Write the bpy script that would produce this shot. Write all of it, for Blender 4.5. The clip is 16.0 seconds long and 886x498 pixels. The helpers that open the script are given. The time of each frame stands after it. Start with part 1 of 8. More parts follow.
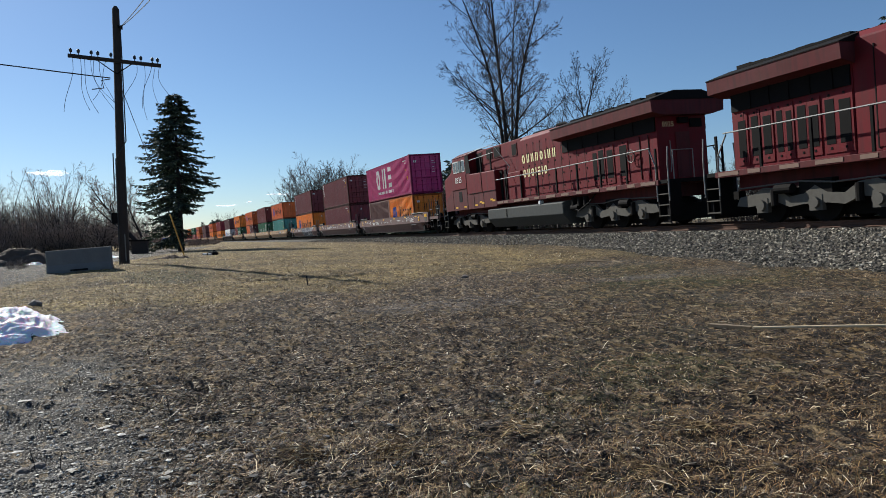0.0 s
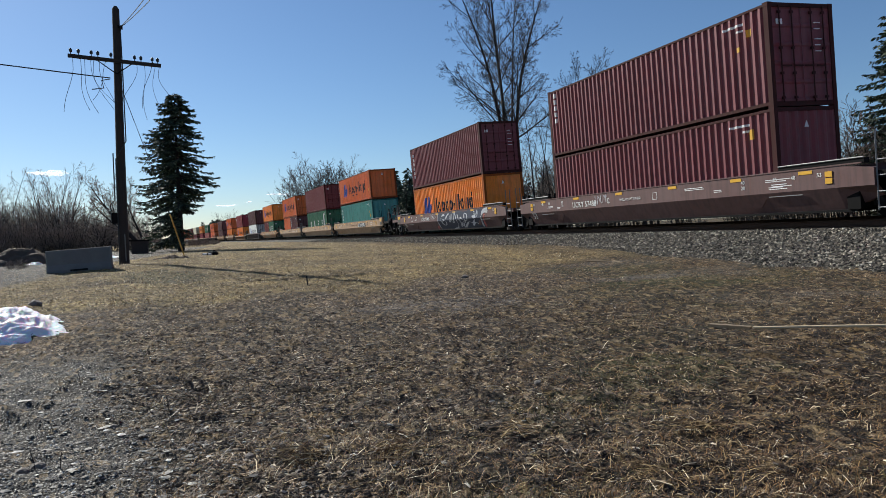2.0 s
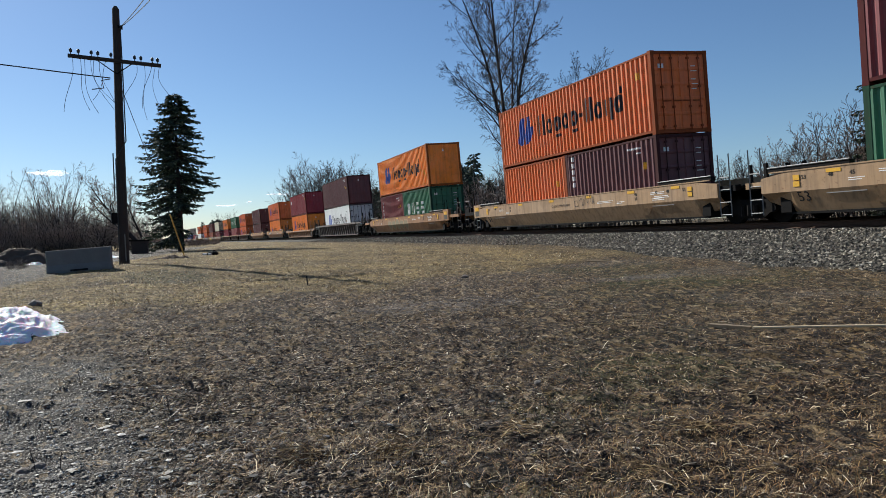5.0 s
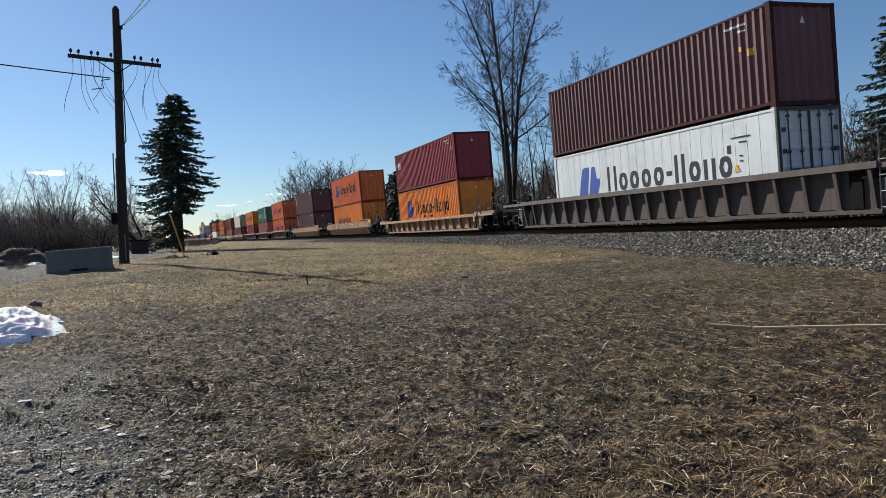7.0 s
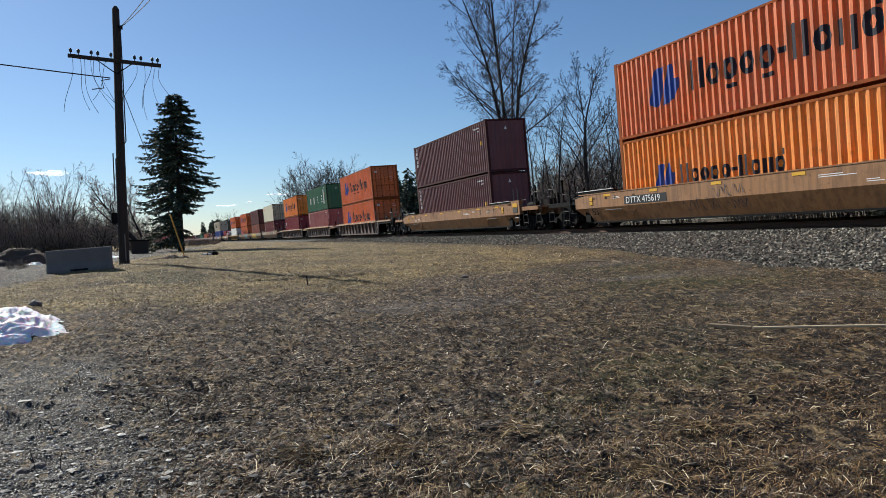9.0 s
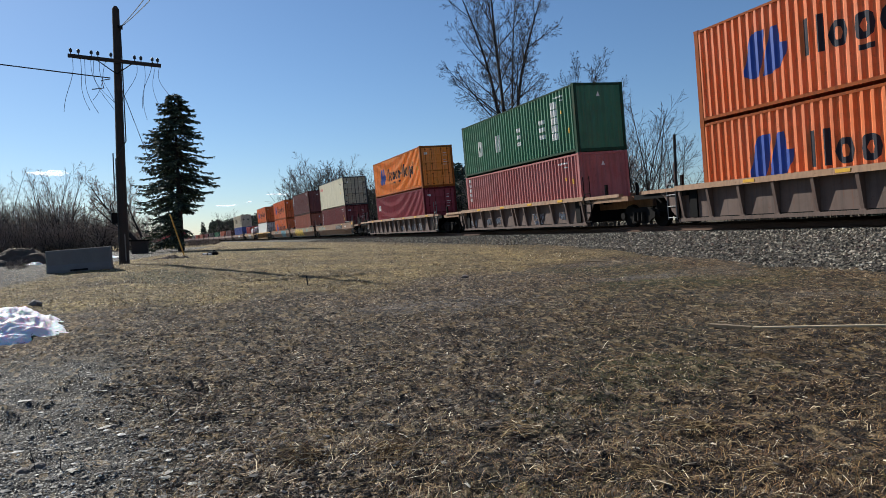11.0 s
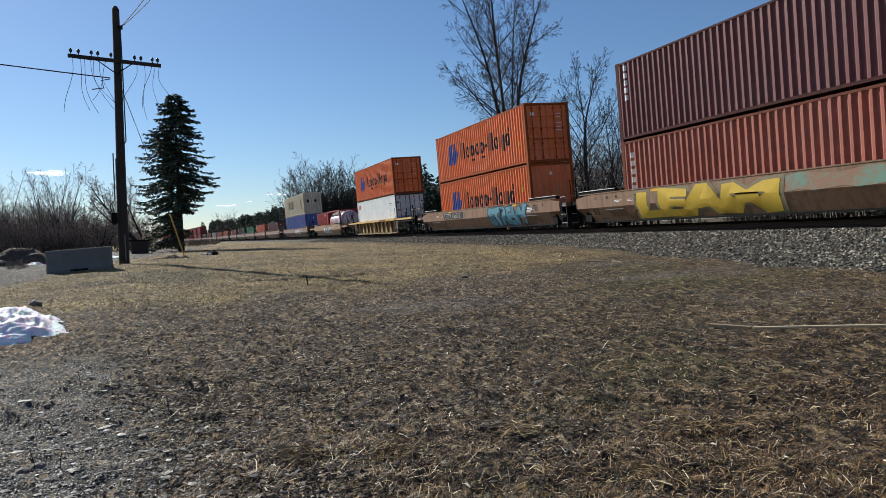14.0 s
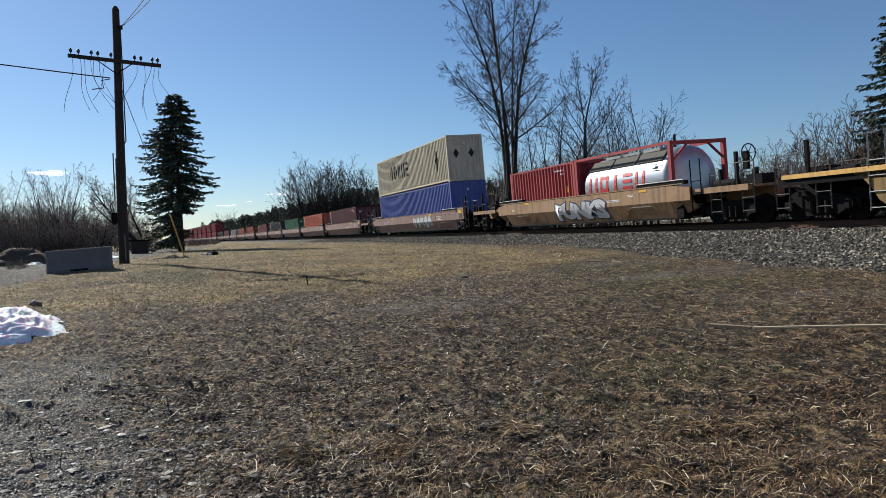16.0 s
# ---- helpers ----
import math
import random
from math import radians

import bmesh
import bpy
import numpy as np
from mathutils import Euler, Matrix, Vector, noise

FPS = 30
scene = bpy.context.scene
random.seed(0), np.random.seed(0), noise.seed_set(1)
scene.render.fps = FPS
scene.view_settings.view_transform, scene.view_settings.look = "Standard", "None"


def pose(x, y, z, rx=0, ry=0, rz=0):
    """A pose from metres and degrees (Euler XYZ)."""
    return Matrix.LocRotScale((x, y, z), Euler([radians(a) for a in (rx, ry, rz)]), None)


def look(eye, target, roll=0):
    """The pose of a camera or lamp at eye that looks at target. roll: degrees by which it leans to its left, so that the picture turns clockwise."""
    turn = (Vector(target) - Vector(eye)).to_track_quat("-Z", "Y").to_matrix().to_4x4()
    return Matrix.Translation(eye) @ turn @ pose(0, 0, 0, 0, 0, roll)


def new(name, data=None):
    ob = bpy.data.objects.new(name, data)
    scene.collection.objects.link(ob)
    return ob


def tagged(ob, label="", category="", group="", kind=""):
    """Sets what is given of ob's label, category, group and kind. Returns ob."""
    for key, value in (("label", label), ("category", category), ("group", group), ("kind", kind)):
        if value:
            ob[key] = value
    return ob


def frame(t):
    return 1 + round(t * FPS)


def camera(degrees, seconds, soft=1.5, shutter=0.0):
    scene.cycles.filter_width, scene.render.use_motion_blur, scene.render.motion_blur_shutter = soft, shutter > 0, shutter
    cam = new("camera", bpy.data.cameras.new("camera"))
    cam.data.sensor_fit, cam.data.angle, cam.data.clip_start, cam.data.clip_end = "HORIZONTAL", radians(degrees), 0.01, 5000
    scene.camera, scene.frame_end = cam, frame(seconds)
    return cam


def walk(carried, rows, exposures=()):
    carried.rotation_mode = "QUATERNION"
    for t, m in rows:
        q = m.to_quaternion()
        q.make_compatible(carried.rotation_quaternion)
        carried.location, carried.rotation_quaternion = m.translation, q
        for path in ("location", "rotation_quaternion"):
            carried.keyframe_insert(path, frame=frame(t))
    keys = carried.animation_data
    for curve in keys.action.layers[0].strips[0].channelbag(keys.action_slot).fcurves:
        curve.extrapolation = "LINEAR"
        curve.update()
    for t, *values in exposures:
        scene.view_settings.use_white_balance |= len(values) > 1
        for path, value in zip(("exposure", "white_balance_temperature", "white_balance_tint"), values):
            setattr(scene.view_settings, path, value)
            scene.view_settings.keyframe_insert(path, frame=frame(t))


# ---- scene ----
from collections import defaultdict

# ---------------------------------------------------------------- camera
EYE_Z = 1.15
YAW, PITCH, ROLL = 0.3498, -0.0277, -0.0450
FOV = 66.63
cam = camera(FOV, 16.0, soft=0.75)
eye = Vector((0.0, 0.0, EYE_Z))
ahead = Vector((-math.cos(YAW) * math.cos(PITCH), math.sin(YAW) * math.cos(PITCH), math.sin(PITCH)))
CAM_POSE = look(eye, eye + ahead * 10, math.degrees(ROLL))
walk(cam, [(0.0, CAM_POSE), (16.0, CAM_POSE)], exposures=[(0.0, 0.45, 6080, 8), (16.0, 0.45, 6080, 8)])

# ---------------------------------------------------------------- sky and sun
SUN_ELEV = radians(34)
SUN_DIR = Vector((-0.90 * math.cos(SUN_ELEV), -0.436 * math.cos(SUN_ELEV), math.sin(SUN_ELEV))).normalized()
world = bpy.data.worlds.new("sky")
scene.world = world
world.use_nodes = True
wn = world.node_tree.nodes
sky = wn.new("ShaderNodeTexSky")
sky.sky_type = "NISHITA"
sky.sun_disc = False
sky.sun_elevation = SUN_ELEV
sky.sun_rotation = math.atan2(SUN_DIR.x, SUN_DIR.y)
sky.air_density, sky.dust_density, sky.ozone_density = 1.0, 0.22, 5.2
wn["Background"].inputs["Strength"].default_value = 0.067
world.node_tree.links.new(sky.outputs[0], wn["Background"].inputs["Color"])
sun_data = bpy.data.lights.new("sun", "SUN")
sun_data.energy, sun_data.angle, sun_data.color = 5.0, radians(0.53), (1.0, 0.93, 0.82)
sun = new("sun", sun_data)
sun.matrix_basis = look(SUN_DIR * 100, (0, 0, 0))

# ---------------------------------------------------------------- materials


def lin(r, g, b):
    return tuple(((c / 255 + 0.055) / 1.055) ** 2.4 if c > 10 else c / 3294.6 for c in (r, g, b)) + (1.0,)


def scaled(c, k):
    return tuple(min(1.0, v * k) for v in c[:3]) + (1.0,)


class Mat:
    """A node material with small helpers."""

    def __init__(self, name, rough=0.7, metal=0.0):
        self.m = bpy.data.materials.new(name)
        self.m.use_nodes = True
        self.n, self.l = self.m.node_tree.nodes, self.m.node_tree.links
        self.b = self.n["Principled BSDF"]
        self.b.inputs["Roughness"].default_value = rough
        self.b.inputs["Metallic"].default_value = metal
        self.co = self.n.new("ShaderNodeTexCoord")
        self.shifted = None

    def vary(self):
        """Gives each object another piece of the pattern."""
        sc, ad = self.n.new("ShaderNodeVectorMath"), self.n.new("ShaderNodeVectorMath")
        sc.operation, ad.operation = "SCALE", "ADD"
        sc.inputs[0].default_value = (61.0, 23.0, 7.0)
        self.l.new(self.random(), sc.inputs["Scale"])
        self.l.new(self.co.outputs["Object"], ad.inputs[0])
        self.l.new(sc.outputs[0], ad.inputs[1])
        self.shifted = ad.outputs[0]

    def noise(self, scale, detail=4, rough=0.6, stretch=None, coord="Object"):
        t = self.n.new("ShaderNodeTexNoise")
        t.inputs["Scale"].default_value, t.inputs["Detail"].default_value, t.inputs["Roughness"].default_value = scale, detail, rough
        src = self.shifted or self.co.outputs[coord]
        if stretch:
            mp = self.n.new("ShaderNodeMapping")
            mp.inputs["Scale"].default_value = stretch
            self.l.new(src, mp.inputs[0])
            src = mp.outputs[0]
        self.l.new(src, t.inputs["Vector"])
        return t.outputs["Fac"]

    def cells(self, scale, stretch=None):
        """Grains: a random value for each, and the distance from its middle."""
        v = self.n.new("ShaderNodeTexVoronoi")
        v.inputs["Scale"].default_value = scale
        src = self.co.outputs["Object"]
        if stretch:
            mp = self.n.new("ShaderNodeMapping")
            mp.inputs["Scale"].default_value = stretch
            mp.inputs["Rotation"].default_value = (0, 0, 0.9 * scale)
            self.l.new(src, mp.inputs[0])
            src = mp.outputs[0]
        self.l.new(src, v.inputs["Vector"])
        sp = self.n.new("ShaderNodeSeparateColor")
        self.l.new(v.outputs["Color"], sp.inputs[0])
        return sp.outputs[0], v.outputs["Distance"]

    def ramp(self, fac, stops):
        r = self.n.new("ShaderNodeValToRGB")
        e = r.color_ramp.elements
        while len(e) < len(stops):
            e.new(0.5)
        for el, (pos, col) in zip(e, stops):
            el.position, el.color = pos, (col if len(col) == 4 else tuple(col) + (1.0,))
        self.l.new(fac, r.inputs[0])
        return r.outputs[0]

    def mix(self, fac, a, b, mode="MIX"):
        x = self.n.new("ShaderNodeMix")
        x.data_type, x.blend_type = "RGBA", mode
        for sock, v in ((x.inputs[0], fac), (x.inputs[6], a), (x.inputs[7], b)):
            if isinstance(v, (int, float, tuple)):
                sock.default_value = v
            else:
                self.l.new(v, sock)
        return x.outputs[2]

    def random(self, island=False):
        if island:
            return self.n.new("ShaderNodeNewGeometry").outputs["Random Per Island"]
        return self.n.new("ShaderNodeObjectInfo").outputs["Random"]

    def color(self, c):
        s = self.b.inputs["Base Color"]
        if isinstance(c, tuple):
            s.default_value = c
        else:
            self.l.new(c, s)
        return self

    def roughness(self, fac, lo, hi):
        r = self.n.new("ShaderNodeMapRange")
        r.inputs["To Min"].default_value, r.inputs["To Max"].default_value = lo, hi
        self.l.new(fac, r.inputs[0])
        self.l.new(r.outputs[0], self.b.inputs["Roughness"])
        return self

    def bump(self, fac, strength=0.3, dist=0.01):
        bp = self.n.new("ShaderNodeBump")
        bp.inputs["Strength"].default_value, bp.inputs["Distance"].default_value = strength, dist
        self.l.new(fac, bp.inputs["Height"])
        self.l.new(bp.outputs[0], self.b.inputs["Normal"])
        return self


def paint(name, rgb, rough=0.5, dirt=0.35, rust=0.25, fade=0.2, gloss=0.5):
    """Weathered paint on steel: faded patches, vertical dirt runs and small rust spots."""
    m = Mat(name, rough)
    m.vary()
    c = lin(*rgb)
    grey = sum(c[:3]) / 3
    faded = tuple(v * 0.95 + grey * 0.18 + 0.012 for v in c[:3]) + (1.0,)
    a = m.mix(m.ramp(m.noise(0.6, 4), [(0.4, (0, 0, 0)), (0.62, (min(1.0, fade * 2.5),) * 3)]), c, faded)
    streak = m.ramp(m.noise(2.4, 4, 0.6, (2.6, 2.6, 0.16)), [(0.46, (0, 0, 0)), (0.66, (dirt,) * 3)])
    a = m.mix(streak, a, tuple(v * 0.3 + 0.012 for v in c[:3]) + (1.0,))
    blotch = m.ramp(m.noise(1.1, 5, 0.65, (1.0, 1.0, 1.6)), [(0.5, (0, 0, 0)), (0.64, (dirt * 0.7,) * 3)])
    a = m.mix(blotch, a, tuple(v * 0.45 + w for v, w in zip(c[:3], (0.022, 0.014, 0.008))) + (1.0,))
    runs = m.ramp(m.noise(5.5, 4, 0.6, (1.6, 1.6, 0.14)), [(0.6, (0, 0, 0)), (0.7, (rust * 0.9,) * 3)])
    a = m.mix(runs, a, lin(108, 60, 34))
    spots = m.ramp(m.noise(8.0, 4, 0.6), [(0.62, (0, 0, 0)), (0.68, (rust,) * 3)])
    a = m.mix(spots, a, lin(84, 46, 28))
    m.color(a)
    m.b.inputs["Specular IOR Level"].default_value = gloss
    m.roughness(m.noise(3.0, 4), max(0.2, rough), min(1.0, rough + 0.25))
    m.bump(m.noise(14.0, 4), 0.08, 0.01)
    return m.m


def plain(name, rgb, rough=0.6, metal=0.0, var=0.25, scale=6.0, bump=0.1):
    m = Mat(name, rough, metal)
    c = lin(*rgb)
    m.color(m.mix(m.noise(scale, 5), scaled(c, 1 - var), scaled(c, 1 + var)))
    m.bump(m.noise(scale * 4, 4), bump, 0.01)
    return m.m


def worn(name, rgb):
    """Paint of a container's frame: the same colour, rubbed and rusty."""
    return paint(name, tuple(int(c * 0.66) for c in rgb), 0.7, 0.5, 0.35, 0.1, 0.15)


CONTAINER_RGB = {"magenta": (188, 48, 114), "orange": (226, 124, 46), "deep orange": (214, 106, 50), "maroon": (126, 50, 52), "brown": (104, 58, 56), "teal": (82, 156, 146), "green": (56, 106, 78), "amber": (228, 114, 48), "rusty brown": (112, 58, 56), "crimson": (150, 44, 56), "purple brown": (106, 60, 62), "red brown": (164, 90, 68)}
FRAME_OF = {}
MAGENTA = paint("magenta container paint", (188, 48, 114), 0.45)
ORANGE = paint("orange container paint", (246, 142, 34), 0.5)
DEEP_ORANGE = paint("faded orange red container paint", (224, 112, 44), 0.55)
MAROON = paint("maroon container paint", (126, 50, 52), 0.5)
BROWN = paint("dark brown container paint", (124, 58, 62), 0.5)
DULL_BROWN = paint("dull grey brown container paint", (106, 70, 63), 0.55)
AMBER = paint("amber orange container paint", (228, 114, 48), 0.5)
DOOR_FRAME = plain("dark reefer door frame", (62, 62, 64), 0.7)
PURPLE_BROWN = paint("purple brown container paint", (106, 60, 62), 0.5)
RUSTBROWN = paint("rusty brown container paint", (112, 58, 56), 0.5)
REDBROWN = paint("red brown container paint", (164, 90, 68), 0.55)
CRIMSON = paint("crimson container paint", (150, 44, 56), 0.5)
TEAL = paint("teal container paint", (82, 156, 146), 0.5)
RUSTY_ORANGE = paint("faded rusty orange container paint", (186, 98, 66), 0.55)
GREEN = paint("green container paint", (52, 114, 80), 0.5)
WHITE = paint("white reefer paint", (210, 213, 212), 0.4, 0.2, 0.12)
CREAM = paint("cream reefer paint", (188, 181, 154), 0.45, 0.3, 0.15)
BLUE = paint("blue container paint", (74, 92, 160), 0.45)
TAN_PAINT = paint("dusty tan container paint", (198, 187, 163), 0.5, 0.4, 0.25)
ROSE = paint("chalky red container paint", (166, 90, 87), 0.55, 0.35, 0.3, 0.4)
RED = paint("red container paint", (160, 44, 46), 0.5)
GREY = paint("grey container paint", (150, 150, 146), 0.55)
DARKGREY = paint("dark container paint", (62, 58, 60), 0.55)
WELL_BROWN = paint("brown well car paint", (98, 70, 66), 0.6, 0.45, 0.3)
WELL_TAN = paint("sandy well car paint", (166, 134, 98), 0.6, 0.5, 0.35)
WELL_RUST = paint("rusty tan well car paint", (150, 114, 82), 0.62, 0.5, 0.5)
WELL_YELLOW = paint("dull yellow well car paint", (150, 106, 63), 0.6, 0.6, 0.5)
WELL_DRAB = paint("drab brown well car paint", (134, 100, 72), 0.62, 0.5, 0.5)
WELL_OCHRE = paint("faded ochre well car paint", (156, 122, 86), 0.6, 0.6, 0.45)
WELL_GREY = paint("sooty grey well car paint", (80, 68, 62), 0.65, 0.5, 0.3)
# panel paint of the rusty tan cars: grime plus the chord's shade, both in the colour
WELL_RUST_SHADED = paint("grimy shaded brown well panel paint", (98, 78, 68), 0.65, 0.5, 0.4)
WELL_SUN = paint("chrome yellow well car paint", (196, 150, 66), 0.6, 0.45, 0.4)
# the same for the chrome yellow car: yellow darkened for shade under its chord
WELL_SUN_SHADED = paint("grimy shaded yellow well panel paint", (142, 112, 60), 0.65, 0.6, 0.4)
WELL_PINK = paint("faded pinkish well car paint", (134, 104, 93), 0.62, 0.45, 0.3)
for base, key in ((MAGENTA, "magenta"), (ORANGE, "orange"), (DEEP_ORANGE, "deep orange"), (MAROON, "maroon"), (BROWN, "brown"), (TEAL, "teal"), (GREEN, "green"), (AMBER, "amber"), (RUSTBROWN, "rusty brown"), (CRIMSON, "crimson"), (PURPLE_BROWN, "purple brown"), (REDBROWN, "red brown")):
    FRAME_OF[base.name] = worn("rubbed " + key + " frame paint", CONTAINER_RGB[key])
BLACK = plain("sooty black steel", (19, 18, 18), 0.8)
SOOT = plain("oily running gear", (25, 23, 22), 0.85, 0.0)
STEEL = plain("worn bare steel", (86, 82, 77), 0.6, 0.2)
GALV = plain("galvanised rod", (118, 118, 116), 0.6, 0.1)
MARK_DUSTY = plain("dusty white stencil paint", (158, 152, 144), 0.7, 0, 0.25)
MARK_WHITE = plain("white stencil paint", (226, 226, 222), 0.6, 0, 0.12)
MARK_BLACK = plain("black stencil paint", (24, 24, 27), 0.75, 0, 0.2)
MARK_NAVY = plain("navy lettering paint", (22, 24, 38), 0.75, 0, 0.2)
MARK_BLUE = plain("blue emblem paint", (46, 76, 158), 0.55, 0, 0.15)
MARK_YELLOW = plain("yellow reflective tape", (216, 164, 42), 0.5, 0, 0.12)
MARK_RED = plain("red lettering paint", (188, 52, 50), 0.55, 0, 0.15)
LOCO_RED = paint("faded red locomotive paint", (102, 13, 24), 0.5, 0.45, 0.12, 0.06, 0.2)
LOCO_DIRTY = paint("grimy red brown locomotive paint", (88, 34, 36), 0.6, 0.5, 0.15, 0.2, 0.2)
LOCO_CREAM = plain("cream lettering paint", (222, 208, 158), 0.6, 0, 0.2)
TANK_GREY = plain("dusty grey fuel tank paint", (76, 77, 75), 0.6, 0.1)
CRATE_GREY = plain("dusty truck casting", (92, 89, 83), 0.8, 0.0)
for dull in (BLACK, SOOT, CRATE_GREY, TANK_GREY):
    dull.node_tree.nodes["Principled BSDF"].inputs["Specular IOR Level"].default_value = 0.12
m_glass = Mat("dark cab window glass", 0.08)
m_glass.color(lin(60, 70, 78))
GLASS = m_glass.m
m_tank = Mat("brushed pale steel", 0.42, 0.8)
m_tank.color(m_tank.mix(m_tank.ramp(m_tank.noise(1.4, 5, 0.6, (0.3, 1.0, 1.0)), [(0.4, (0, 0, 0)), (0.65, (0.6,) * 3)]), lin(178, 181, 186), lin(146, 146, 148)))
m_tank.roughness(m_tank.noise(3.0, 5, 0.6, (0.2, 1.0, 1.0)), 0.34, 0.52)
TANK_STEEL = m_tank.m

# ---------------------------------------------------------------- mesh helpers


class Geo:
    """Collects vertices and faces of one mesh."""

    def __init__(self):
        self.v, self.f, self.marks = [], [], []

    def mark(self):
        """Ends one separate shape."""
        if self.f and (not self.marks or self.marks[-1] != len(self.f)):
            self.marks.append(len(self.f))

    def shapes(self):
        """The marked shapes, each as a Geo of its own."""
        self.mark()
        out, start = [], 0
        for end in self.marks:
            g, seen = Geo(), {}
            for f in self.f[start:end]:
                for i in f:
                    if i not in seen:
                        seen[i] = len(g.v)
                        g.v.append(self.v[i])
                g.f.append(tuple(seen[i] for i in f))
            out.append(g)
            start = end
        return out

    def face(self, *pts):
        i = len(self.v)
        self.v.extend(tuple(p) for p in pts)
        self.f.append(tuple(range(i, i + len(pts))))

    def box(self, x0, x1, y0, y1, z0, z1):
        i = len(self.v)
        self.v += [(x, y, z) for x in (x0, x1) for y in (y0, y1) for z in (z0, z1)]
        self.f += [tuple(i + k for k in q) for q in ((0, 1, 3, 2), (4, 6, 7, 5), (0, 4, 5, 1), (2, 3, 7, 6), (0, 2, 6, 4), (1, 5, 7, 3))]
        return self

    def prism(self, profile, a, b, axis="x"):
        """Extrudes a closed profile of (u, w) from a to b. Axis x: (y, z); y: (x, z); z: (x, y)."""
        def at(u, w, t):
            return {"x": (t, u, w), "y": (u, t, w), "z": (u, w, t)}[axis]
        n, i = len(profile), len(self.v)
        self.v += [at(u, w, a) for u, w in profile] + [at(u, w, b) for u, w in profile]
        self.f.append(tuple(range(i + n - 1, i - 1, -1)))
        self.f.append(tuple(range(i + n, i + 2 * n)))
        for k in range(n):
            j = (k + 1) % n
            self.f.append((i + k, i + j, i + n + j, i + n + k))
        return self

    def tube(self, pts, radii, sides=6, cap=True):
        pts = [Vector(p) for p in pts]
        if isinstance(radii, (int, float)):
            radii = [radii] * len(pts)
        i = len(self.v)
        for k, p in enumerate(pts):
            d = (pts[min(k + 1, len(pts) - 1)] - pts[max(k - 1, 0)]).normalized()
            a = d.orthogonal().normalized() if k == 0 else (a - d * a.dot(d)).normalized()
            b = d.cross(a)
            for s in range(sides):
                w = 2 * math.pi * s / sides
                self.v.append(tuple(p + (a * math.cos(w) + b * math.sin(w)) * radii[k]))
        for k in range(len(pts) - 1):
            for s in range(sides):
                q, r = i + k * sides + s, i + k * sides + (s + 1) % sides
                self.f.append((q, r, r + sides, q + sides))
        if cap:
            self.f.append(tuple(i + s for s in range(sides - 1, -1, -1)))
            self.f.append(tuple(i + (len(pts) - 1) * sides + s for s in range(sides)))
        return self

    def disc(self, c, r, t, sides=20, axis="y"):
        e = {"x": Vector((1, 0, 0)), "y": Vector((0, 1, 0)), "z": Vector((0, 0, 1))}[axis] * (t / 2)
        c = Vector(c)
        return self.tube([c - e, c + e], r, sides)

    def mesh(self, name):
        me = bpy.data.meshes.new(name)
        me.from_pydata(self.v, [], self.f)
        bm = bmesh.new()
        bm.from_mesh(me)
        if name in ("side_wall", "logo_shape", "logo"):
            bmesh.ops.remove_doubles(bm, verts=bm.verts, dist=1e-5)
        bmesh.ops.recalc_face_normals(bm, faces=bm.faces)
        bm.to_mesh(me)
        bm.free()
        return me


def part(name, geo, mat, parent, label="", at=None, bevel=0.0, smooth=False):
    """One mesh object under a thing or part; geo is a Geo or a mesh that alike parts share."""
    if name == "logo" and len(geo.shapes()) > 1:
        for g in geo.shapes():
            ob = part("logo_shape", g, mat, parent)
        return ob
    me = geo.mesh(name) if isinstance(geo, Geo) else geo
    ob = new(name, me)
    if not me.materials:
        me.materials.append(mat)
    ob.material_slots[0].link = "OBJECT"
    ob.material_slots[0].material = mat
    if smooth:
        me.shade_smooth()
    ob.parent = parent
    if at is not None:
        ob.matrix_basis = at
    if bevel:
        b = ob.modifiers.new("bevel", "BEVEL")
        b.width, b.segments, b.limit_method = bevel, 2, "ANGLE"
    if label:
        tagged(ob, label)
    return ob


def thing(name, label, category, group="", kind="", at=None):
    ob = new(name)
    ob.empty_display_size = 0.3
    tagged(ob, label, category, group, kind)
    if at is not None:
        ob.matrix_basis = at
    return ob


CACHE = {}


def cached(key, build):
    if key not in CACHE:
        CACHE[key] = build().mesh(key[0])
    return CACHE[key]


def text_mesh(s, size):
    key = ("lettering", s, size)
    if key not in CACHE:
        cu = bpy.data.curves.new("lettering", "FONT")
        cu.body, cu.size, cu.resolution_u = s, size, 2
        cu.extrude = 0.002
        tmp = bpy.data.objects.new("tmp", cu)
        scene.collection.objects.link(tmp)
        bpy.context.view_layer.update()
        CACHE[key] = bpy.data.meshes.new_from_object(tmp.evaluated_get(bpy.context.evaluated_depsgraph_get()))
        bpy.data.objects.remove(tmp)
    return CACHE[key]


def letters(s, size, x, y, z, mat, parent, label=""):
    """Writing on a side that faces the camera (towards -y)."""
    ob = part("lettering", text_mesh(s, size), mat, parent, label, pose(x, y, z, 90))
    return tagged(ob, kind="stuff") if size < 0.2 else ob


# ---------------------------------------------------------------- the line of the track
TRACK_D, RADIUS, CANT, RAIL_Z = 16.60, 1 / 0.000325, 0.0475, EYE_Z - 0.17
SPEED, GAIN = 26.17, 0.013


def on_track(s, lat=0.0, z=0.0):
    a = s / RADIUS
    la = lat * math.cos(CANT) - z * math.sin(CANT)
    zz = lat * math.sin(CANT) + z * math.cos(CANT)
    r = RADIUS + la
    return Vector((r * math.sin(a), TRACK_D - RADIUS + r * math.cos(a), RAIL_Z + zz))


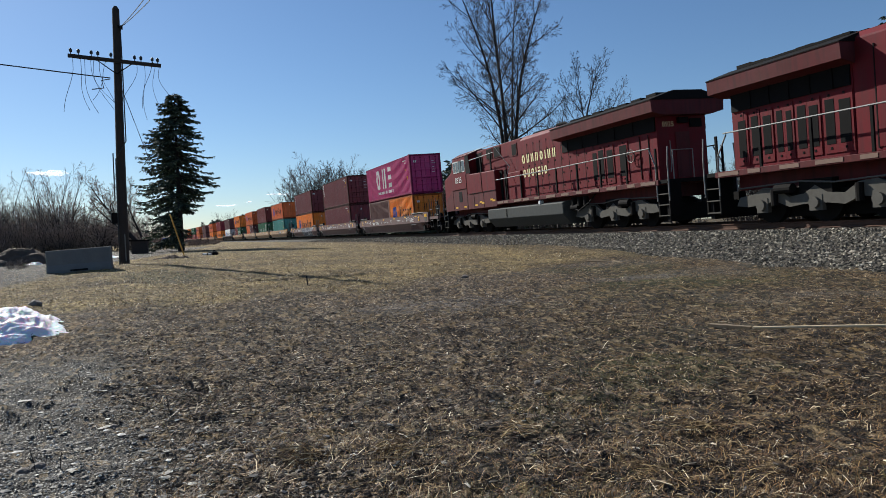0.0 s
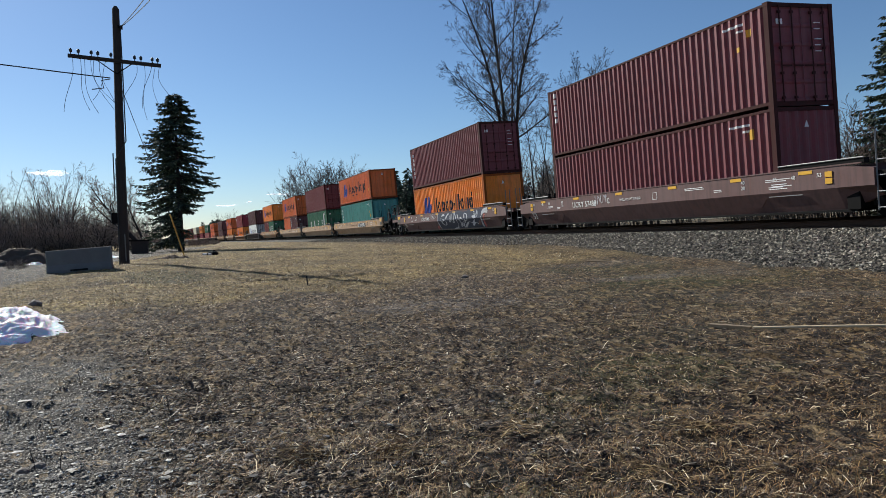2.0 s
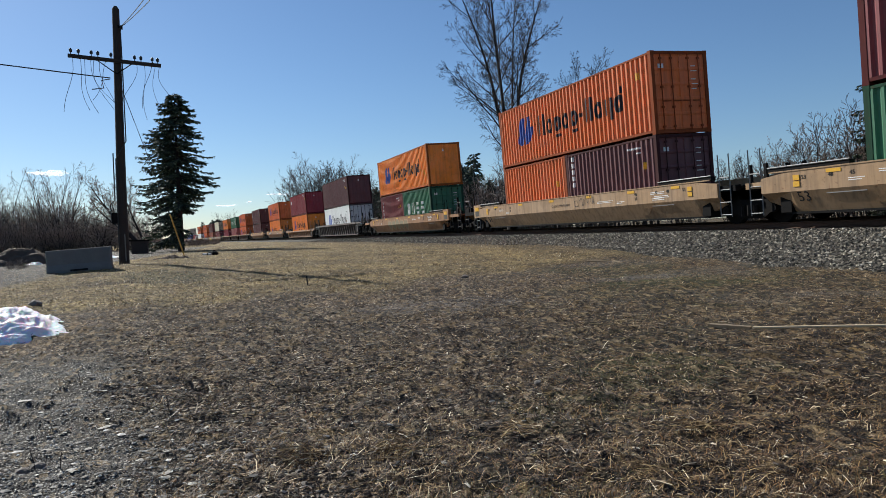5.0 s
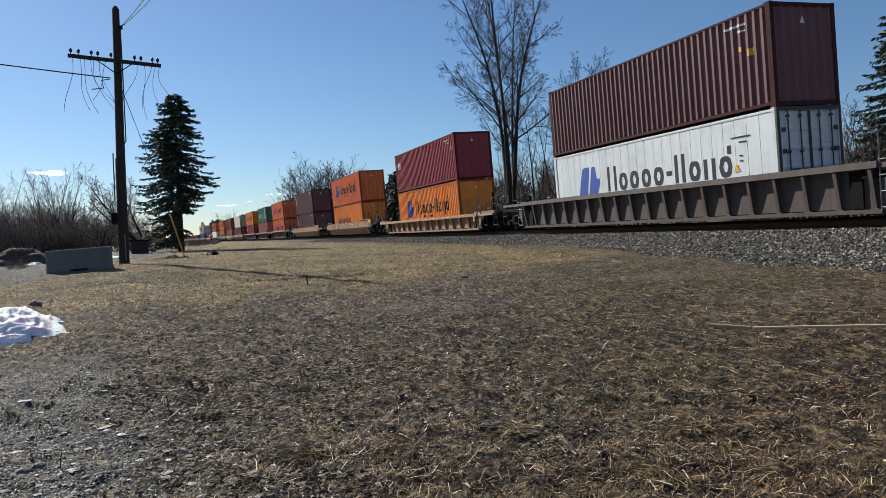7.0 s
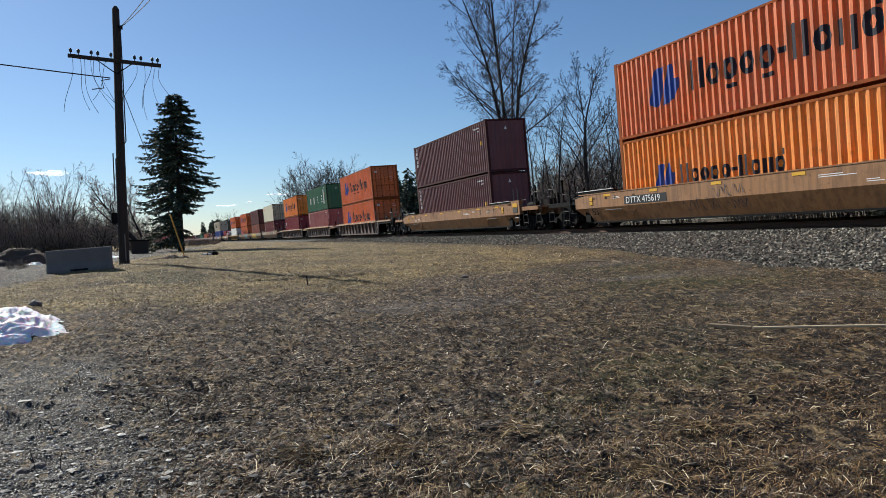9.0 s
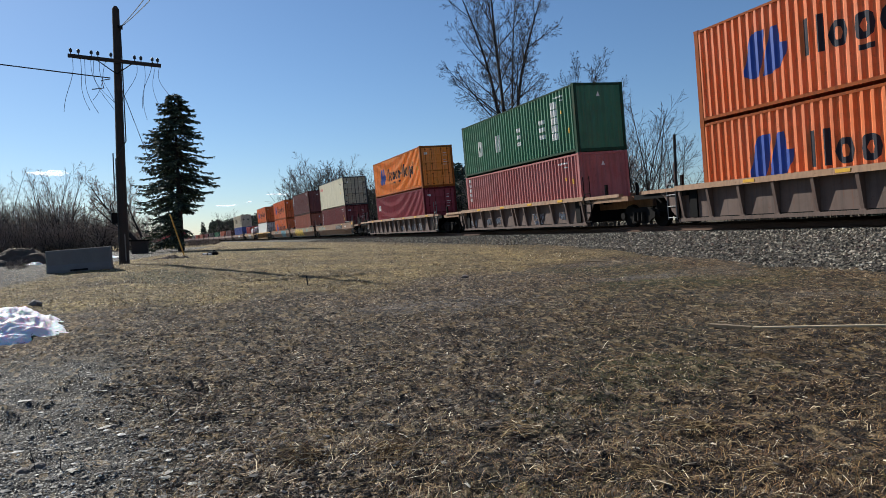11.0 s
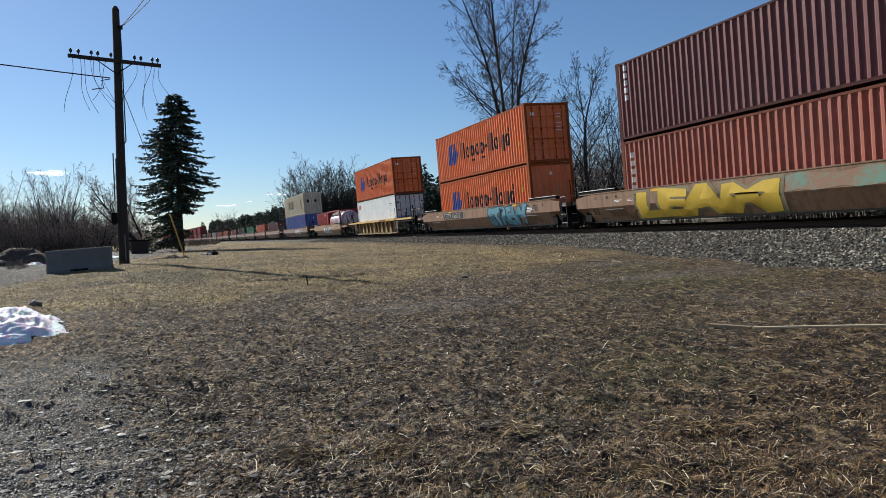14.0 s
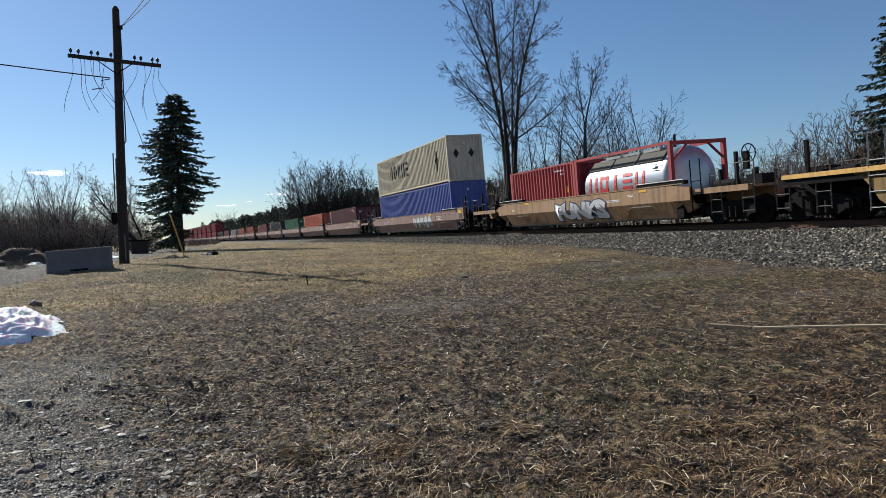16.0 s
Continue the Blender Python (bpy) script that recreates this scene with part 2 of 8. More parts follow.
def track_pose(s):
    a = s / RADIUS
    n = Vector((math.sin(a), math.cos(a), 0))
    fwd = Vector((math.cos(a), -math.sin(a), 0))
    up = Vector((-n.x * math.sin(CANT), -n.y * math.sin(CANT), math.cos(CANT)))
    lat = up.cross(fwd)
    m = Matrix((fwd, lat, up)).transposed().to_4x4()
    m.translation = on_track(s)
    return m


def run(t):
    return SPEED * (t - 8) + 0.5 * GAIN * (t - 8) ** 2


def smoothstep(a, b, x):
    k = np.clip((x - a) / (b - a), 0, 1)
    return k * k * (3 - 2 * k)


def ground_z(x, y):
    """Height of the ground without its small bumps (arrays or numbers)."""
    rise = 0.52 * smoothstep(-6, -27, x) * (1 - 0.25 * smoothstep(4, 13, y)) + 0.1 * smoothstep(-30, -60, x)
    # trackside ditch falls a little behind the track
    lat = np.hypot(x, y - TRACK_D + RADIUS) - RADIUS
    return rise - 0.25 * smoothstep(5, 9, lat) + 0.06 * np.exp(-((x + 22.6) ** 2 + (y + 2.4) ** 2) / 1.6)

# ---------------------------------------------------------------- ground sheet
def soil_material():
    m = Mat("mown dry grass on bare soil", 0.95)
    m.b.inputs["Specular IOR Level"].default_value = 0.2
    big = m.noise(0.35, 5, 0.6)
    mid = m.noise(2.3, 5, 0.6)
    flake, flake_d = m.cells(62.0, (1.0, 0.45, 1.0))
    stalk, stalk_d = m.cells(85.0, (0.22, 1.0, 1.0))
    stalk2, stalk2_d = m.cells(95.0, (1.0, 0.24, 1.0))
    grain, grain_d = m.cells(105.0)
    lump = m.noise(11.0, 3, 0.6)

    def mask(name):
        at = m.n.new("ShaderNodeAttribute")
        at.attribute_name = name
        return at.outputs["Fac"]

    # blackens the colour between grains, in place of the shade down there
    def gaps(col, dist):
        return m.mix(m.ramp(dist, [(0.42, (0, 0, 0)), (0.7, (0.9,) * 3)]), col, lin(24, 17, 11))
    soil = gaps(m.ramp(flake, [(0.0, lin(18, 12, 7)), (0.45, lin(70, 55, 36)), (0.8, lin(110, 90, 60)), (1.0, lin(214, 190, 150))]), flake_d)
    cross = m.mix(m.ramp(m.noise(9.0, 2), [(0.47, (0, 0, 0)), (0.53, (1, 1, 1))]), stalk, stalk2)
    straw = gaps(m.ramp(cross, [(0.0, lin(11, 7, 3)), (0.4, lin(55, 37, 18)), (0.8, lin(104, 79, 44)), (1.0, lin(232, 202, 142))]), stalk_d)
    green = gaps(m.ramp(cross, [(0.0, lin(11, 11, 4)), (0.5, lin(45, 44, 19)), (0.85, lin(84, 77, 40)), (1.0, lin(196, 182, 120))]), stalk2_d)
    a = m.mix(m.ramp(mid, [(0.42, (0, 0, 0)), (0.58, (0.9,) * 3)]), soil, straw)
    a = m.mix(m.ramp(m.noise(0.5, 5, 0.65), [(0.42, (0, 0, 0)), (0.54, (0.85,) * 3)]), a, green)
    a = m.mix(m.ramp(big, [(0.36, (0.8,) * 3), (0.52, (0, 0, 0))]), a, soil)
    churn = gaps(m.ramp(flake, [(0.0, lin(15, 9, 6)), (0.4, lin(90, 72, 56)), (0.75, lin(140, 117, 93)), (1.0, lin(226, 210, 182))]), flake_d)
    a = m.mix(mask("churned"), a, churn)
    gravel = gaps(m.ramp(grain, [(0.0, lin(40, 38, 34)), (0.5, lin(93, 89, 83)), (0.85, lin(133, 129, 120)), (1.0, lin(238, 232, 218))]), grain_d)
    clump, clump_d = m.cells(34.0)
    dry = m.mix(0.5, m.ramp(m.noise(9.0, 4, 0.65), [(0.36, lin(82, 66, 34)), (0.5, lin(146, 122, 72)), (0.64, lin(212, 188, 126))]), m.ramp(clump, [(0.0, lin(52, 40, 20)), (0.5, lin(152, 126, 70)), (1.0, lin(244, 222, 156))]))
    a = m.mix(mask("meadow"), a, dry)
    rusty = gaps(m.ramp(cross, [(0.0, lin(14, 9, 4)), (0.4, lin(42, 31, 13)), (0.8, lin(74, 56, 25)), (1.0, lin(172, 140, 76))]), stalk_d)
    a = m.mix(m.mix(0.85, (0, 0, 0, 1), mask("gilded")), a, rusty)
    a = m.mix(m.mix(0.95, (0, 0, 0, 1), mask("mossy")), a, m.mix(0.6, green, lin(74, 78, 36)))
    a = m.mix(m.mix(0.8, (0, 0, 0, 1), mask("muddy")), a, m.ramp(flake, [(0.0, lin(52, 46, 42)), (0.6, lin(98, 90, 84)), (1.0, lin(142, 134, 126))]))
    # dark and bleached patches
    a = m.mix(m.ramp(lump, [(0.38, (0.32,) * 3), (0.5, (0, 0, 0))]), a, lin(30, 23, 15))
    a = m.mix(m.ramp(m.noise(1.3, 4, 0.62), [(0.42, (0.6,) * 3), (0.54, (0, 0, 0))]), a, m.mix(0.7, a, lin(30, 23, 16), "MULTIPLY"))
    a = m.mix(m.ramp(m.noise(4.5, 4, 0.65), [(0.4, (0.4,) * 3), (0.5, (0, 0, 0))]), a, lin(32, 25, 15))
    a = m.mix(m.ramp(m.noise(5.5, 4, 0.65), [(0.53, (0, 0, 0)), (0.62, (0.55,) * 3)]), a, lin(132, 108, 68))
    a = m.mix(m.mix(0.2, mask("gravel"), m.ramp(m.noise(3.0, 5), [(0.4, (0, 0, 0)), (0.6, (1, 1, 1))]), "MULTIPLY"), a, gravel)
    a = m.mix(m.mix(0.75, (0, 0, 0, 1), mask("sodden")), a, m.mix(0.75, a, lin(96, 90, 72), "MULTIPLY"))
    # tufts, chips and hollows a few centimetres across, their shade multiplied into the colour
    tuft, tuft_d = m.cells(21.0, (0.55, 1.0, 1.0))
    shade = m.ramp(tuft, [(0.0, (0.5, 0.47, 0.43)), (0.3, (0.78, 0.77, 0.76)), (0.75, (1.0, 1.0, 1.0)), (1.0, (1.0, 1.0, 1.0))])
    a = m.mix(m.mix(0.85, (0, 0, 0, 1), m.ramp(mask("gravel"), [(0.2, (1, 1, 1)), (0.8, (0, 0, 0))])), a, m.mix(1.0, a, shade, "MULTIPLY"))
    a = m.mix(m.ramp(tuft, [(0.78, (0, 0, 0)), (0.95, (0.4,) * 3)]), a, lin(168, 146, 112))
    lift = m.n.new("ShaderNodeBrightContrast")
    m.l.new(a, lift.inputs["Color"])
    lift.inputs["Bright"].default_value = 0.012
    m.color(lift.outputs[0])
    m.bump(m.mix(0.35, m.mix(0.5, m.mix(0.5, flake_d, grain_d), m.noise(28.0, 3, 0.6)), tuft_d), 1.0, 0.06)
    return m.m


SOIL = soil_material()


def fbm(x, y, f, n, seed):
    rng = np.random.RandomState(seed)
    z = np.zeros_like(x)
    for k in range(n):
        for _ in range(4):
            a, p = rng.rand() * 6.283, rng.rand() * 6.283
            z += np.sin((x * np.cos(a) + y * np.sin(a)) * f * 6.283 * (0.8 + 0.4 * rng.rand()) + p) * 0.5 ** k / 4
        f *= 2.1
    return z


def verge(x, y):
    """How far a place lies before (+) or beyond (-) the ragged edge of the dry strip."""
    return x + 12.0 + 0.45 * np.maximum(0, y - 2.5) + 0.8 * fbm(x, y, 0.3, 3, 71) + 0.3 * fbm(x, y, 1.3, 2, 72)


def gilded(x, y):
    """Thick rusty grass on the side away from the lane."""
    return smoothstep(-0.5, 0.7, y - (1.7 + 1.27 * (-2.5 - x)) + 0.7 * fbm(x, y, 0.45, 3, 73)) * smoothstep(-7.5, -5.5, x)


def spot(x, y, cx, cy, rx, ry, seed):
    d = np.hypot((x - cx) / rx, (y - cy) / ry) + 0.35 * fbm(x, y, 0.8 / max(rx, ry), 3, seed)
    return smoothstep(1.1, 0.55, d)


def mossy(x, y):
    return np.maximum.reduce([spot(x, y, -10.0, 8.3, 1.5, 2.4, 74), spot(x, y, -4.3, 3.3, 0.7, 0.9, 75), 0.8 * spot(x, y, -18.0, -0.8, 2.4, 1.2, 76), 0.7 * spot(x, y, -13.4, 8.6, 1.0, 2.0, 77), 0.55 * spot(x, y, -2.62, 1.18, 0.3, 0.3, 94), 0.5 * spot(x, y, -3.7, 2.1, 0.5, 0.6, 95)])


def muddy(x, y):
    return np.maximum.reduce([spot(x, y, -9.4, 3.4, 0.9, 1.3, 78), spot(x, y, -10.9, 8.0, 0.45, 1.6, 79), 0.8 * spot(x, y, -14.2, 9.5, 1.0, 1.4, 80)])


def sodden(x, y):
    """Shallow hollows with dark, wet matted soil."""
    return np.maximum.reduce([spot(x, y, -6.6, 3.1, 0.3, 0.8, 81), spot(x, y, -5.15, 4.2, 0.25, 0.5, 82), spot(x, y, -11.2, 11.7, 0.35, 1.5, 83), spot(x, y, -2.85, 1.2, 0.2, 0.4, 84), spot(x, y, -2.5, 2.05, 0.1, 0.14, 85),
                              spot(x, y, -3.35, 0.5, 0.1, 0.16, 86), spot(x, y, -15.2, 9.2, 0.5, 1.6, 87), 0.8 * spot(x, y, -4.7, 2.2, 0.2, 0.6, 88), 0.8 * spot(x, y, -8.3, 2.0, 0.25, 0.9, 89), 0.8 * spot(x, y, -7.4, 5.4, 0.25, 0.8, 90),
                              0.7 * spot(x, y, -9.6, 0.6, 0.3, 1.0, 91), 0.8 * spot(x, y, -17.0, -2.3, 0.8, 1.0, 92), 0.7 * spot(x, y, -20.0, 3.0, 1.2, 1.2, 93)])


def churned(x, y):
    """Bare, churned soil full of chips: between the lane, the grass and the open strip."""
    edge = 0.9 * fbm(x, y, 0.4, 4, 22)
    right = smoothstep(1.5, -1.2, y - (1.0 + 0.62 * (-x - 2.9)) + edge)
    return right * smoothstep(-0.7, 0.5, verge(x, y)) * (0.6 + 0.4 * smoothstep(-0.3, 0.3, fbm(x, y, 0.8, 2, 24)))


def bumps(x, y):
    d = np.hypot(x, y)
    near = 1 - smoothstep(20, 60, d)
    c = churned(x, y)
    lumps = np.maximum(fbm(x, y, 2.7, 3, 61), -0.2)
    clods = np.maximum(fbm(x, y, 6.1, 2, 62), -0.1)
    return (0.035 * fbm(x, y, 0.25, 3, 1) + 0.03 * fbm(x, y, 1.6, 3, 2) * (0.5 + 0.5 * smoothstep(-0.1, 0.1, fbm(x, y, 0.3, 2, 5))) + (0.026 + 0.02 * c) * lumps * smoothstep(22, 10, d) * (0.5 + 0.5 * smoothstep(2.5, 6, d)) + 0.016 * clods * smoothstep(12, 6, d) * smoothstep(2, 5, d)) * near * (1 - 0.6 * muddy(x, y)) - 0.03 * sodden(x, y)


def surface(x, y):
    return ground_z(x, y) + bumps(x, y)


def build_ground():
    mid = math.atan2(math.sin(YAW), -math.cos(YAW))
    fine = np.arange(-37, 37.01, 0.25)
    coarse = np.arange(42, 318.1, 6.0)
    ang = np.radians(np.concatenate([fine, coarse])) + mid
    rad = [0.0]
    r = 0.6
    while r < 4500:
        rad.append(r)
        r *= 1.011 if r < 16 else 1.02 if r < 60 else 1.06
    rad = np.array(rad[1:])
    A, R = np.meshgrid(ang, rad)
    X, Y = R * np.cos(A), R * np.sin(A)
    Z = surface(X, Y)
    nr, na = X.shape
    co = np.stack([X, Y, Z], -1).reshape(-1, 3)
    co = np.vstack([co, [[0, 0, 0.0]]])
    i, j = np.meshgrid(np.arange(nr - 1), np.arange(na), indexing="ij")
    j2 = (j + 1) % na
    quads = np.stack([i * na + j, (i + 1) * na + j, (i + 1) * na + j2, i * na + j2], -1).reshape(-1, 4)
    me = bpy.data.meshes.new("ground")
    faces = [tuple(q) for q in quads.tolist()] + [(nr * na, k, (k + 1) % na) for k in range(na)]
    me.from_pydata(co.tolist(), [], faces)
    x, y = co[:, 0], co[:, 1]
    # the gravel lane crosses in front of the camera's left and leads away behind the barrier
    lane = smoothstep(0.35, -0.35, y - (-0.42 + 0.10 * (x + 4) + 0.25 * fbm(x, y, 0.35, 2, 9))) * smoothstep(-8.4, -7.0, x)
    road = smoothstep(-3.5, -4.3, y + 0.12 * (x + 20)) * smoothstep(-12, -15, x) * smoothstep(-80, -50, x)
    bare = 0.45 * smoothstep(0.1, 0.6, fbm(x, y, 0.22, 3, 12)) * smoothstep(4, 8, y) * smoothstep(-16, -10, x)
    gravel = np.clip(lane + road + bare, 0, 1)
    meadow = smoothstep(0.4, -0.9, verge(x, y)) * (0.6 + 0.4 * smoothstep(-0.4, 0.3, fbm(x, y, 0.35, 3, 4))) * smoothstep(13.5, 9, y) * (1 - gravel) * 0.85
    for name, arr in (("gravel", gravel), ("meadow", meadow), ("churned", churned(x, y) * (1 - gravel)), ("mossy", mossy(x, y)), ("muddy", muddy(x, y)), ("sodden", sodden(x, y)), ("gilded", gilded(x, y))):
        at = me.attributes.new(name, "FLOAT", "POINT")
        at.data.foreach_set("value", arr.astype(np.float32))
    me.materials.append(SOIL)
    me.shade_smooth()
    ob = new("ground", me)
    tagged(ob, "mown dry grass and bare soil with gravel patches", "ground", kind="structure")


build_ground()


# ---------------------------------------------------------------- track
def ballast_material():
    m = Mat("crushed stone ballast", 0.9)
    m.color(m.ramp(m.cells(17.0)[0], [(0.1, lin(14, 12, 10)), (0.5, lin(48, 44, 37)), (0.9, lin(98, 90, 76))]))
    m.bump(m.cells(17.0)[1], 1.0, 0.05)
    return m.m


def stone_material():
    m = Mat("ballast stone", 0.85)
    m.color(m.mix(0.25, m.ramp(m.random(True), [(0.0, lin(15, 13, 11)), (0.4, lin(60, 55, 47)), (0.8, lin(122, 114, 99)), (1.0, lin(200, 190, 170))]),
                  m.ramp(m.noise(30.0), [(0.3, lin(60, 52, 42)), (0.7, lin(150, 142, 126))])))
    return m.m


BALLAST, STONE = ballast_material(), stone_material()
TIE = plain("creosoted tie wood", (74, 62, 54), 0.9, 0, 0.35, 9.0, 0.4)
RAIL_MAT = plain("rusty rail side", (84, 60, 46), 0.75, 0.3, 0.3, 8.0)
BED_TOP = -0.20


def bed_profile(s):
    """Cross-section of the ballast, near side first: (lat, z in the world)."""
    p = on_track(s)
    near, far = float(ground_z(p.x, p.y - 5.5)), float(ground_z(p.x, p.y + 5.5))
    top_n, top_f = on_track(s, -1.9, BED_TOP).z, on_track(s, 1.9, BED_TOP).z
    wn_, wf = 1.9 + (top_n - near + 0.08) * 4.4, 1.9 + (top_f - far + 0.08) * 2.2
    return [(-wn_, near - 0.08), (-1.9 - (wn_ - 1.9) * 0.45, near + (top_n - near) * 0.62), (-1.9, top_n), (1.9, top_f), (wf, far - 0.08)]


def build_track():
    track = thing("track_bed", "grey crushed stone ballast bed under a single railway track", "railway track", kind="structure")
    g = Geo()
    stations = list(np.arange(-700, -70, 20.0)) + list(np.arange(-70, 30, 1.5)) + list(np.arange(30, 500, 20.0))
    for s in stations:
        a = s / RADIUS
        for lat, z in bed_profile(s):
            p = on_track(s)
            g.v.append((p.x + lat * math.sin(a), p.y + lat * math.cos(a), z))
    for k in range(len(stations) - 1):
        for j in range(4):
            q = k * 5 + j
            g.f.append((q, q + 1, q + 6, q + 5))
    part("ballast", g, BALLAST, track)
    # rails: a T section swept along the line
    sec = [(-0.075, -0.175), (0.075, -0.175), (0.075, -0.16), (0.012, -0.14), (0.012, -0.045), (0.036, -0.03), (0.036, 0.0), (-0.036, 0.0), (-0.036, -0.03), (-0.012, -0.045), (-0.012, -0.14), (-0.075, -0.16)]
    st = list(np.arange(-700, -60, 15.0)) + list(np.arange(-60, 500, 4.0))
    for side in (-0.755, 0.755):
        g = Geo()
        for s in st:
            g.v += [tuple(on_track(s, side + u, w)) for u, w in sec]
        n = len(sec)
        for k in range(len(st) - 1):
            for j in range(n):
                g.f.append((k * n + j, k * n + (j + 1) % n, (k + 1) * n + (j + 1) % n, (k + 1) * n + j))
        part("rail", g, RAIL_MAT, track, "rusty steel rail with a polished head")
    tie = Geo().box(-0.115, 0.115, -1.3, 1.3, -0.36, -0.178).mesh("tie")
    for k in range(150):
        part("tie", tie, TIE, track, at=track_pose(-80 + k * 0.56) @ pose(0, 0, 0, 0, 0, 0))
    # loose stones
    rng = np.random.RandomState(3)
    base = np.array([(1, 0, 0), (-1, 0, 0), (0, 1, 0), (0, -1, 0), (0, 0, 1), (0, 0, -1)], float)
    tri = np.array([(0, 2, 4), (2, 1, 4), (1, 3, 4), (3, 0, 4), (2, 0, 5), (1, 2, 5), (3, 1, 5), (0, 3, 5)])
    n = 34000
    s_all = -7 - 75 * rng.rand(n) ** 1.5
    V = np.zeros((n, 6, 3))
    for i in range(n):
        s = s_all[i]
        prof = bed_profile(round(s * 2) / 2)
        lat = prof[0][0] * 1.02 + (-1.0 - prof[0][0]) * rng.rand()
        z = np.interp(lat, [q[0] for q in prof], [q[1] for q in prof])
        p = on_track(s)
        size = 0.018 + 0.036 * rng.rand() ** 1.6
        shape = base * (size * (0.6 + 0.8 * rng.rand(6, 1)))
        rot = np.array(Euler(rng.rand(3) * 6.28).to_matrix())
        V[i] = shape @ rot.T * (1, 1, 0.85) + (p.x, p.y + lat, z + 0.008)
    F = (tri[None] + (np.arange(n) * 6)[:, None, None]).reshape(-1, 3)
    me = bpy.data.meshes.new("loose_stones")
    me.from_pydata(V.reshape(-1, 3).tolist(), [], F.tolist())
    ob = part("loose_stones", me, STONE, track)
    tagged(ob, kind="stuff")


build_track()

# ---------------------------------------------------------------- containers
MOVERS = []  # (thing, place along the train at 8 s, pose on the car)
PITCH_C = 0.278
END = 0.165


def corr(x, x0=0.0, depth=0.058):
    """Depth of the trapezoid corrugation at x (0 outside, depth inside)."""
    u = ((x - x0) % PITCH_C) / PITCH_C
    if u < 0.28:
        return 0.0
    if u < 0.48:
        return depth * (u - 0.28) / 0.20
    if u < 0.80:
        return depth
    return depth * (1 - (u - 0.80) / 0.20)


def breaks(x0, x1, start, style):
    """Places where the wall's section bends, between x0 and x1."""
    out = {x0, x1}
    if style == "corrugated":
        k0 = math.floor((x0 - start) / PITCH_C) - 1
        for k in range(k0, k0 + int((x1 - x0) / PITCH_C) + 4):
            for u in (0, 0.28, 0.48, 0.80):
                x = start + (k + u) * PITCH_C
                if x0 < x < x1:
                    out.add(x)
    return sorted(out)


def wall_depth(x, half, style):
    return corr(x, -half + END) if style == "corrugated" else 0.012


WALL_Y = -1.208


def side_geo(L, H, style):
    g = Geo()
    half = L / 2
    if style == "corrugated":
        xs = breaks(-half + END, half - END, -half + END, style)
        for a, b in zip(xs, xs[1:]):
            ya, yb = WALL_Y + wall_depth(a, half, style), WALL_Y + wall_depth(b, half, style)
            g.face((a, ya, 0.16), (b, yb, 0.16), (b, yb, H - 0.09), (a, ya, H - 0.09))
    else:
        n = int((L - 2 * END) / 0.46)
        w = (L - 2 * END) / n
        for k in range(n):
            a, b = -half + END + k * w, -half + END + (k + 1) * w - 0.016
            g.face((a, WALL_Y + 0.012, 0.16), (b, WALL_Y + 0.012, 0.16), (b, WALL_Y + 0.012, H - 0.09), (a, WALL_Y + 0.012, H - 0.09))
            m, c = b + 0.008, b + 0.016
            g.face((b, WALL_Y + 0.012, 0.16), (m, WALL_Y + 0.03, 0.16), (m, WALL_Y + 0.03, H - 0.09), (b, WALL_Y + 0.012, H - 0.09))
            g.face((m, WALL_Y + 0.03, 0.16), (c, WALL_Y + 0.012, 0.16), (c, WALL_Y + 0.012, H - 0.09), (m, WALL_Y + 0.03, H - 0.09))
    return g


def frame_geo(L, H):
    g, h = Geo(), L / 2
    for sx in (-1, 1):
        for sy in (-1, 1):
            x0, x1 = sorted((sx * h, sx * (h - 0.16)))
            y0, y1 = sorted((sy * 1.219, sy * 1.08))
            g.box(x0, x1, y0, y1, 0.118, H - 0.118)
            for z0, z1 in ((0, 0.118), (H - 0.118, H)):
                xa, xb = sorted((sx * (h + 0.003), sx * (h - 0.178)))
                ya, yb = sorted((sy * 1.223, sy * 1.06))
                g.box(xa, xb, ya, yb, z0, z1)
    for sy in (-1, 1):
        y0, y1 = sorted((sy * 1.214, sy * 1.13))
        g.box(-h + 0.16, h - 0.16, y0, y1, 0.075, 0.165)
        g.box(-h + 0.16, h - 0.16, y0, y1, H - 0.095, H - 0.03)
    for sx in (-1, 1):
        x0, x1 = sorted((sx * (h - 0.01), sx * (h - 0.12)))
        g.box(x0, x1, -1.1, 1.1, 0.02, 0.15)
        g.box(x0, x1, -1.1, 1.1, H - 0.12, H - 0.01)
    return g


def roof_geo(L, H):
    g, h = Geo(), L / 2
    g.box(-h + 0.1, h - 0.1, -1.17, 1.17, H - 0.05, H - 0.02)
    g.box(-h + 0.1, h - 0.1, -1.15, 1.15, 0.1, 0.16)
    return g


def end_geo(L, H):
    """Plain corrugated end wall at +x."""
    g, x = Geo(), L / 2 - 0.02
    ys = np.linspace(-1.08, 1.08, 25)
    for k in range(24):
        d = [0, 0.04, 0.04, 0][k % 4], [0, 0.04, 0.04, 0][(k + 1) % 4]
        g.face((x - d[0], ys[k], 0.15), (x - d[1], ys[k + 1], 0.15), (x - d[1], ys[k + 1], H - 0.12), (x - d[0], ys[k], H - 0.12))
    return g


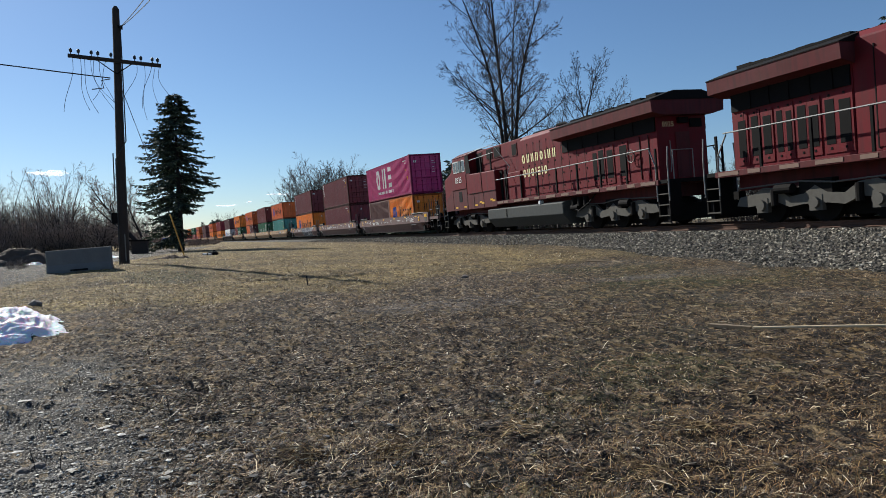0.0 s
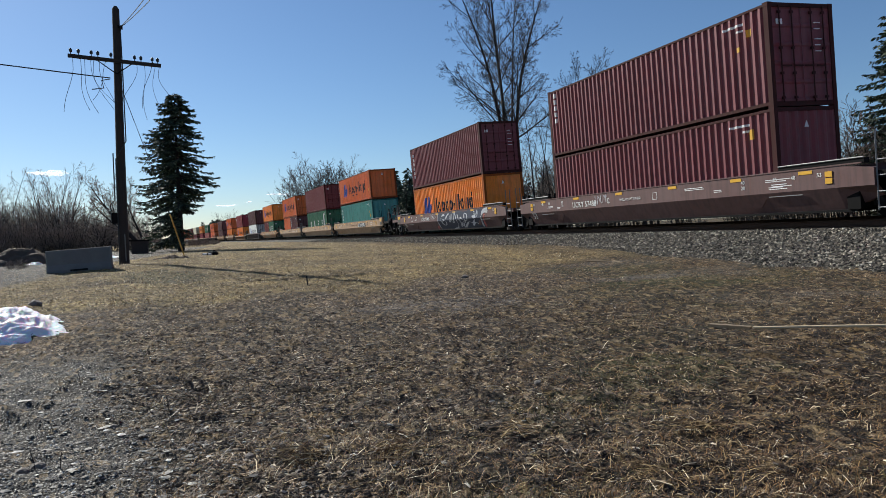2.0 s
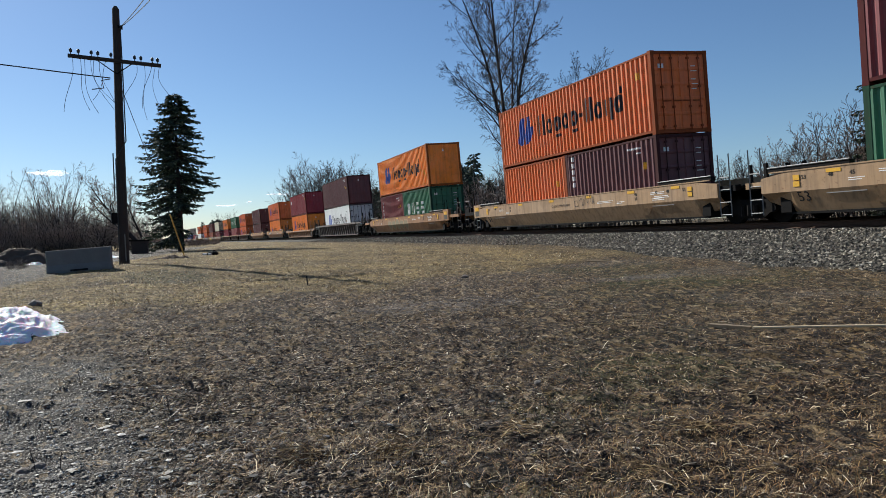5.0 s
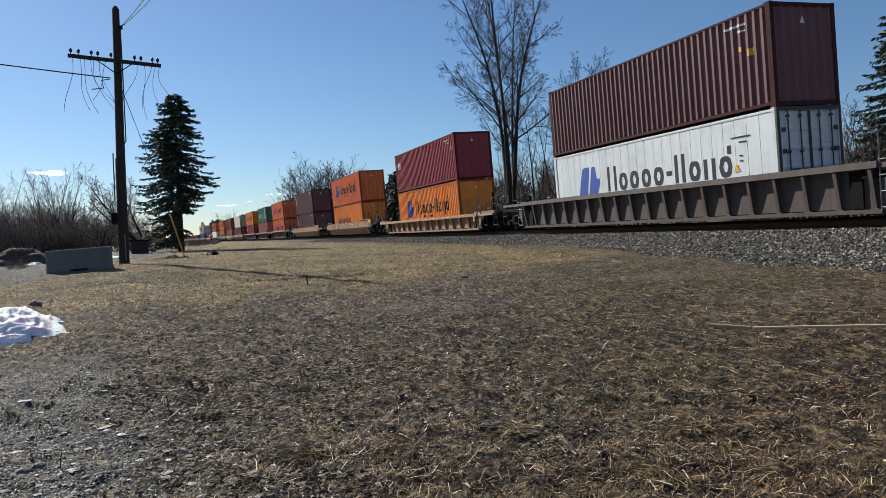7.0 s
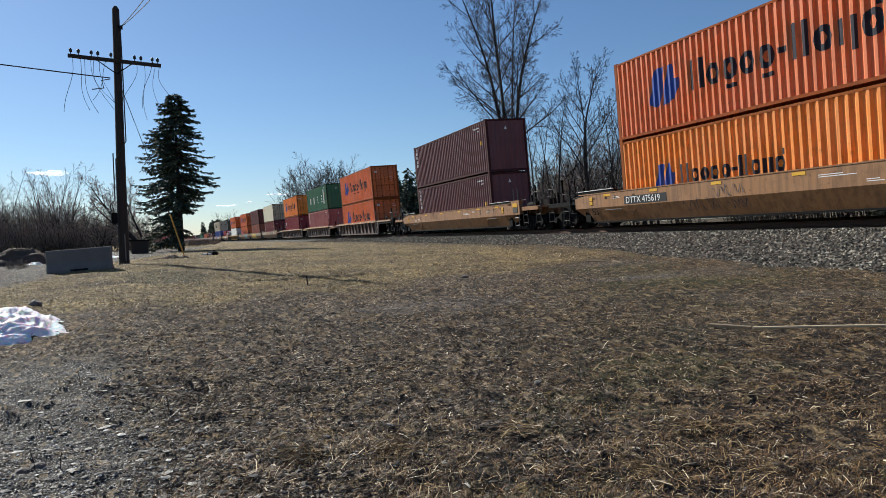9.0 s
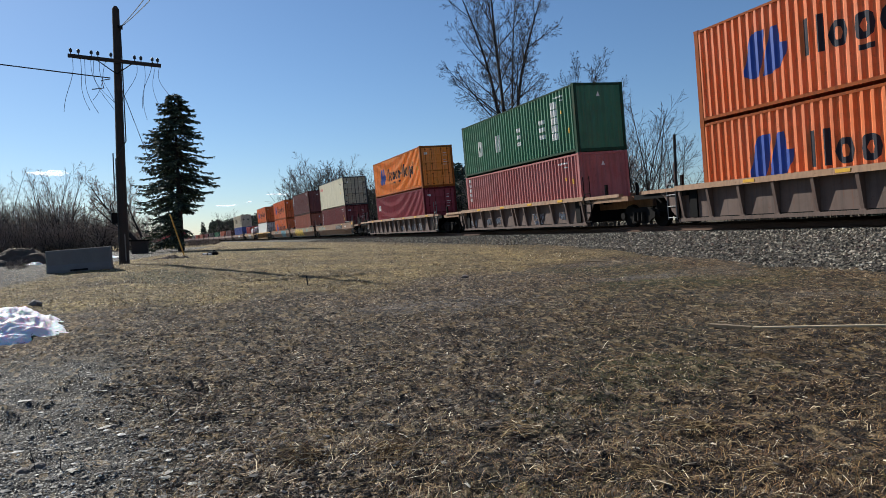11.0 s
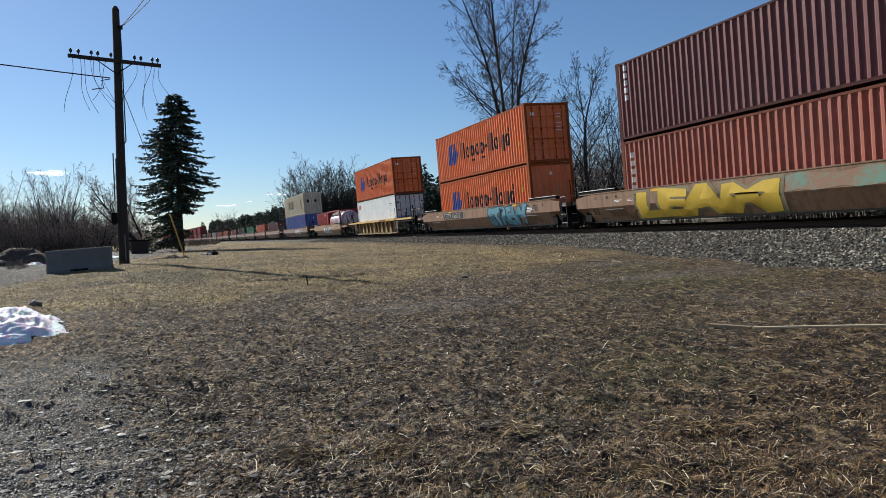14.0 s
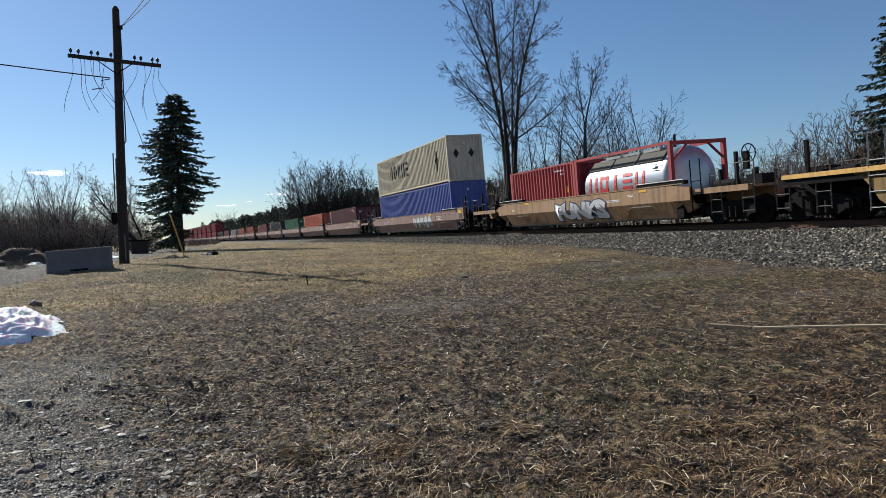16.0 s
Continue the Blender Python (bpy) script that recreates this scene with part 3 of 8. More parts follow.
def door_geo(L, H):
    """One door leaf, hinged at y = -1.08, at the end +x; shallow pressed panels."""
    g, x = Geo(), L / 2 - 0.03
    n = 5
    zs = np.linspace(0.16, H - 0.13, n + 1)
    for k in range(n):
        a, b = zs[k], zs[k + 1]
        m = 0.05
        g.face((x, -1.075, a), (x, -0.006, a), (x - 0.0, -0.006, a + m), (x, -1.075, a + m))
        g.face((x, -1.075, a + m), (x, -0.006, a + m), (x - 0.022, -0.05, a + 2 * m), (x - 0.022, -1.03, a + 2 * m))
        g.face((x - 0.022, -1.03, a + 2 * m), (x - 0.022, -0.05, a + 2 * m), (x - 0.022, -0.05, b - m), (x - 0.022, -1.03, b - m))
        g.face((x - 0.022, -1.03, b - m), (x - 0.022, -0.05, b - m), (x, -0.006, b), (x, -1.075, b))
        g.face((x, -1.075, a + m), (x - 0.022, -1.03, a + 2 * m), (x - 0.022, -1.03, b - m), (x, -1.075, b))
        g.face((x, -0.006, a + m), (x - 0.022, -0.05, a + 2 * m), (x - 0.022, -0.05, b - m), (x, -0.006, b))
    return g


def rod_geo(L, H):
    g, x = Geo(), L / 2 + 0.004
    g.tube([(x, 0, 0.12), (x, 0, H - 0.08)], 0.019, 6)
    for z in (0.22, 0.9, 1.6, H - 0.3):
        g.box(x - 0.03, x + 0.022, -0.05, 0.05, z, z + 0.07)
    g.box(x + 0.01, x + 0.03, 0.0, 0.34, 1.12, 1.16)
    return g


def strip(g, nodes, half, style, base_y=WALL_Y, off=0.004):
    """A painted shape on a side wall: nodes (x, low, high); it follows the corrugation."""
    xs = set(n[0] for n in nodes)
    for b in breaks(nodes[0][0], nodes[-1][0], -half + END, style):
        xs.add(b)
    xs = sorted(xs)
    nx = [n[0] for n in nodes]
    for a, b in zip(xs, xs[1:]):
        if b - a < 1e-5:
            continue
        la, ha = np.interp(a, nx, [n[1] for n in nodes]), np.interp(a, nx, [n[2] for n in nodes])
        lb, hb = np.interp(b, nx, [n[1] for n in nodes]), np.interp(b, nx, [n[2] for n in nodes])
        ya = base_y - off + (wall_depth(a, half, style) if style else 0)
        yb = base_y - off + (wall_depth(b, half, style) if style else 0)
        g.face((a, ya, la), (b, yb, lb), (b, yb, hb), (a, ya, ha))


def bar(g, x, z, w, h, half, style, base_y=WALL_Y):
    strip(g, [(x, z, z + h), (x + w, z, z + h)], half, style, base_y)


def hoop(g, x, z, w, h, s, half, style, base_y=WALL_Y):
    """A rounded ring, w wide and h high, of stroke s: an upper and a lower half."""
    def arch(u, ww, hh):
        return hh / 2 * math.sqrt(max(0.0, 1 - abs(2 * u / ww - 1) ** 3.2))
    us = [w * k / 10 for k in range(11)] + [s, w - s]
    for sign in (-1, 1):
        nodes = []
        for u in sorted(us):
            outer = max(0.012, arch(u, w, h))
            inner = max(0.0, arch(u - s, w - 2 * s, h - 2 * s)) if s <= u <= w - s else 0.0
            lo, hi = sorted((sign * inner, sign * outer))
            nodes.append((x + u, z + h / 2 + lo, z + h / 2 + hi))
        strip(g, nodes, half, style, base_y)


def blocks(g, code, x, z, h, half, style, base_y=WALL_Y, t=0.17, gap=0.16):
    """A row of plain shapes of lettering size: u low ring, p ring over a bar, d ring under a bar, l riser, w pair of risers, n low pair, O tall ring, e three level bars, B block, b low block, - dash."""
    for c in code:
        g.mark()
        low, tall = 0.68 * h, h
        w = {"u": 0.56, "p": 0.56, "d": 0.56, "l": 0.2, "w": 0.62, "n": 0.54, "O": 0.72, "e": 0.56, "B": 0.6, "-": 0.3, " ": 0.35, "b": 0.5}[c] * h
        s = t * h

        def r(a, b, c_, d_):
            bar(g, x + a, z + b, c_, d_, half, style, base_y)
        if c in "updO":
            hoop(g, x, z, w, tall if c == "O" else low, s, half, style, base_y)
            if c == "p":
                g.mark()
                r(0.12 * h, -0.27 * h, w - 0.16 * h, 0.8 * s)
            if c == "d":
                g.mark()
                r(w - s, low + 0.05 * h, s, tall - low - 0.05 * h)
        elif c == "l":
            r(0, 0, s, tall)
        elif c == "w":
            r(0, 0, s, tall)
            g.mark()
            r(w - s, 0, s, tall)
        elif c == "n":
            r(0, 0, s, low)
            g.mark()
            r(w - s, -0.2 * h, s, low + 0.2 * h)
        elif c == "e":
            for b in (0, 0.5 * (tall - s), tall - s):
                g.mark()
                r(0, b, w, s)
        elif c == "B":
            r(0, 0, w, tall)
        elif c == "b":
            r(0, 0, w, low)
        elif c == "-":
            r(0, 0.3 * h, w, s)
        x += w + gap * h
    return x


def emblem(g, x, z, h, half, style):
    """Two slanted blue fins of the line's emblem, as a plain shape."""
    def fin(*nodes):
        strip(g, [(x + a * h, z + b * h, z + c * h) for a, b, c in nodes], half, style)
        g.mark()
    fin((0.0, 0.10, 0.22), (0.12, 0.03, 0.62), (0.26, 0.0, 0.98), (0.42, 0.02, 1.0), (0.52, 0.40, 1.0), (0.63, 0.88, 1.0))
    fin((0.50, 0.0, 0.02), (0.62, 0.0, 0.40), (0.76, 0.02, 0.98), (0.95, 0.10, 1.0), (1.02, 0.14, 0.62), (1.04, 0.16, 0.60), (1.14, 0.34, 0.60), (1.18, 0.46, 0.60))


L40, L20, L53 = 12.192, 6.058, 16.154


def container(xc, z, color, word, L=L40, H=2.896, style="corrugated", doors=True, logo="", frame=None, dx=0.0, logo_z=None, seed=0):
    """A freight container, its base z above the rails, centred dx from the car's middle."""
    rng = random.Random(seed * 7 + 1)
    size = {L40: "forty-foot", L20: "twenty-foot", L53: "fifty-three-foot"}[L]
    what = "insulated reefer container with flat panelled sides" if style == "flat" else "steel container with corrugated sides"
    endtxt = "door end leading" if doors else "blind end leading"
    c = thing("shipping_container", f"{word} {size} {what}, {endtxt}", "shipping container", "containers on the train")
    half = L / 2
    fr = frame or FRAME_OF.get(color.name, color)
    part("frame", cached(("frame", L, H), lambda: frame_geo(L, H)), fr, c)
    side = cached(("side_wall", L, H, style), lambda: side_geo(L, H, style))
    part("side_wall", side, color, c)
    part("side_wall", side, color, c, at=pose(0, 0, 0, 0, 0, 180))
    part("roof", cached(("roof", L, H), lambda: roof_geo(L, H)), color, c)
    end = cached(("end_wall", L, H), lambda: end_geo(L, H))
    part("end_wall", end, color, c, at=pose(0, 0, 0, 0, 0, 180))
    if doors:
        leaf = cached(("door", L, H), lambda: door_geo(L, H))
        rod = cached(("lock_rod", L, H), lambda: rod_geo(L, H))
        for sy in (-1, 1):
            d = part("door", leaf, color, c, at=Matrix.Diagonal((1, -sy, 1, 1)) if sy == 1 else None)
            for y in (-0.82, -0.36):
                part("lock_rod", rod, DOOR_FRAME if style == "flat" else fr, d, "upright lock rod with handle", at=pose(0, y, 0))
        g = Geo()
        x = half + 0.0
        for k in range(5):
            zz = H - 0.55 - k * 0.17 - (0.12 if k > 1 else 0)
            w = rng.uniform(0.3, 0.5)
            g.box(x - 0.05, x - 0.022, 0.5, 0.5 + w * 0.6, zz, zz + 0.03)
        g.box(x - 0.05, x - 0.022, -0.9, -0.68, H - 0.6, H - 0.45)
        tagged(part("stencil", g, MARK_WHITE, c, "white stencilled data bars"), kind="stuff")
    else:
        part("end_wall", end, color, c)
        g = Geo()
        g.face((half - 0.012, -0.12, H * 0.8), (half - 0.012, 0.06, H * 0.8), (half - 0.012, -0.03, H * 0.8 + 0.2))
        part("sticker", g, MARK_WHITE, c, "small pale triangle sticker")
        if logo == "black row":
            for y0 in (-0.62, 0.42):
                g = Geo()
                g.face(*[(half - 0.012, y0 + a, 1.75 + b) for a, b in ((-0.2, 0), (0, -0.3), (0.2, 0), (0, 0.3))])
                part("placard", g, MARK_BLACK, c, "dark diamond placard")
    if style == "flat":
        if doors:
            g = Geo()
            for y0, y1, z0, z1 in ((-1.225, -1.12, 0.0, H), (1.12, 1.225, 0.0, H), (-1.12, 1.12, 0.0, 0.14), (-1.12, 1.12, H - 0.11, H), (-0.03, 0.03, 0.16, H - 0.13)):
                g.box(half - 0.06, half + 0.008, y0, y1, z0, z1)
            part("door_frame", g, DOOR_FRAME, c, "dark steel frame round the doors")
            for sy in (-1, 1):
                for zh in (0.35, 0.95, 1.6, 2.2):
                    part("hinge", Geo().box(half - 0.03, half + 0.014, sy * 1.0 - 0.07, sy * 1.0 + 0.07, zh, zh + 0.12), DOOR_FRAME, c)
        g = Geo()
        g.face((half - 1.7, WALL_Y - 0.004, 1.25), (half - 1.45, WALL_Y - 0.004, 1.25), (half - 1.575, WALL_Y - 0.004, 1.5))
        part("sticker", g, MARK_YELLOW, c, "yellow warning triangle")
        g = Geo()
        for k, (w, zz) in enumerate(((0.75, 2.25), (0.3, 2.1), (0.12, 1.7), (0.12, 1.55))):
            g.box(half - 1.75 + (0.3 if k else 0), half - 1.75 + w + (0.3 if k else 0), WALL_Y - 0.004, WALL_Y + 0.004, zz, zz + 0.035)
        tagged(part("stencil", g, MARK_BLACK, c, "black stencilled data bars"), kind="stuff")
    if style == "corrugated" and L != L53 and rng.random() < 0.75:
        g = Geo()
        bar(g, half - 0.7 - 0.3 * rng.random(), H * (0.3 + 0.45 * rng.random()), 0.2, 0.2 + 0.1 * rng.random(), half, style)
        part("sticker", g, MARK_YELLOW, c, "yellow height sticker")
        if rng.random() < 0.6:
            g = Geo()
            bar(g, half - 1.25, H * 0.62, 0.16, 0.14, half, style)
            part("sticker", g, MARK_YELLOW, c, "small yellow sticker")
        if logo == "" and rng.random() < 0.75:
            g = Geo()
            for k in range(5):
                bar(g, -half + 0.42, H * 0.88 - k * 0.27, 0.16, 0.19, half, style)
            tagged(part("stencil", g, MARK_WHITE, c, "column of white stencilled marks"), kind="stuff")
        if color not in (AMBER, DEEP_ORANGE, ORANGE):
            g = Geo()
            bar(g, half - 1.7, H * 0.87, 0.75, 0.07, half, style)
            bar(g, half - 1.2, H * 0.81, 0.25, 0.06, half, style)
            tagged(part("stencil", g, MARK_WHITE, c), kind="stuff")
    if logo == "fins":
        lz = logo_z if logo_z is not None else 0.95
        g = Geo()
        emblem(g, -half + 1.9, lz - 0.03, 1.28, half, style)
        part("logo", g, MARK_BLUE, c, "blue emblem shape")
        g = Geo()
        blocks(g, "wupup-llund", -half + 3.95, lz + 0.17, 0.95, half, style)
        part("logo", g, MARK_NAVY, c, "row of dark lettering shapes")
    elif logo == "small fins":
        g = Geo()
        emblem(g, -half + 1.9, 1.0, 0.85, half, style)
        part("logo", g, MARK_BLUE, c, "blue emblem shape")
        g = Geo()
        blocks(g, "wupup-llund", -half + 3.2, 1.12, 0.62, half, style)
        part("logo", g, MARK_NAVY, c, "row of dark lettering shapes")
    elif logo == "low fins":
        g = Geo()
        emblem(g, -half + 0.8, 0.95, 0.95, half, style)
        part("logo", g, MARK_BLUE, c, "blue emblem shape")
        g = Geo()
        blocks(g, "wupup", -half + 2.7, 1.1, 0.8, half, style)
        part("logo", g, MARK_NAVY, c, "row of dark lettering shapes")
    elif logo == "white slab":
        g = Geo()
        blocks(g, "Owe", -half + 3.0, 0.92, 1.6, half, style, t=0.21, gap=0.42)
        blocks(g, "bbbbb bbbbbbb bbbbbbb", -half + 3.1, 0.48, 0.32, half, style, gap=0.2)
        part("logo", g, MARK_WHITE, c, "three big white lettering shapes over a small line")
    elif logo == "wide white":
        g = Geo()
        for k, q in enumerate("Owee"):
            blocks(g, q, -half + 2.0 + k * 2.35, 0.95, 0.85, half, style, t=0.22)
        for k in range(5):
            bar(g, half - 2.0, 0.75 + k * 0.34, 0.5, 0.3, half, style)
        part("logo", g, MARK_WHITE, c, "spaced white lettering shapes")
    elif logo == "low white":
        g = Geo()
        for k, q in enumerate("Owee"):
            blocks(g, q, -half + 0.9 + k * 1.05, 1.15, 0.85, half, style, t=0.22)
        part("logo", g, MARK_WHITE, c, "big white lettering shapes")
    elif logo == "corner white":
        g = Geo()
        blocks(g, "BBl", -half + 0.55, H - 1.15, 0.46, half, style, t=0.25, gap=0.05)
        part("logo", g, MARK_WHITE, c, "white lettering shapes in the corner")
    elif logo == "corner red":
        g = Geo()
        blocks(g, "uuuuu" if style == "flat" and color is CREAM else "OBl", -half + 0.5, H - 0.75, 0.42, half, style, t=0.25, gap=0.08)
        part("logo", g, MARK_RED, c, "red lettering shapes in the corner")
    elif logo == "side column":
        g = Geo()
        for k in range(6):
            bar(g, -half + 0.5, 0.75 + k * 0.3, 0.2, 0.2, half, style)
        part("logo", g, MARK_WHITE, c, "white column of lettering shapes")
    elif logo == "black row":
        g = Geo()
        blocks(g, "wOwwe", -half + 3.6, 1.1, 1.05, half, style, t=0.2, gap=0.3)
        strip(g, [(half - 2.3, 1.5, 1.6), (half - 2.0, 0.8, 2.2), (half - 1.7, 1.5, 1.6)], half, style)
        part("logo", g, MARK_BLACK, c, "black lettering shapes")
    MOVERS.append((c, xc, pose(dx, 0, z)))
    return c


def tank_container(xc, z, dx):
    """A twenty-foot tank container: red frame, brushed steel barrel."""
    c = thing("tank_container", "twenty-foot tank container, brushed silver barrel in a red steel frame", "tank container", "containers on the train")
    L, H = L20, 2.591
    h = L / 2
    g = Geo()
    for sx in (-1, 1):
        for sy in (-1, 1):
            x0, x1 = sorted((sx * h, sx * (h - 0.15)))
            y0, y1 = sorted((sy * 1.219, sy * 1.08))
            g.box(x0, x1, y0, y1, 0, H)
        x0, x1 = sorted((sx * h, sx * (h - 0.12)))
        g.box(x0, x1, -1.08, 1.08, 0.02, 0.16)
        g.box(x0, x1, -1.08, 1.08, H - 0.14, H - 0.01)
        for sy in (-1, 1):
            g.tube([(sx * (h - 0.06), sy * 1.08, H - 0.65), (sx * (h - 0.06), sy * 0.45, H - 0.12)], 0.045, 4)
            g.tube([(sx * (h - 0.06), sy * 1.08, 0.65), (sx * (h - 0.06), sy * 0.45, 0.12)], 0.045, 4)
    for sy in (-1, 1):
        y0, y1 = sorted((sy * 1.21, sy * 1.13))
        g.box(-h, h, y0, y1, H - 0.1, H)
        g.box(-h, h, y0, y1, 0.02, 0.14)
    part("frame", g, RED, c)
    g = Geo()
    ends = []
    for k in range(7):
        a = k / 6 * math.pi / 2
        ends.append((-(h - 0.62) - 0.42 * math.cos(a), 1.14 * (0.35 + 0.65 * math.sin(a))))
    pts = ends + [(-x, r) for x, r in reversed(ends)]
    g.tube([(x, 0, 1.33) for x, r in pts], [r for x, r in pts], 32)
    part("barrel", g, TANK_STEEL, c, "brushed pale steel tank barrel", smooth=True)
    g = Geo()
    for x in (-1.2, 0.0, 1.2):
        g.box(x - 0.5, x + 0.5, -0.55, 0.55, 2.4, 2.5)
    part("walkway", g, GREY, c, "grey grating walkway")
    for x in (-1.55, 0.0, 1.55):
        g = Geo().prism([(-0.98, 2.02), (-0.70, 2.36), (-0.66, 2.33), (-0.94, 1.99)], x - 0.72, x + 0.72)
        part("side_board", g, CRATE_GREY, c, "dull grey board beside the walkway")
    g = Geo()

    def onbarrel(x, w, z0, z1):
        f = lambda zz: -math.sqrt(max(0.0, 1.15 ** 2 - (zz - 1.33) ** 2)) - 0.004
        zs = np.linspace(z0, z1, 4)
        for a, b in zip(zs, zs[1:]):
            g.face((x, f(a), a), (x + w, f(a), a), (x + w, f(b), b), (x, f(b), b))
    x, w = -2.15, 0.56
    for code in "wOlew":
        g.mark()
        if code in "wO":
            onbarrel(x, 0.14, 1.12, 1.74)
            if code == "w":
                g.mark()
            onbarrel(x + w - 0.14, 0.14, 1.12, 1.74)
        if code == "l":
            onbarrel(x + 0.2, 0.16, 1.12, 1.74)
        if code == "O":
            onbarrel(x + 0.14, w - 0.28, 1.12, 1.25)
            onbarrel(x + 0.14, w - 0.28, 1.61, 1.74)
        if code == "e":
            for z0 in (1.12, 1.37, 1.61):
                g.mark()
                onbarrel(x, w, z0, z0 + 0.13)
        x += 0.76
    part("logo", g, MARK_RED, c, "row of red lettering shapes")
    letters("FOOD", 0.26, 1.75, -1.155, 1.0, MARK_BLACK, c, "small dark stencilled word")
    g = Geo()
    for k, wd in enumerate((0.42, 0.26, 0.42)):
        g.box(1.85, 1.85 + wd, -1.09, -1.06, 1.86 - 0.11 * k, 1.90 - 0.11 * k)
    tagged(part("stencil", g, MARK_BLACK, c, "small dark stencilled data lines"), kind="stuff")
    MOVERS.append((c, xc, pose(dx, 0, z)))


# ---------------------------------------------------------------- well cars
SIDE_Y, SIDE_TOP, CREASE, SIDE_LOW = -1.50, 1.40, 0.86, 0.26
TUCK = 0.30


def side_smooth(h):
    g = Geo()
    prof = [(SIDE_Y, SIDE_TOP), (SIDE_Y, CREASE), (SIDE_Y + TUCK, SIDE_LOW), (-1.06, SIDE_LOW), (-1.06, SIDE_LOW + 0.06), (-1.14, 0.36), (-1.36, CREASE), (-1.36, SIDE_TOP)]
    g.prism(prof, -h + 1.0, h - 1.0)
    for s in (-1, 1):  # tapered ends
        i = len(g.v)
        a, b = s * (h - 1.0), s * h
        g.v += [(a, y, z) for y, z in prof] + [(b, y, max(z, 0.62) if z < 1 else z - 0.12) for y, z in prof]
        n = len(prof)
        g.f.append(tuple(range(i + n, i + 2 * n)))
        for k in range(n):
            j = (k + 1) % n
            g.f.append((i + k, i + j, i + n + j, i + n + k))
    g.box(-h + 0.3, h - 0.3, SIDE_Y - 0.015, -1.33, SIDE_TOP, SIDE_TOP + 0.035)
    return g


PANEL_Y = -1.29


def side_panel(h, zt):
    g = Geo()
    g.box(-h, h, PANEL_Y, PANEL_Y + 0.04, 0.26, zt - 0.14)
    g.box(-h, h, -1.40, -1.20, 0.17, 0.27)
    return g


def top_chord(h, front, rear, zt):
    """Top chord with its thin tails over the trucks."""
    g = Geo().prism([(-1.52, zt - 0.17), (-1.24, zt - 0.15), (-1.24, zt), (-1.50, zt)], -h, h)
    for a, b in ((h, front), (-rear, -h)):
        if b - a > 0.2:
            g.prism([(-1.47, zt - 0.17), (-1.25, zt - 0.17), (-1.25, zt - 0.05), (-1.45, zt - 0.05)], a, b)
    return g


def arch_plate(h, zt):
    """Curved web plate that lifts over the truck at +x."""
    g = Geo()
    prof = [(h, zt - 0.15), (h, 0.3)] + [(h + 0.15 + 0.75 * u, 0.3 + (zt - 0.5) * math.sin(u * math.pi / 2)) for u in (0.15, 0.4, 0.7, 1.0)] + [(h + 0.9, zt - 0.15)]
    return g.prism(prof, -1.42, -1.37, "y")


def rib(zt):
    """A tapered stake on the side of the car, deepest under the chord."""
    g = Geo()
    y = PANEL_Y + 0.01
    t = zt - 0.15
    g.v += [(-0.05, y, 0.26), (0.05, y, 0.26), (0.05, -1.36, 0.26), (-0.05, -1.36, 0.26), (-0.05, y, t), (0.05, y, t), (0.05, -1.505, t), (-0.05, -1.505, t)]
    g.f += [(0, 1, 2, 3), (4, 5, 6, 7), (3, 2, 6, 7), (0, 3, 7, 4), (1, 2, 6, 5)]
    g.box(-0.1, 0.1, -1.38, -1.28, 0.2, 0.30)
    return g


def floor_geo(h):
    g = Geo()
    g.box(-h + 0.6, h - 0.6, -1.3, 1.3, 0.24, 0.30)
    for s in (-1, 1):
        x0, x1 = sorted((s * (h - 0.5), s * (h - 0.85)))
        g.box(x0, x1, -1.35, 1.35, 0.3, 1.2)
    return g


def platform_geo(a, b):
    """End platform over a truck between a and b (b away from the middle)."""
    g = Geo()
    lo, hi = min(a, b), max(a, b)
    g.box(lo, hi, -0.38, 0.38, 0.72, 1.12)
    g.box(lo, hi, -1.25, 1.25, 1.10, 1.17)
    g.box(lo + 0.1, hi - 0.1, -1.42, -1.2, 1.02, 1.2)
    g.box(lo + 0.1, hi - 0.1, 1.2, 1.42, 1.02, 1.2)
    return g


def wheel_geo():
    g = Geo()
    g.disc((0, 0, 0), 0.42, 0.13, 22)
    g.disc((0, 0.075, 0), 0.45, 0.03, 22)
    g.disc((0, -0.075, 0), 0.12, 0.05, 12)
    return g


def side_frame_geo():
    g = Geo()
    prof = [(-1.15, 0.36), (-1.15, 0.56), (-0.95, 0.60), (-0.5, 0.72), (0.5, 0.72), (0.95, 0.60), (1.15, 0.56), (1.15, 0.36), (0.75, 0.34), (0.45, 0.16), (-0.45, 0.16), (-0.75, 0.34)]
    g.prism(prof, -1.08, -0.95, "y")
    for x in (-0.24, 0.0, 0.24):
        g.tube([(x, -1.10, 0.24), (x, -1.10, 0.56)], 0.09, 8)
    for x in (-0.89, 0.89):
        g.disc((x, -1.13, 0.45), 0.13, 0.12, 10)
    return g


def truck(car, x):
    t = part("truck", cached(("truck",), lambda: Geo().box(-0.2, 0.2, -0.95, 0.95, 0.4, 0.74)), SOOT, car, "black four-wheel freight truck", at=pose(x, 0, 0))
    sf = cached(("side_frame",), side_frame_geo)
    part("side_frame", sf, SOOT, t)
    part("side_frame", sf, SOOT, t, at=pose(0, 0, 0, 0, 0, 180))
    wh = cached(("wheel",), wheel_geo)
    for dx in (-0.89, 0.89):
        part("wheel", wh, SOOT, t, "steel wheel", at=pose(dx, -0.755, 0.42))
        part("wheel", wh, SOOT, t, "steel wheel", at=pose(dx, 0.755, 0.42, 0, 0, 180))


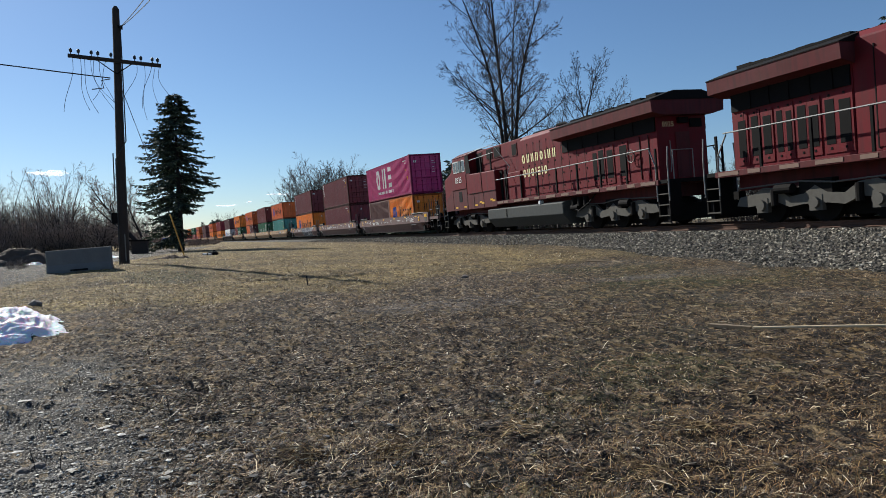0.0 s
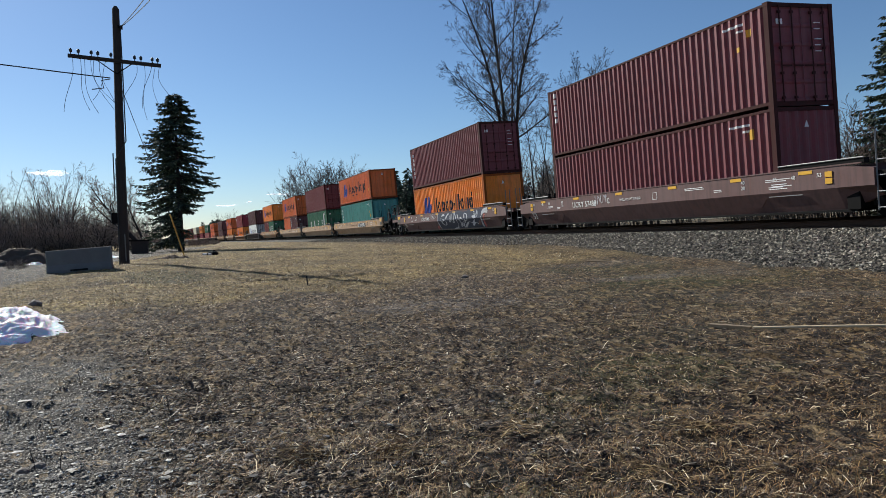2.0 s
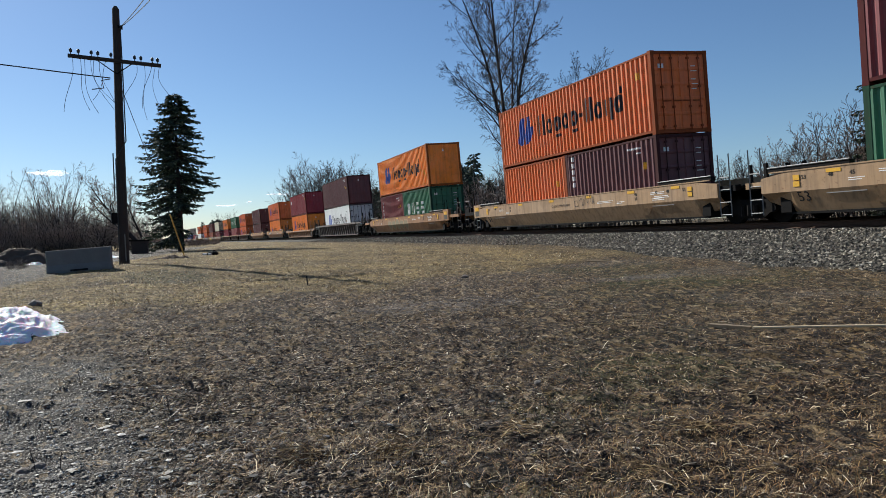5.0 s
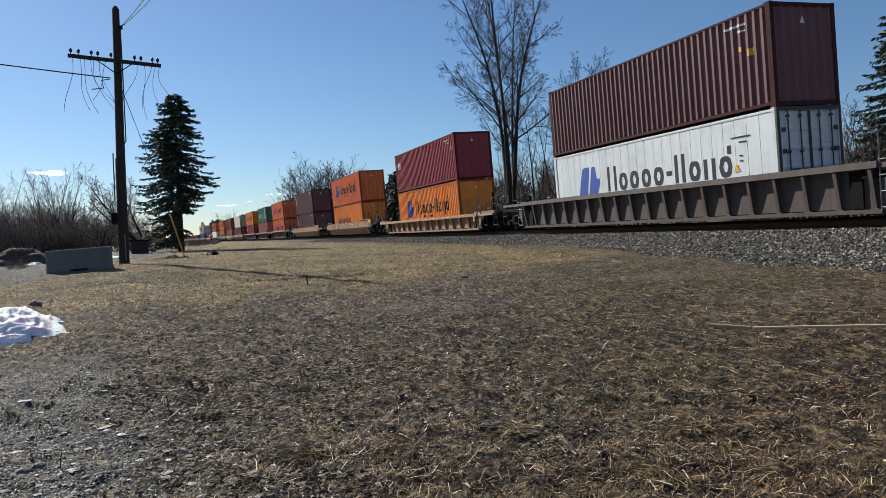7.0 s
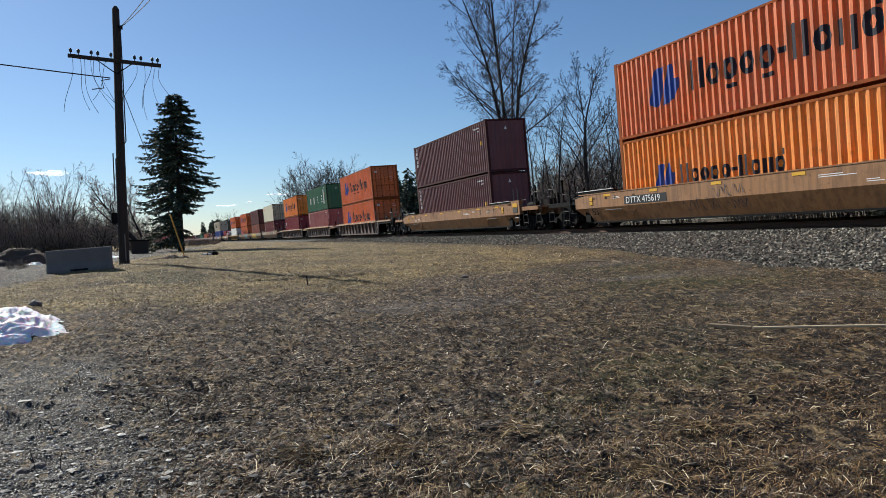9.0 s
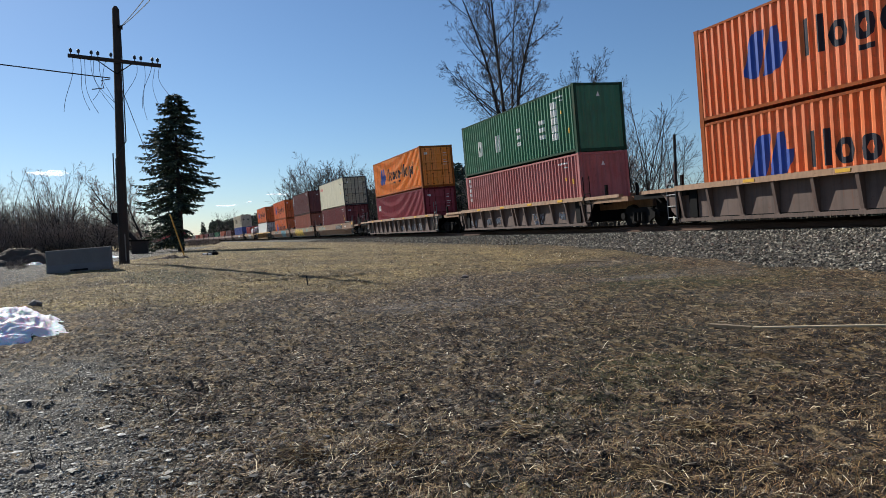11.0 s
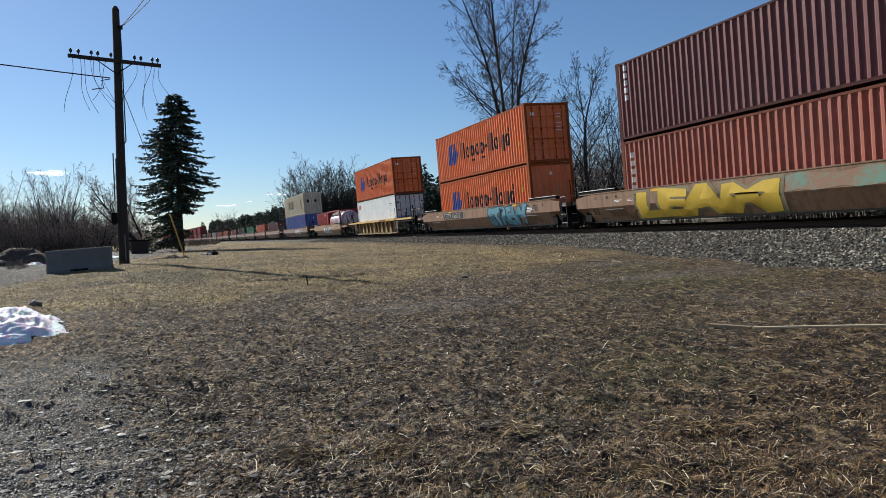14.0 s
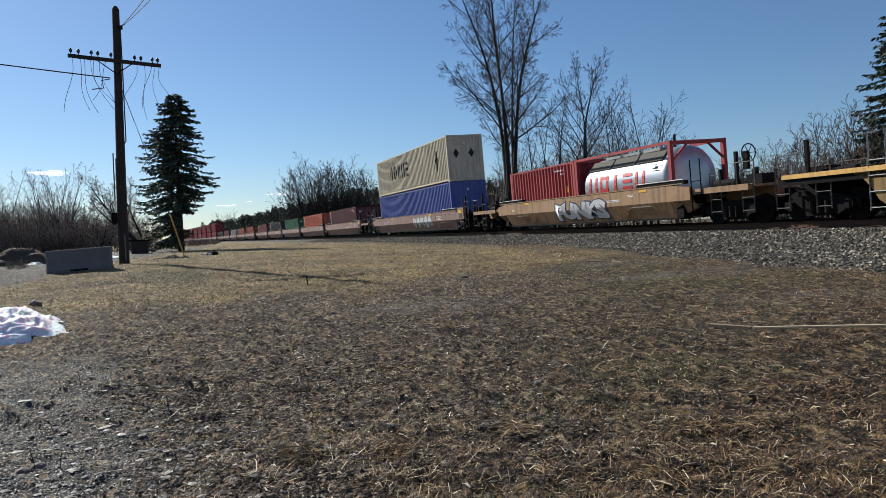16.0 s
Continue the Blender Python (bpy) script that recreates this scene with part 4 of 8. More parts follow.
def ladder_geo(top=2.25):
    g = Geo()
    for x in (-0.22, 0.22):
        g.tube([(x, 0, 0.35), (x, 0, top)], 0.02, 5)
    for z in (0.42, 0.8, 1.18, 1.55):
        g.tube([(-0.22, 0, z), (0.22, 0, z)], 0.016, 5)
    return g


def grab_geo():
    return Geo().tube([(-0.35, 0, 1.15), (-0.35, 0, 1.85), (0.35, 0, 1.85), (0.35, 0, 1.15)], 0.022, 5)


def stake_geo():
    g = Geo()
    g.box(-0.045, 0.045, -0.05, 0.05, 1.15, 1.95)
    g.box(-0.12, 0.12, -0.12, 0.12, 1.15, 1.3)
    return g


def brake_wheel_geo():
    g = Geo()
    n = 20
    ring = [(0, 0.27 * math.cos(2 * math.pi * k / n), 0.27 * math.sin(2 * math.pi * k / n)) for k in range(n + 1)]
    g.tube(ring, 0.02, 5, False)
    for k in range(3):
        a = k * math.pi / 3
        g.tube([(0, 0.26 * math.cos(a), 0.26 * math.sin(a)), (0, -0.26 * math.cos(a), -0.26 * math.sin(a))], 0.012, 4)
    g.box(-0.2, -0.02, -0.06, 0.06, -0.5, 0.06)
    return g


def graffiti(car, x0, x1, z0, z1, fill, edge, seed, n=5, word="painted scrawl"):
    """Round painted shapes of a scrawl: an edge shape with a fill shape on it."""
    rng = random.Random(seed)

    def put(g, nodes, off):
        # split at the crease of the side
        up = [(x, max(l, CREASE), max(h, CREASE)) for x, l, h in nodes]
        strip(g, up, 1, "", SIDE_Y, off)
        for (xa, la, ha), (xb, lb, hb) in zip(nodes, nodes[1:]):
            def yy(z):
                return SIDE_Y - off + (CREASE - z) * (TUCK / (CREASE - SIDE_LOW))
            la2, lb2, ha2, hb2 = min(la, CREASE), min(lb, CREASE), min(ha, CREASE), min(hb, CREASE)
            g.face((xa, yy(la2), la2), (xb, yy(lb2), lb2), (xb, yy(hb2), hb2), (xa, yy(ha2), ha2))
    w = (x1 - x0) / n
    for k in range(n):
        a = x0 + k * w
        m = 6
        nodes, inner = [], []
        ph = rng.random() * 6
        for j in range(m + 1):
            u = j / m
            e = math.sqrt(max(0.0, 1 - (2 * u - 1) ** 4))
            mid = (z0 + z1) / 2 + 0.06 * math.sin(ph + u * 5)
            hh = (z1 - z0) / 2 * (0.35 + 0.65 * e) * (0.85 + 0.15 * math.sin(ph * 2 + u * 7))
            nodes.append((a + u * w * 1.02, mid - hh, mid + hh))
            inner.append((a + (0.1 + 0.8 * u) * w, mid - hh * 0.72 + 0.12 * e * math.sin(ph), mid + hh * 0.78))
        ge, gf = Geo(), Geo()
        put(ge, nodes, 0.004)
        put(gf, inner, 0.008)
        blob = part("graffiti", ge, edge, car, f"outline of a {word}")
        part("fill", gf, fill, blob, f"{word}")
        if k % 2 == 0:
            gh = Geo()
            put(gh, [(a + 0.45 * w, mid - 0.12, mid + 0.1), (a + 0.58 * w, mid - 0.16, mid + 0.14)], 0.012)
            part("stroke", gh, edge, blob)


def car_body(car, color, style, h, panel_color=None, front=10.0, rear=10.0, chord=1.36):
    if style == "smooth":
        sd = cached(("side_sill", "smooth", h), lambda: side_smooth(h))
        part("side_sill", sd, color, car)
        part("side_sill", sd, color, car, at=pose(0, 0, 0, 0, 0, 180))
    else:
        zt = chord
        pn = cached(("side_panel", h, zt), lambda: side_panel(h, zt))
        rb = cached(("rib", zt), lambda: rib(zt))
        ap = cached(("arch_plate", h, zt), lambda: arch_plate(h, zt))
        for turn in (0, 180):
            q = part("side_panel", pn, panel_color or color, car, at=pose(0, 0, 0, 0, 0, turn))
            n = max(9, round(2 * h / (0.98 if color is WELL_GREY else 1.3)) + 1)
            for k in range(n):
                part("rib", rb, panel_color or color, q, at=pose(-h + 0.2 + k * (2 * h - 0.4) / (n - 1), 0, 0))
            if color is not WELL_GREY:
                part("rib", rb, panel_color or color, q, at=pose(0.32, 0, 0))
            tc = top_chord(h, (rear if turn else front) - 0.7, (front if turn else rear) - 0.7, zt)
            part("top_chord", tc, color, car, at=pose(0, 0, 0, 0, 0, turn))
            part("arch_plate", ap, panel_color or color, car, at=pose(0, 0, 0, 0, 0, turn))
            part("arch_plate", ap, panel_color or color, car, at=Matrix.Diagonal((-1, 1, 1, 1)) if not turn else Matrix.Diagonal((1, -1, 1, 1)))
    part("floor", cached(("floor", h), lambda: floor_geo(h)), BLACK, car)


def well_car(xc, color, word, style="smooth", h=9.1, front=10.0, rear=10.0, artic_rear=False, artic_front=False, plate="", plate_dark=False, unit="", seed=0, panel_color=None, brake=False, chord=1.36):
    """One well of a double-stack car; front and rear: how far its platforms reach from the middle."""
    car = thing("well_car", f"{word} container well car with {'smooth' if style == 'smooth' else 'ribbed'} steel sides", "railway car", "cars of the freight train")
    car_body(car, color, style, h, panel_color, front, rear, chord)
    rng = random.Random(seed)
    k_first = color is WELL_BROWN or color is WELL_TAN
    for s, reach, art in ((1, front, artic_front), (-1, rear, artic_rear)):
        g = platform_geo(s * (h - 0.55), s * (reach - (0.1 if art else 0.45)))
        part("end_platform", g, BLACK if seed % 2 else color, car, at=None)
        if art:
            if s == -1:
                truck(car, -reach)
        else:
            truck(car, s * (reach - 1.55))
            g = Geo().box(-0.45, 0.45, -0.13, 0.13, 0.72, 0.98)
            part("coupler", g, SOOT, car, at=pose(s * (reach - 0.2), 0, 0))
            for y in (-1.3, 1.3):
                part("grab_rail", cached(("grab_rail",), grab_geo), STEEL, car, "bent steel grab rail", at=pose(s * (reach - 0.75), y, -0.25 + 0.25 * (y < 0)))
            for off in (0.62, 1.9):
                if seed < 3:
                    part("ladder", cached(("ladder",), ladder_geo), STEEL, car, "tall worn end ladder", at=pose(s * (reach - off), -1.36, 0.12))
                else:
                    part("ladder", cached(("ladder", "short"), lambda: ladder_geo(1.62)), CRATE_GREY, car, "short worn end ladder", at=pose(s * (reach - off), -1.36, 0.0))
            part("stanchion", cached(("stanchion", "tall"), lambda: Geo().box(-0.045, 0.045, -0.045, 0.045, 1.1, 2.2)), SOOT, car, "black square post", at=pose(s * (reach - 1.25), -1.1, 0))
            part("valve_box", cached(("valve_box",), lambda: Geo().box(-0.3, 0.3, -0.25, 0.25, 1.1, 1.48)), SOOT, car, "black brake valve box", at=pose(s * (reach - 1.1), -0.35, 0))
            part("air_tank", cached(("air_tank",), lambda: Geo().tube([(-0.45, 0, 1.26), (0.45, 0, 1.26)], 0.15, 12)), SOOT, car, "black air reservoir", at=pose(s * (reach - 2.0), -0.8, 0))
            if style == "smooth" and (s == 1 or k_first) and seed != 18:
                eb = part("end_bulkhead", cached(("end_bulkhead",), lambda: Geo().box(-0.45, 0.45, -0.09, 0.09, 0.85, 1.55)), color, car, at=pose(s * (h + 0.2), -1.4, 0))
                part("placard", cached(("placard",), lambda: Geo().box(-0.24, 0.24, -0.008, 0.008, 1.22, 1.42)), MARK_YELLOW, eb, "yellow placard", at=pose(0, -0.1, 0))
                part("placard", cached(("placard", "low"), lambda: Geo().box(-0.24, 0.24, -0.008, 0.008, 0.95, 1.20)), CRATE_GREY, eb, "grey data placard", at=pose(0, -0.1, 0))
            if brake and s == 1:
                part("brake_wheel", cached(("brake_wheel",), brake_wheel_geo), SOOT, car, "round hand brake wheel", at=pose(s * (reach - 1.3), -0.55, 2.15))
        lx = s * (h + 0.25)
        part("ladder", cached(("ladder",), ladder_geo), GALV if seed % 3 else SOOT, car, "narrow steel ladder", at=pose(lx, -1.44, -0.1))
        part("stanchion", cached(("stanchion",), stake_geo), BLACK, car, "black box-section end post", at=pose(s * (h + 0.55), -0.7, -0.2))
        part("stanchion", cached(("stanchion",), stake_geo), BLACK, car, "black box-section end post", at=pose(s * (h + 0.55), 0.8, -0.2))
        for k in range(2 if seed < 11 and color != WELL_GREY else 0):
            sq = cached(("reflector", "square"), lambda: Geo().box(-0.1, 0.1, -0.008, 0.008, 0, 0.14))
            part("reflector", sq, MARK_YELLOW, car, "yellow reflective square", at=pose(s * (h - (1.2 if style == "smooth" else 0.35)), SIDE_Y - 0.012, (0.98 if style == "smooth" else chord - 0.45) + k * 0.17))
    zt = 1.27 if style == "smooth" else chord - 0.13
    rs = cached(("reflector", "strip"), lambda: Geo().box(0, 0.42, -0.006, 0.006, 0, 0.09))
    for x in (-7.0, -4.2, -1.2, 1.8, 4.6, 7.0):
        if abs(x) < h - 1.1 and color != WELL_GREY and (seed < 14 or x in (-4.2, 4.6) or seed == 17):
            part("reflector", rs, MARK_YELLOW, car, "yellow reflective strip", at=pose(x, SIDE_Y - (0.003 if style == "smooth" else 0.018), zt))
    if style == "smooth":
        g = Geo()
        for x, w in ((-6.4, 0.5), (-5.6, 0.35), (2.6, 1.1), (3.9, 0.5), (5.9, 0.9), (6.0, 0.7), (6.1, 0.8)):
            if abs(x) < h - 1.5:
                z = 0.95 + 0.07 * rng.randint(0, 3)
                for q in range(2):
                    g.box(x, x + w * (0.6 + 0.4 * rng.random()), SIDE_Y - 0.004, SIDE_Y + 0.004, z + 0.05 * q, z + 0.05 * q + 0.02)
        tagged(part("stencil", g, MARK_WHITE, car, "small unreadable white stencil lines"), kind="stuff")
        if plate:
            board_x, letter = {0: (-4.4, 0.34), 1: (-4.3, 0.33), 2: (-4.2, 0.32), 3: (1.65, 0.39), 9: (-5.6, 0.33), 14: (2.1, 0.41), 16: (-4.95, 0.44)}.get(seed, (-3.6, 0.30))
            if plate_dark:
                part("number_board", Geo().box(board_x - 0.1, board_x + 6.9 * letter, SIDE_Y - 0.005, SIDE_Y + 0.01, 0.90, 0.94 + 0.78 * letter), MARK_BLACK, car, "black board behind the car's marks")
            letters(plate, letter, board_x, SIDE_Y - 0.010, 0.94, MARK_DUSTY if seed >= 14 else MARK_WHITE, car, "white stencilled car marks")
            if unit:
                letters(unit, 0.28, 0.85 if seed == 3 else -1.8, SIDE_Y - 0.006, 1.0, MARK_WHITE if not plate_dark else MARK_BLACK, car)
        ink = MARK_WHITE if color is WELL_BROWN else MARK_BLACK
        dark_bar = cached(("end_bar",), lambda: Geo().box(-1.25, 1.25, -1.48, -1.3, 1.40, 1.53))
        for s in (-1, 1):
            part("end_bar", dark_bar, BLACK, car, "black guide bar over the side", at=pose(s * (h - 1.5), 0, 0))
            part("end_rail", cached(("end_rail",), lambda: Geo().tube([(-1.25, -1.49, 1.55), (1.25, -1.49, 1.55)], 0.02, 5)), GALV, car, at=pose(s * (h - 1.5), 0, 0))
            for word_, off in (("53", 1.45), ("48", 2.25), ("45", 2.85), ("40", 4.0), ("20", 4.0)):
                if h >= 9:
                    letters(word_, 0.15, s * (h - off) - 0.1, SIDE_Y - 0.006, 1.17 if word_ != "20" else 1.02, ink, car)
            g = Geo()
            pad = [(-0.34, 0.44), (0.02, 0.44), (0.34, 0.70), (-0.02, 0.70)]
            for lift in (-0.01, 0.022):
                g.v += [(u, SIDE_Y - lift + (CREASE - w) * TUCK / (CREASE - SIDE_LOW), w) for u, w in pad]
            g.f += [(3, 2, 1, 0), (4, 5, 6, 7)] + [(k, (k + 1) % 4, 4 + (k + 1) % 4, 4 + k) for k in range(4)]
            part("jacking_pad", g, color, car, at=pose(s * (h - 3.6), 0, 0))
            part("foot_rest", cached(("foot_rest",), lambda: Geo().box(-0.55, 0.55, -0.012, 0.012, 0, 0.025)), GALV, car, at=pose(s * (h - 2.6), SIDE_Y + 0.05, 0.74))
        if h >= 9:
            letters("53", 0.42, -h + 1.15, SIDE_Y + 0.03, 0.60, MARK_WHITE if color is WELL_BROWN else MARK_BLACK, car, "stencilled well length").matrix_basis = pose(-h + 1.15, SIDE_Y + 0.125, 0.58, 90 + math.degrees(math.atan2(TUCK, CREASE - SIDE_LOW)))
    elif plate:
        letters(plate, 0.26, -5.6, PANEL_Y - 0.008, 0.42, MARK_WHITE, car, "white stencilled car marks")
    MOVERS.append((car, xc, pose(0, 0, 0)))
    return car


# middle of each well along the train at 8 s, style, colour
UNITS = [
    (156.0, "smooth", WELL_BROWN, "dark brown"), (136.25, "smooth", WELL_BROWN, "dark brown"), (116.4, "smooth", WELL_BROWN, "dark brown"),
    (92.55, "smooth", WELL_TAN, "sandy tan"), (72.75, "smooth", WELL_TAN, "sandy tan"), (52.85, "smooth", WELL_TAN, "sandy tan"),
    (29.29, "smooth", WELL_YELLOW, "dull yellow"), (5.7, "ribbed", WELL_GREY, "sooty grey-brown"), (-18.0, "ribbed", WELL_RUST, "rusty tan"),
    (-41.7, "smooth", WELL_YELLOW, "dull yellow"), (-65.7, "smooth", WELL_YELLOW, "dull yellow"),
    (-89.8, "ribbed", WELL_RUST, "rusty tan"), (-109.2, "ribbed", WELL_RUST, "rusty tan"), (-129.1, "ribbed", WELL_RUST, "rusty tan"),
    (-153.05, "smooth", WELL_DRAB, "drab brown"), (-172.7, "smooth", WELL_DRAB, "drab brown"), (-192.3, "smooth", WELL_DRAB, "drab brown"),
    (-214.5, "ribbed", WELL_SUN, "chrome yellow"), (-234.7, "smooth", WELL_OCHRE, "faded ochre"), (-257.2, "smooth", WELL_PINK, "faded pinkish"),
]
x_next = -280.0
while x_next > -640:
    UNITS.append((x_next, "smooth", WELL_PINK, "faded pinkish"))
    x_next -= 16.6 if (len(UNITS) % 5) else 19.5
GROUPS = [(0, 2), (3, 5), (6, 6), (7, 7), (8, 8), (9, 9), (10, 10), (11, 13), (14, 16), (17, 17), (18, 18), (19, 19)] + [(k, k + 4) for k in range(20, len(UNITS), 5)]
FIRST = {g[0] for g in GROUPS}
LAST = {g[1] for g in GROUPS}
PLATES = {0: ("UCRY 57488", False, "A"), 1: ("UCRY 57488", False, "C"), 2: ("UCRY 57488", False, "B"), 3: ("DTTX 768708", True, "B"), 4: ("", False, ""),
          9: ("DTTX 475619", True, ""), 14: ("DTTX 766012", True, "A"), 16: ("DTTX 766012", True, "B"), 17: ("DTTX 53008", True, "")}
LOCO_TAIL = 168.2
CARS = []
for k, (xc, style, color, word) in enumerate(UNITS):
    ahead_x = UNITS[k - 1][0] if k else None
    front = (LOCO_TAIL - 0.2 - xc) if k == 0 else (ahead_x - xc) / 2
    rear = (xc - UNITS[k + 1][0]) / 2 if k + 1 < len(UNITS) else 9.5
    h = 9.1 if k < 19 else (9.8 if k == 19 else 7.6)
    h = {11: 7.2, 12: 6.6, 13: 8.5, 17: 6.4, 18: 7.2}.get(k, h)
    h = min(h, front - 0.35, rear - 0.35)
    p, dark, unit = PLATES.get(k, ("", False, ""))
    # recessed panels get a darker paint where the top chord would shade them
    two = {8: WELL_RUST, 7: WELL_GREY, 11: WELL_RUST_SHADED, 12: WELL_RUST_SHADED, 13: WELL_RUST_SHADED, 17: WELL_SUN_SHADED}.get(k)
    CARS.append(well_car(xc, color, word, style, round(h, 2), front, rear, k not in LAST and k + 1 < len(UNITS), k not in FIRST, p, dark, unit, k, two, brake=k in (1, 18, 3, 15), chord={8: 1.12, 7: 1.42}.get(k, 1.36)))

# loads
B0, T0 = 0.33, 3.23


def load(k, **kw):
    container(UNITS[k][0], **kw)


load(0, z=2.95, color=MAGENTA, word="bright magenta", logo="white slab", seed=1)
load(0, z=B0, color=DULL_BROWN, word="dull brown", L=L20, H=2.591, doors=False, dx=-3.05, logo="", seed=2)
load(0, z=B0, color=ORANGE, word="orange", L=L20, H=2.591, dx=3.05, logo="low fins", seed=3)
load(1, z=T0, color=BROWN, word="dark brown", seed=4)
load(1, z=B0, color=BROWN, word="dark brown", doors=False, seed=5)
load(2, z=T0, color=BROWN, word="dark brown", logo="side column", seed=6)
load(2, z=B0, color=ORANGE, word="orange", doors=False, logo="fins", seed=7)
load(3, z=3.28, color=DEEP_ORANGE, word="faded orange-red", H=2.591, doors=False, logo="fins", logo_z=0.75, seed=8)
load(3, z=B0, color=TEAL, word="teal", doors=False, logo="side column", seed=9)
load(4, z=T0, color=MAROON, word="maroon", seed=10)
load(4, z=B0, color=GREEN, word="green", logo="wide white", seed=11)
load(5, z=T0, color=DEEP_ORANGE, word="orange-red", logo="fins", seed=12)
load(5, z=B0, color=DEEP_ORANGE, word="orange-red", L=L20, doors=False, dx=-3.05, seed=13)
load(5, z=B0, color=PURPLE_BROWN, word="dark purple-brown", L=L20, dx=3.05, seed=14)
load(6, z=T0, color=ORANGE, word="orange", doors=False, logo="fins", seed=15)
load(6, z=B0, color=MAROON, word="maroon", L=L20, doors=False, dx=-3.05, logo="side column", seed=16)
load(6, z=B0, color=GREEN, word="green", L=L20, dx=3.05, logo="low white", seed=17)
load(7, z=T0, color=PURPLE_BROWN, word="dark maroon", doors=False, seed=18)
load(7, z=B0, color=WHITE, word="white", style="flat", logo="fins", seed=19)
load(8, z=T0, color=CRIMSON, word="crimson", doors=False, logo="corner white", seed=20)
load(8, z=B0, color=ORANGE, word="orange", doors=False, logo="fins", seed=21)
load(9, z=T0, color=AMBER, word="deep orange", doors=False, logo="fins", seed=22)
load(9, z=B0, color=ORANGE, word="bright orange", doors=False, logo="small fins", seed=23)
load(10, z=T0, color=PURPLE_BROWN, word="dark brown", doors=False, seed=24)
load(10, z=B0, color=PURPLE_BROWN, word="dark brown", doors=False, seed=25)
load(11, z=T0, color=AMBER, word="deep orange", logo="fins", seed=26)
load(11, z=B0, color=AMBER, word="deep orange", doors=True, logo="fins", seed=27)
load(12, z=T0, color=GREEN, word="dark green", doors=False, logo="wide white", seed=28)
load(12, z=B0, color=ROSE, word="chalky red", doors=False, seed=29)
load(13, z=T0, color=ORANGE, word="orange", logo="fins", seed=30)
load(13, z=B0, color=CRIMSON, word="crimson", logo="corner white", logo_z=0, seed=31)
load(14, z=T0, color=CREAM, word="cream", style="flat", logo="corner red", seed=32)
load(14, z=B0, color=MAROON, word="maroon", logo="side column", seed=33)
load(15, z=T0, color=RUSTBROWN, word="rusty brown", doors=False, seed=34)
load(15, z=B0, color=REDBROWN, word="red-brown", doors=False, logo="side column", seed=35)
load(16, z=T0, color=AMBER, word="orange", logo="fins", seed=36)
load(16, z=B0, color=AMBER, word="orange", doors=False, logo="fins", seed=37)
load(17, z=T0, color=DEEP_ORANGE, word="orange", logo="fins", seed=38)
load(17, z=B0, color=WHITE, word="white", style="flat", logo="corner red", seed=39)
load(18, z=B0, color=RED, word="dark red", L=L20, H=2.591, doors=False, dx=-3.05, seed=40)
tank_container(UNITS[18][0], B0, 3.05)
load(19, z=T0, color=TAN_PAINT, word="dusty tan", L=L53, logo="black row", doors=False, seed=41)
load(19, z=B0, color=BLUE, word="blue", L=L53, doors=False, seed=42)
FAR = [(PURPLE_BROWN, "dark purple-brown"), (RUSTY_ORANGE, "faded rusty orange"), (GREEN, "dark green"), (DARKGREY, "blackish"), (BROWN, "brown"), (REDBROWN, "red-brown"), (REDBROWN, "red-brown"), (GREY, "grey"), (BROWN, "brown"), (DARKGREY, "blackish")]
for k in range(20, len(UNITS)):
    col, word = FAR[(k - 20) % len(FAR)]
    if k < 30:
        load(k, z=B0, color=col, word=word, H=2.591, seed=50 + k, doors=k % 2 == 0)
    else:
        load(k, z=B0, color=CRIMSON, word="red", seed=50 + k)
        load(k, z=T0, color=MAROON if k % 2 else CRIMSON, word="dark red" if k % 2 else "red", seed=90 + k)

GRAF_TEAL = plain("pale teal spray paint", (86, 138, 154), 0.6, 0, 0.2)
GRAF_YELLOW = plain("yellow spray paint", (206, 172, 58), 0.6, 0, 0.2)
GRAF_WHITE = plain("white spray paint", (186, 188, 192), 0.6, 0, 0.15)
GRAF_NAVY = plain("dark blue spray paint", (44, 52, 70), 0.6, 0, 0.25)
GRAF_OLIVE = plain("faded olive spray paint", (128, 116, 88), 0.65, 0, 0.25)
GRAF_PINK = plain("faded red spray paint", (164, 82, 74), 0.65, 0, 0.25)
graffiti(CARS[19], 1.0, 5.0, 0.36, 1.36, GRAF_WHITE, GRAF_OLIVE, 9, 5, "white sprayed scrawl")
graffiti(CARS[6], -3.6, 1.6, 0.4, 1.3, GRAF_OLIVE, WELL_TAN, 11, 5, "faded olive sprayed scrawl")
letters("40", 0.5, -1.75, PANEL_Y - 0.006, 0.42, MARK_BLACK, CARS[17], "black stencilled well length")


def on_side(x, z, off):
    """A point on a smooth car side, off metres proud of it."""
    return (x, SIDE_Y - off + max(0.0, CREASE - z) * (TUCK / (CREASE - SIDE_LOW)), z)


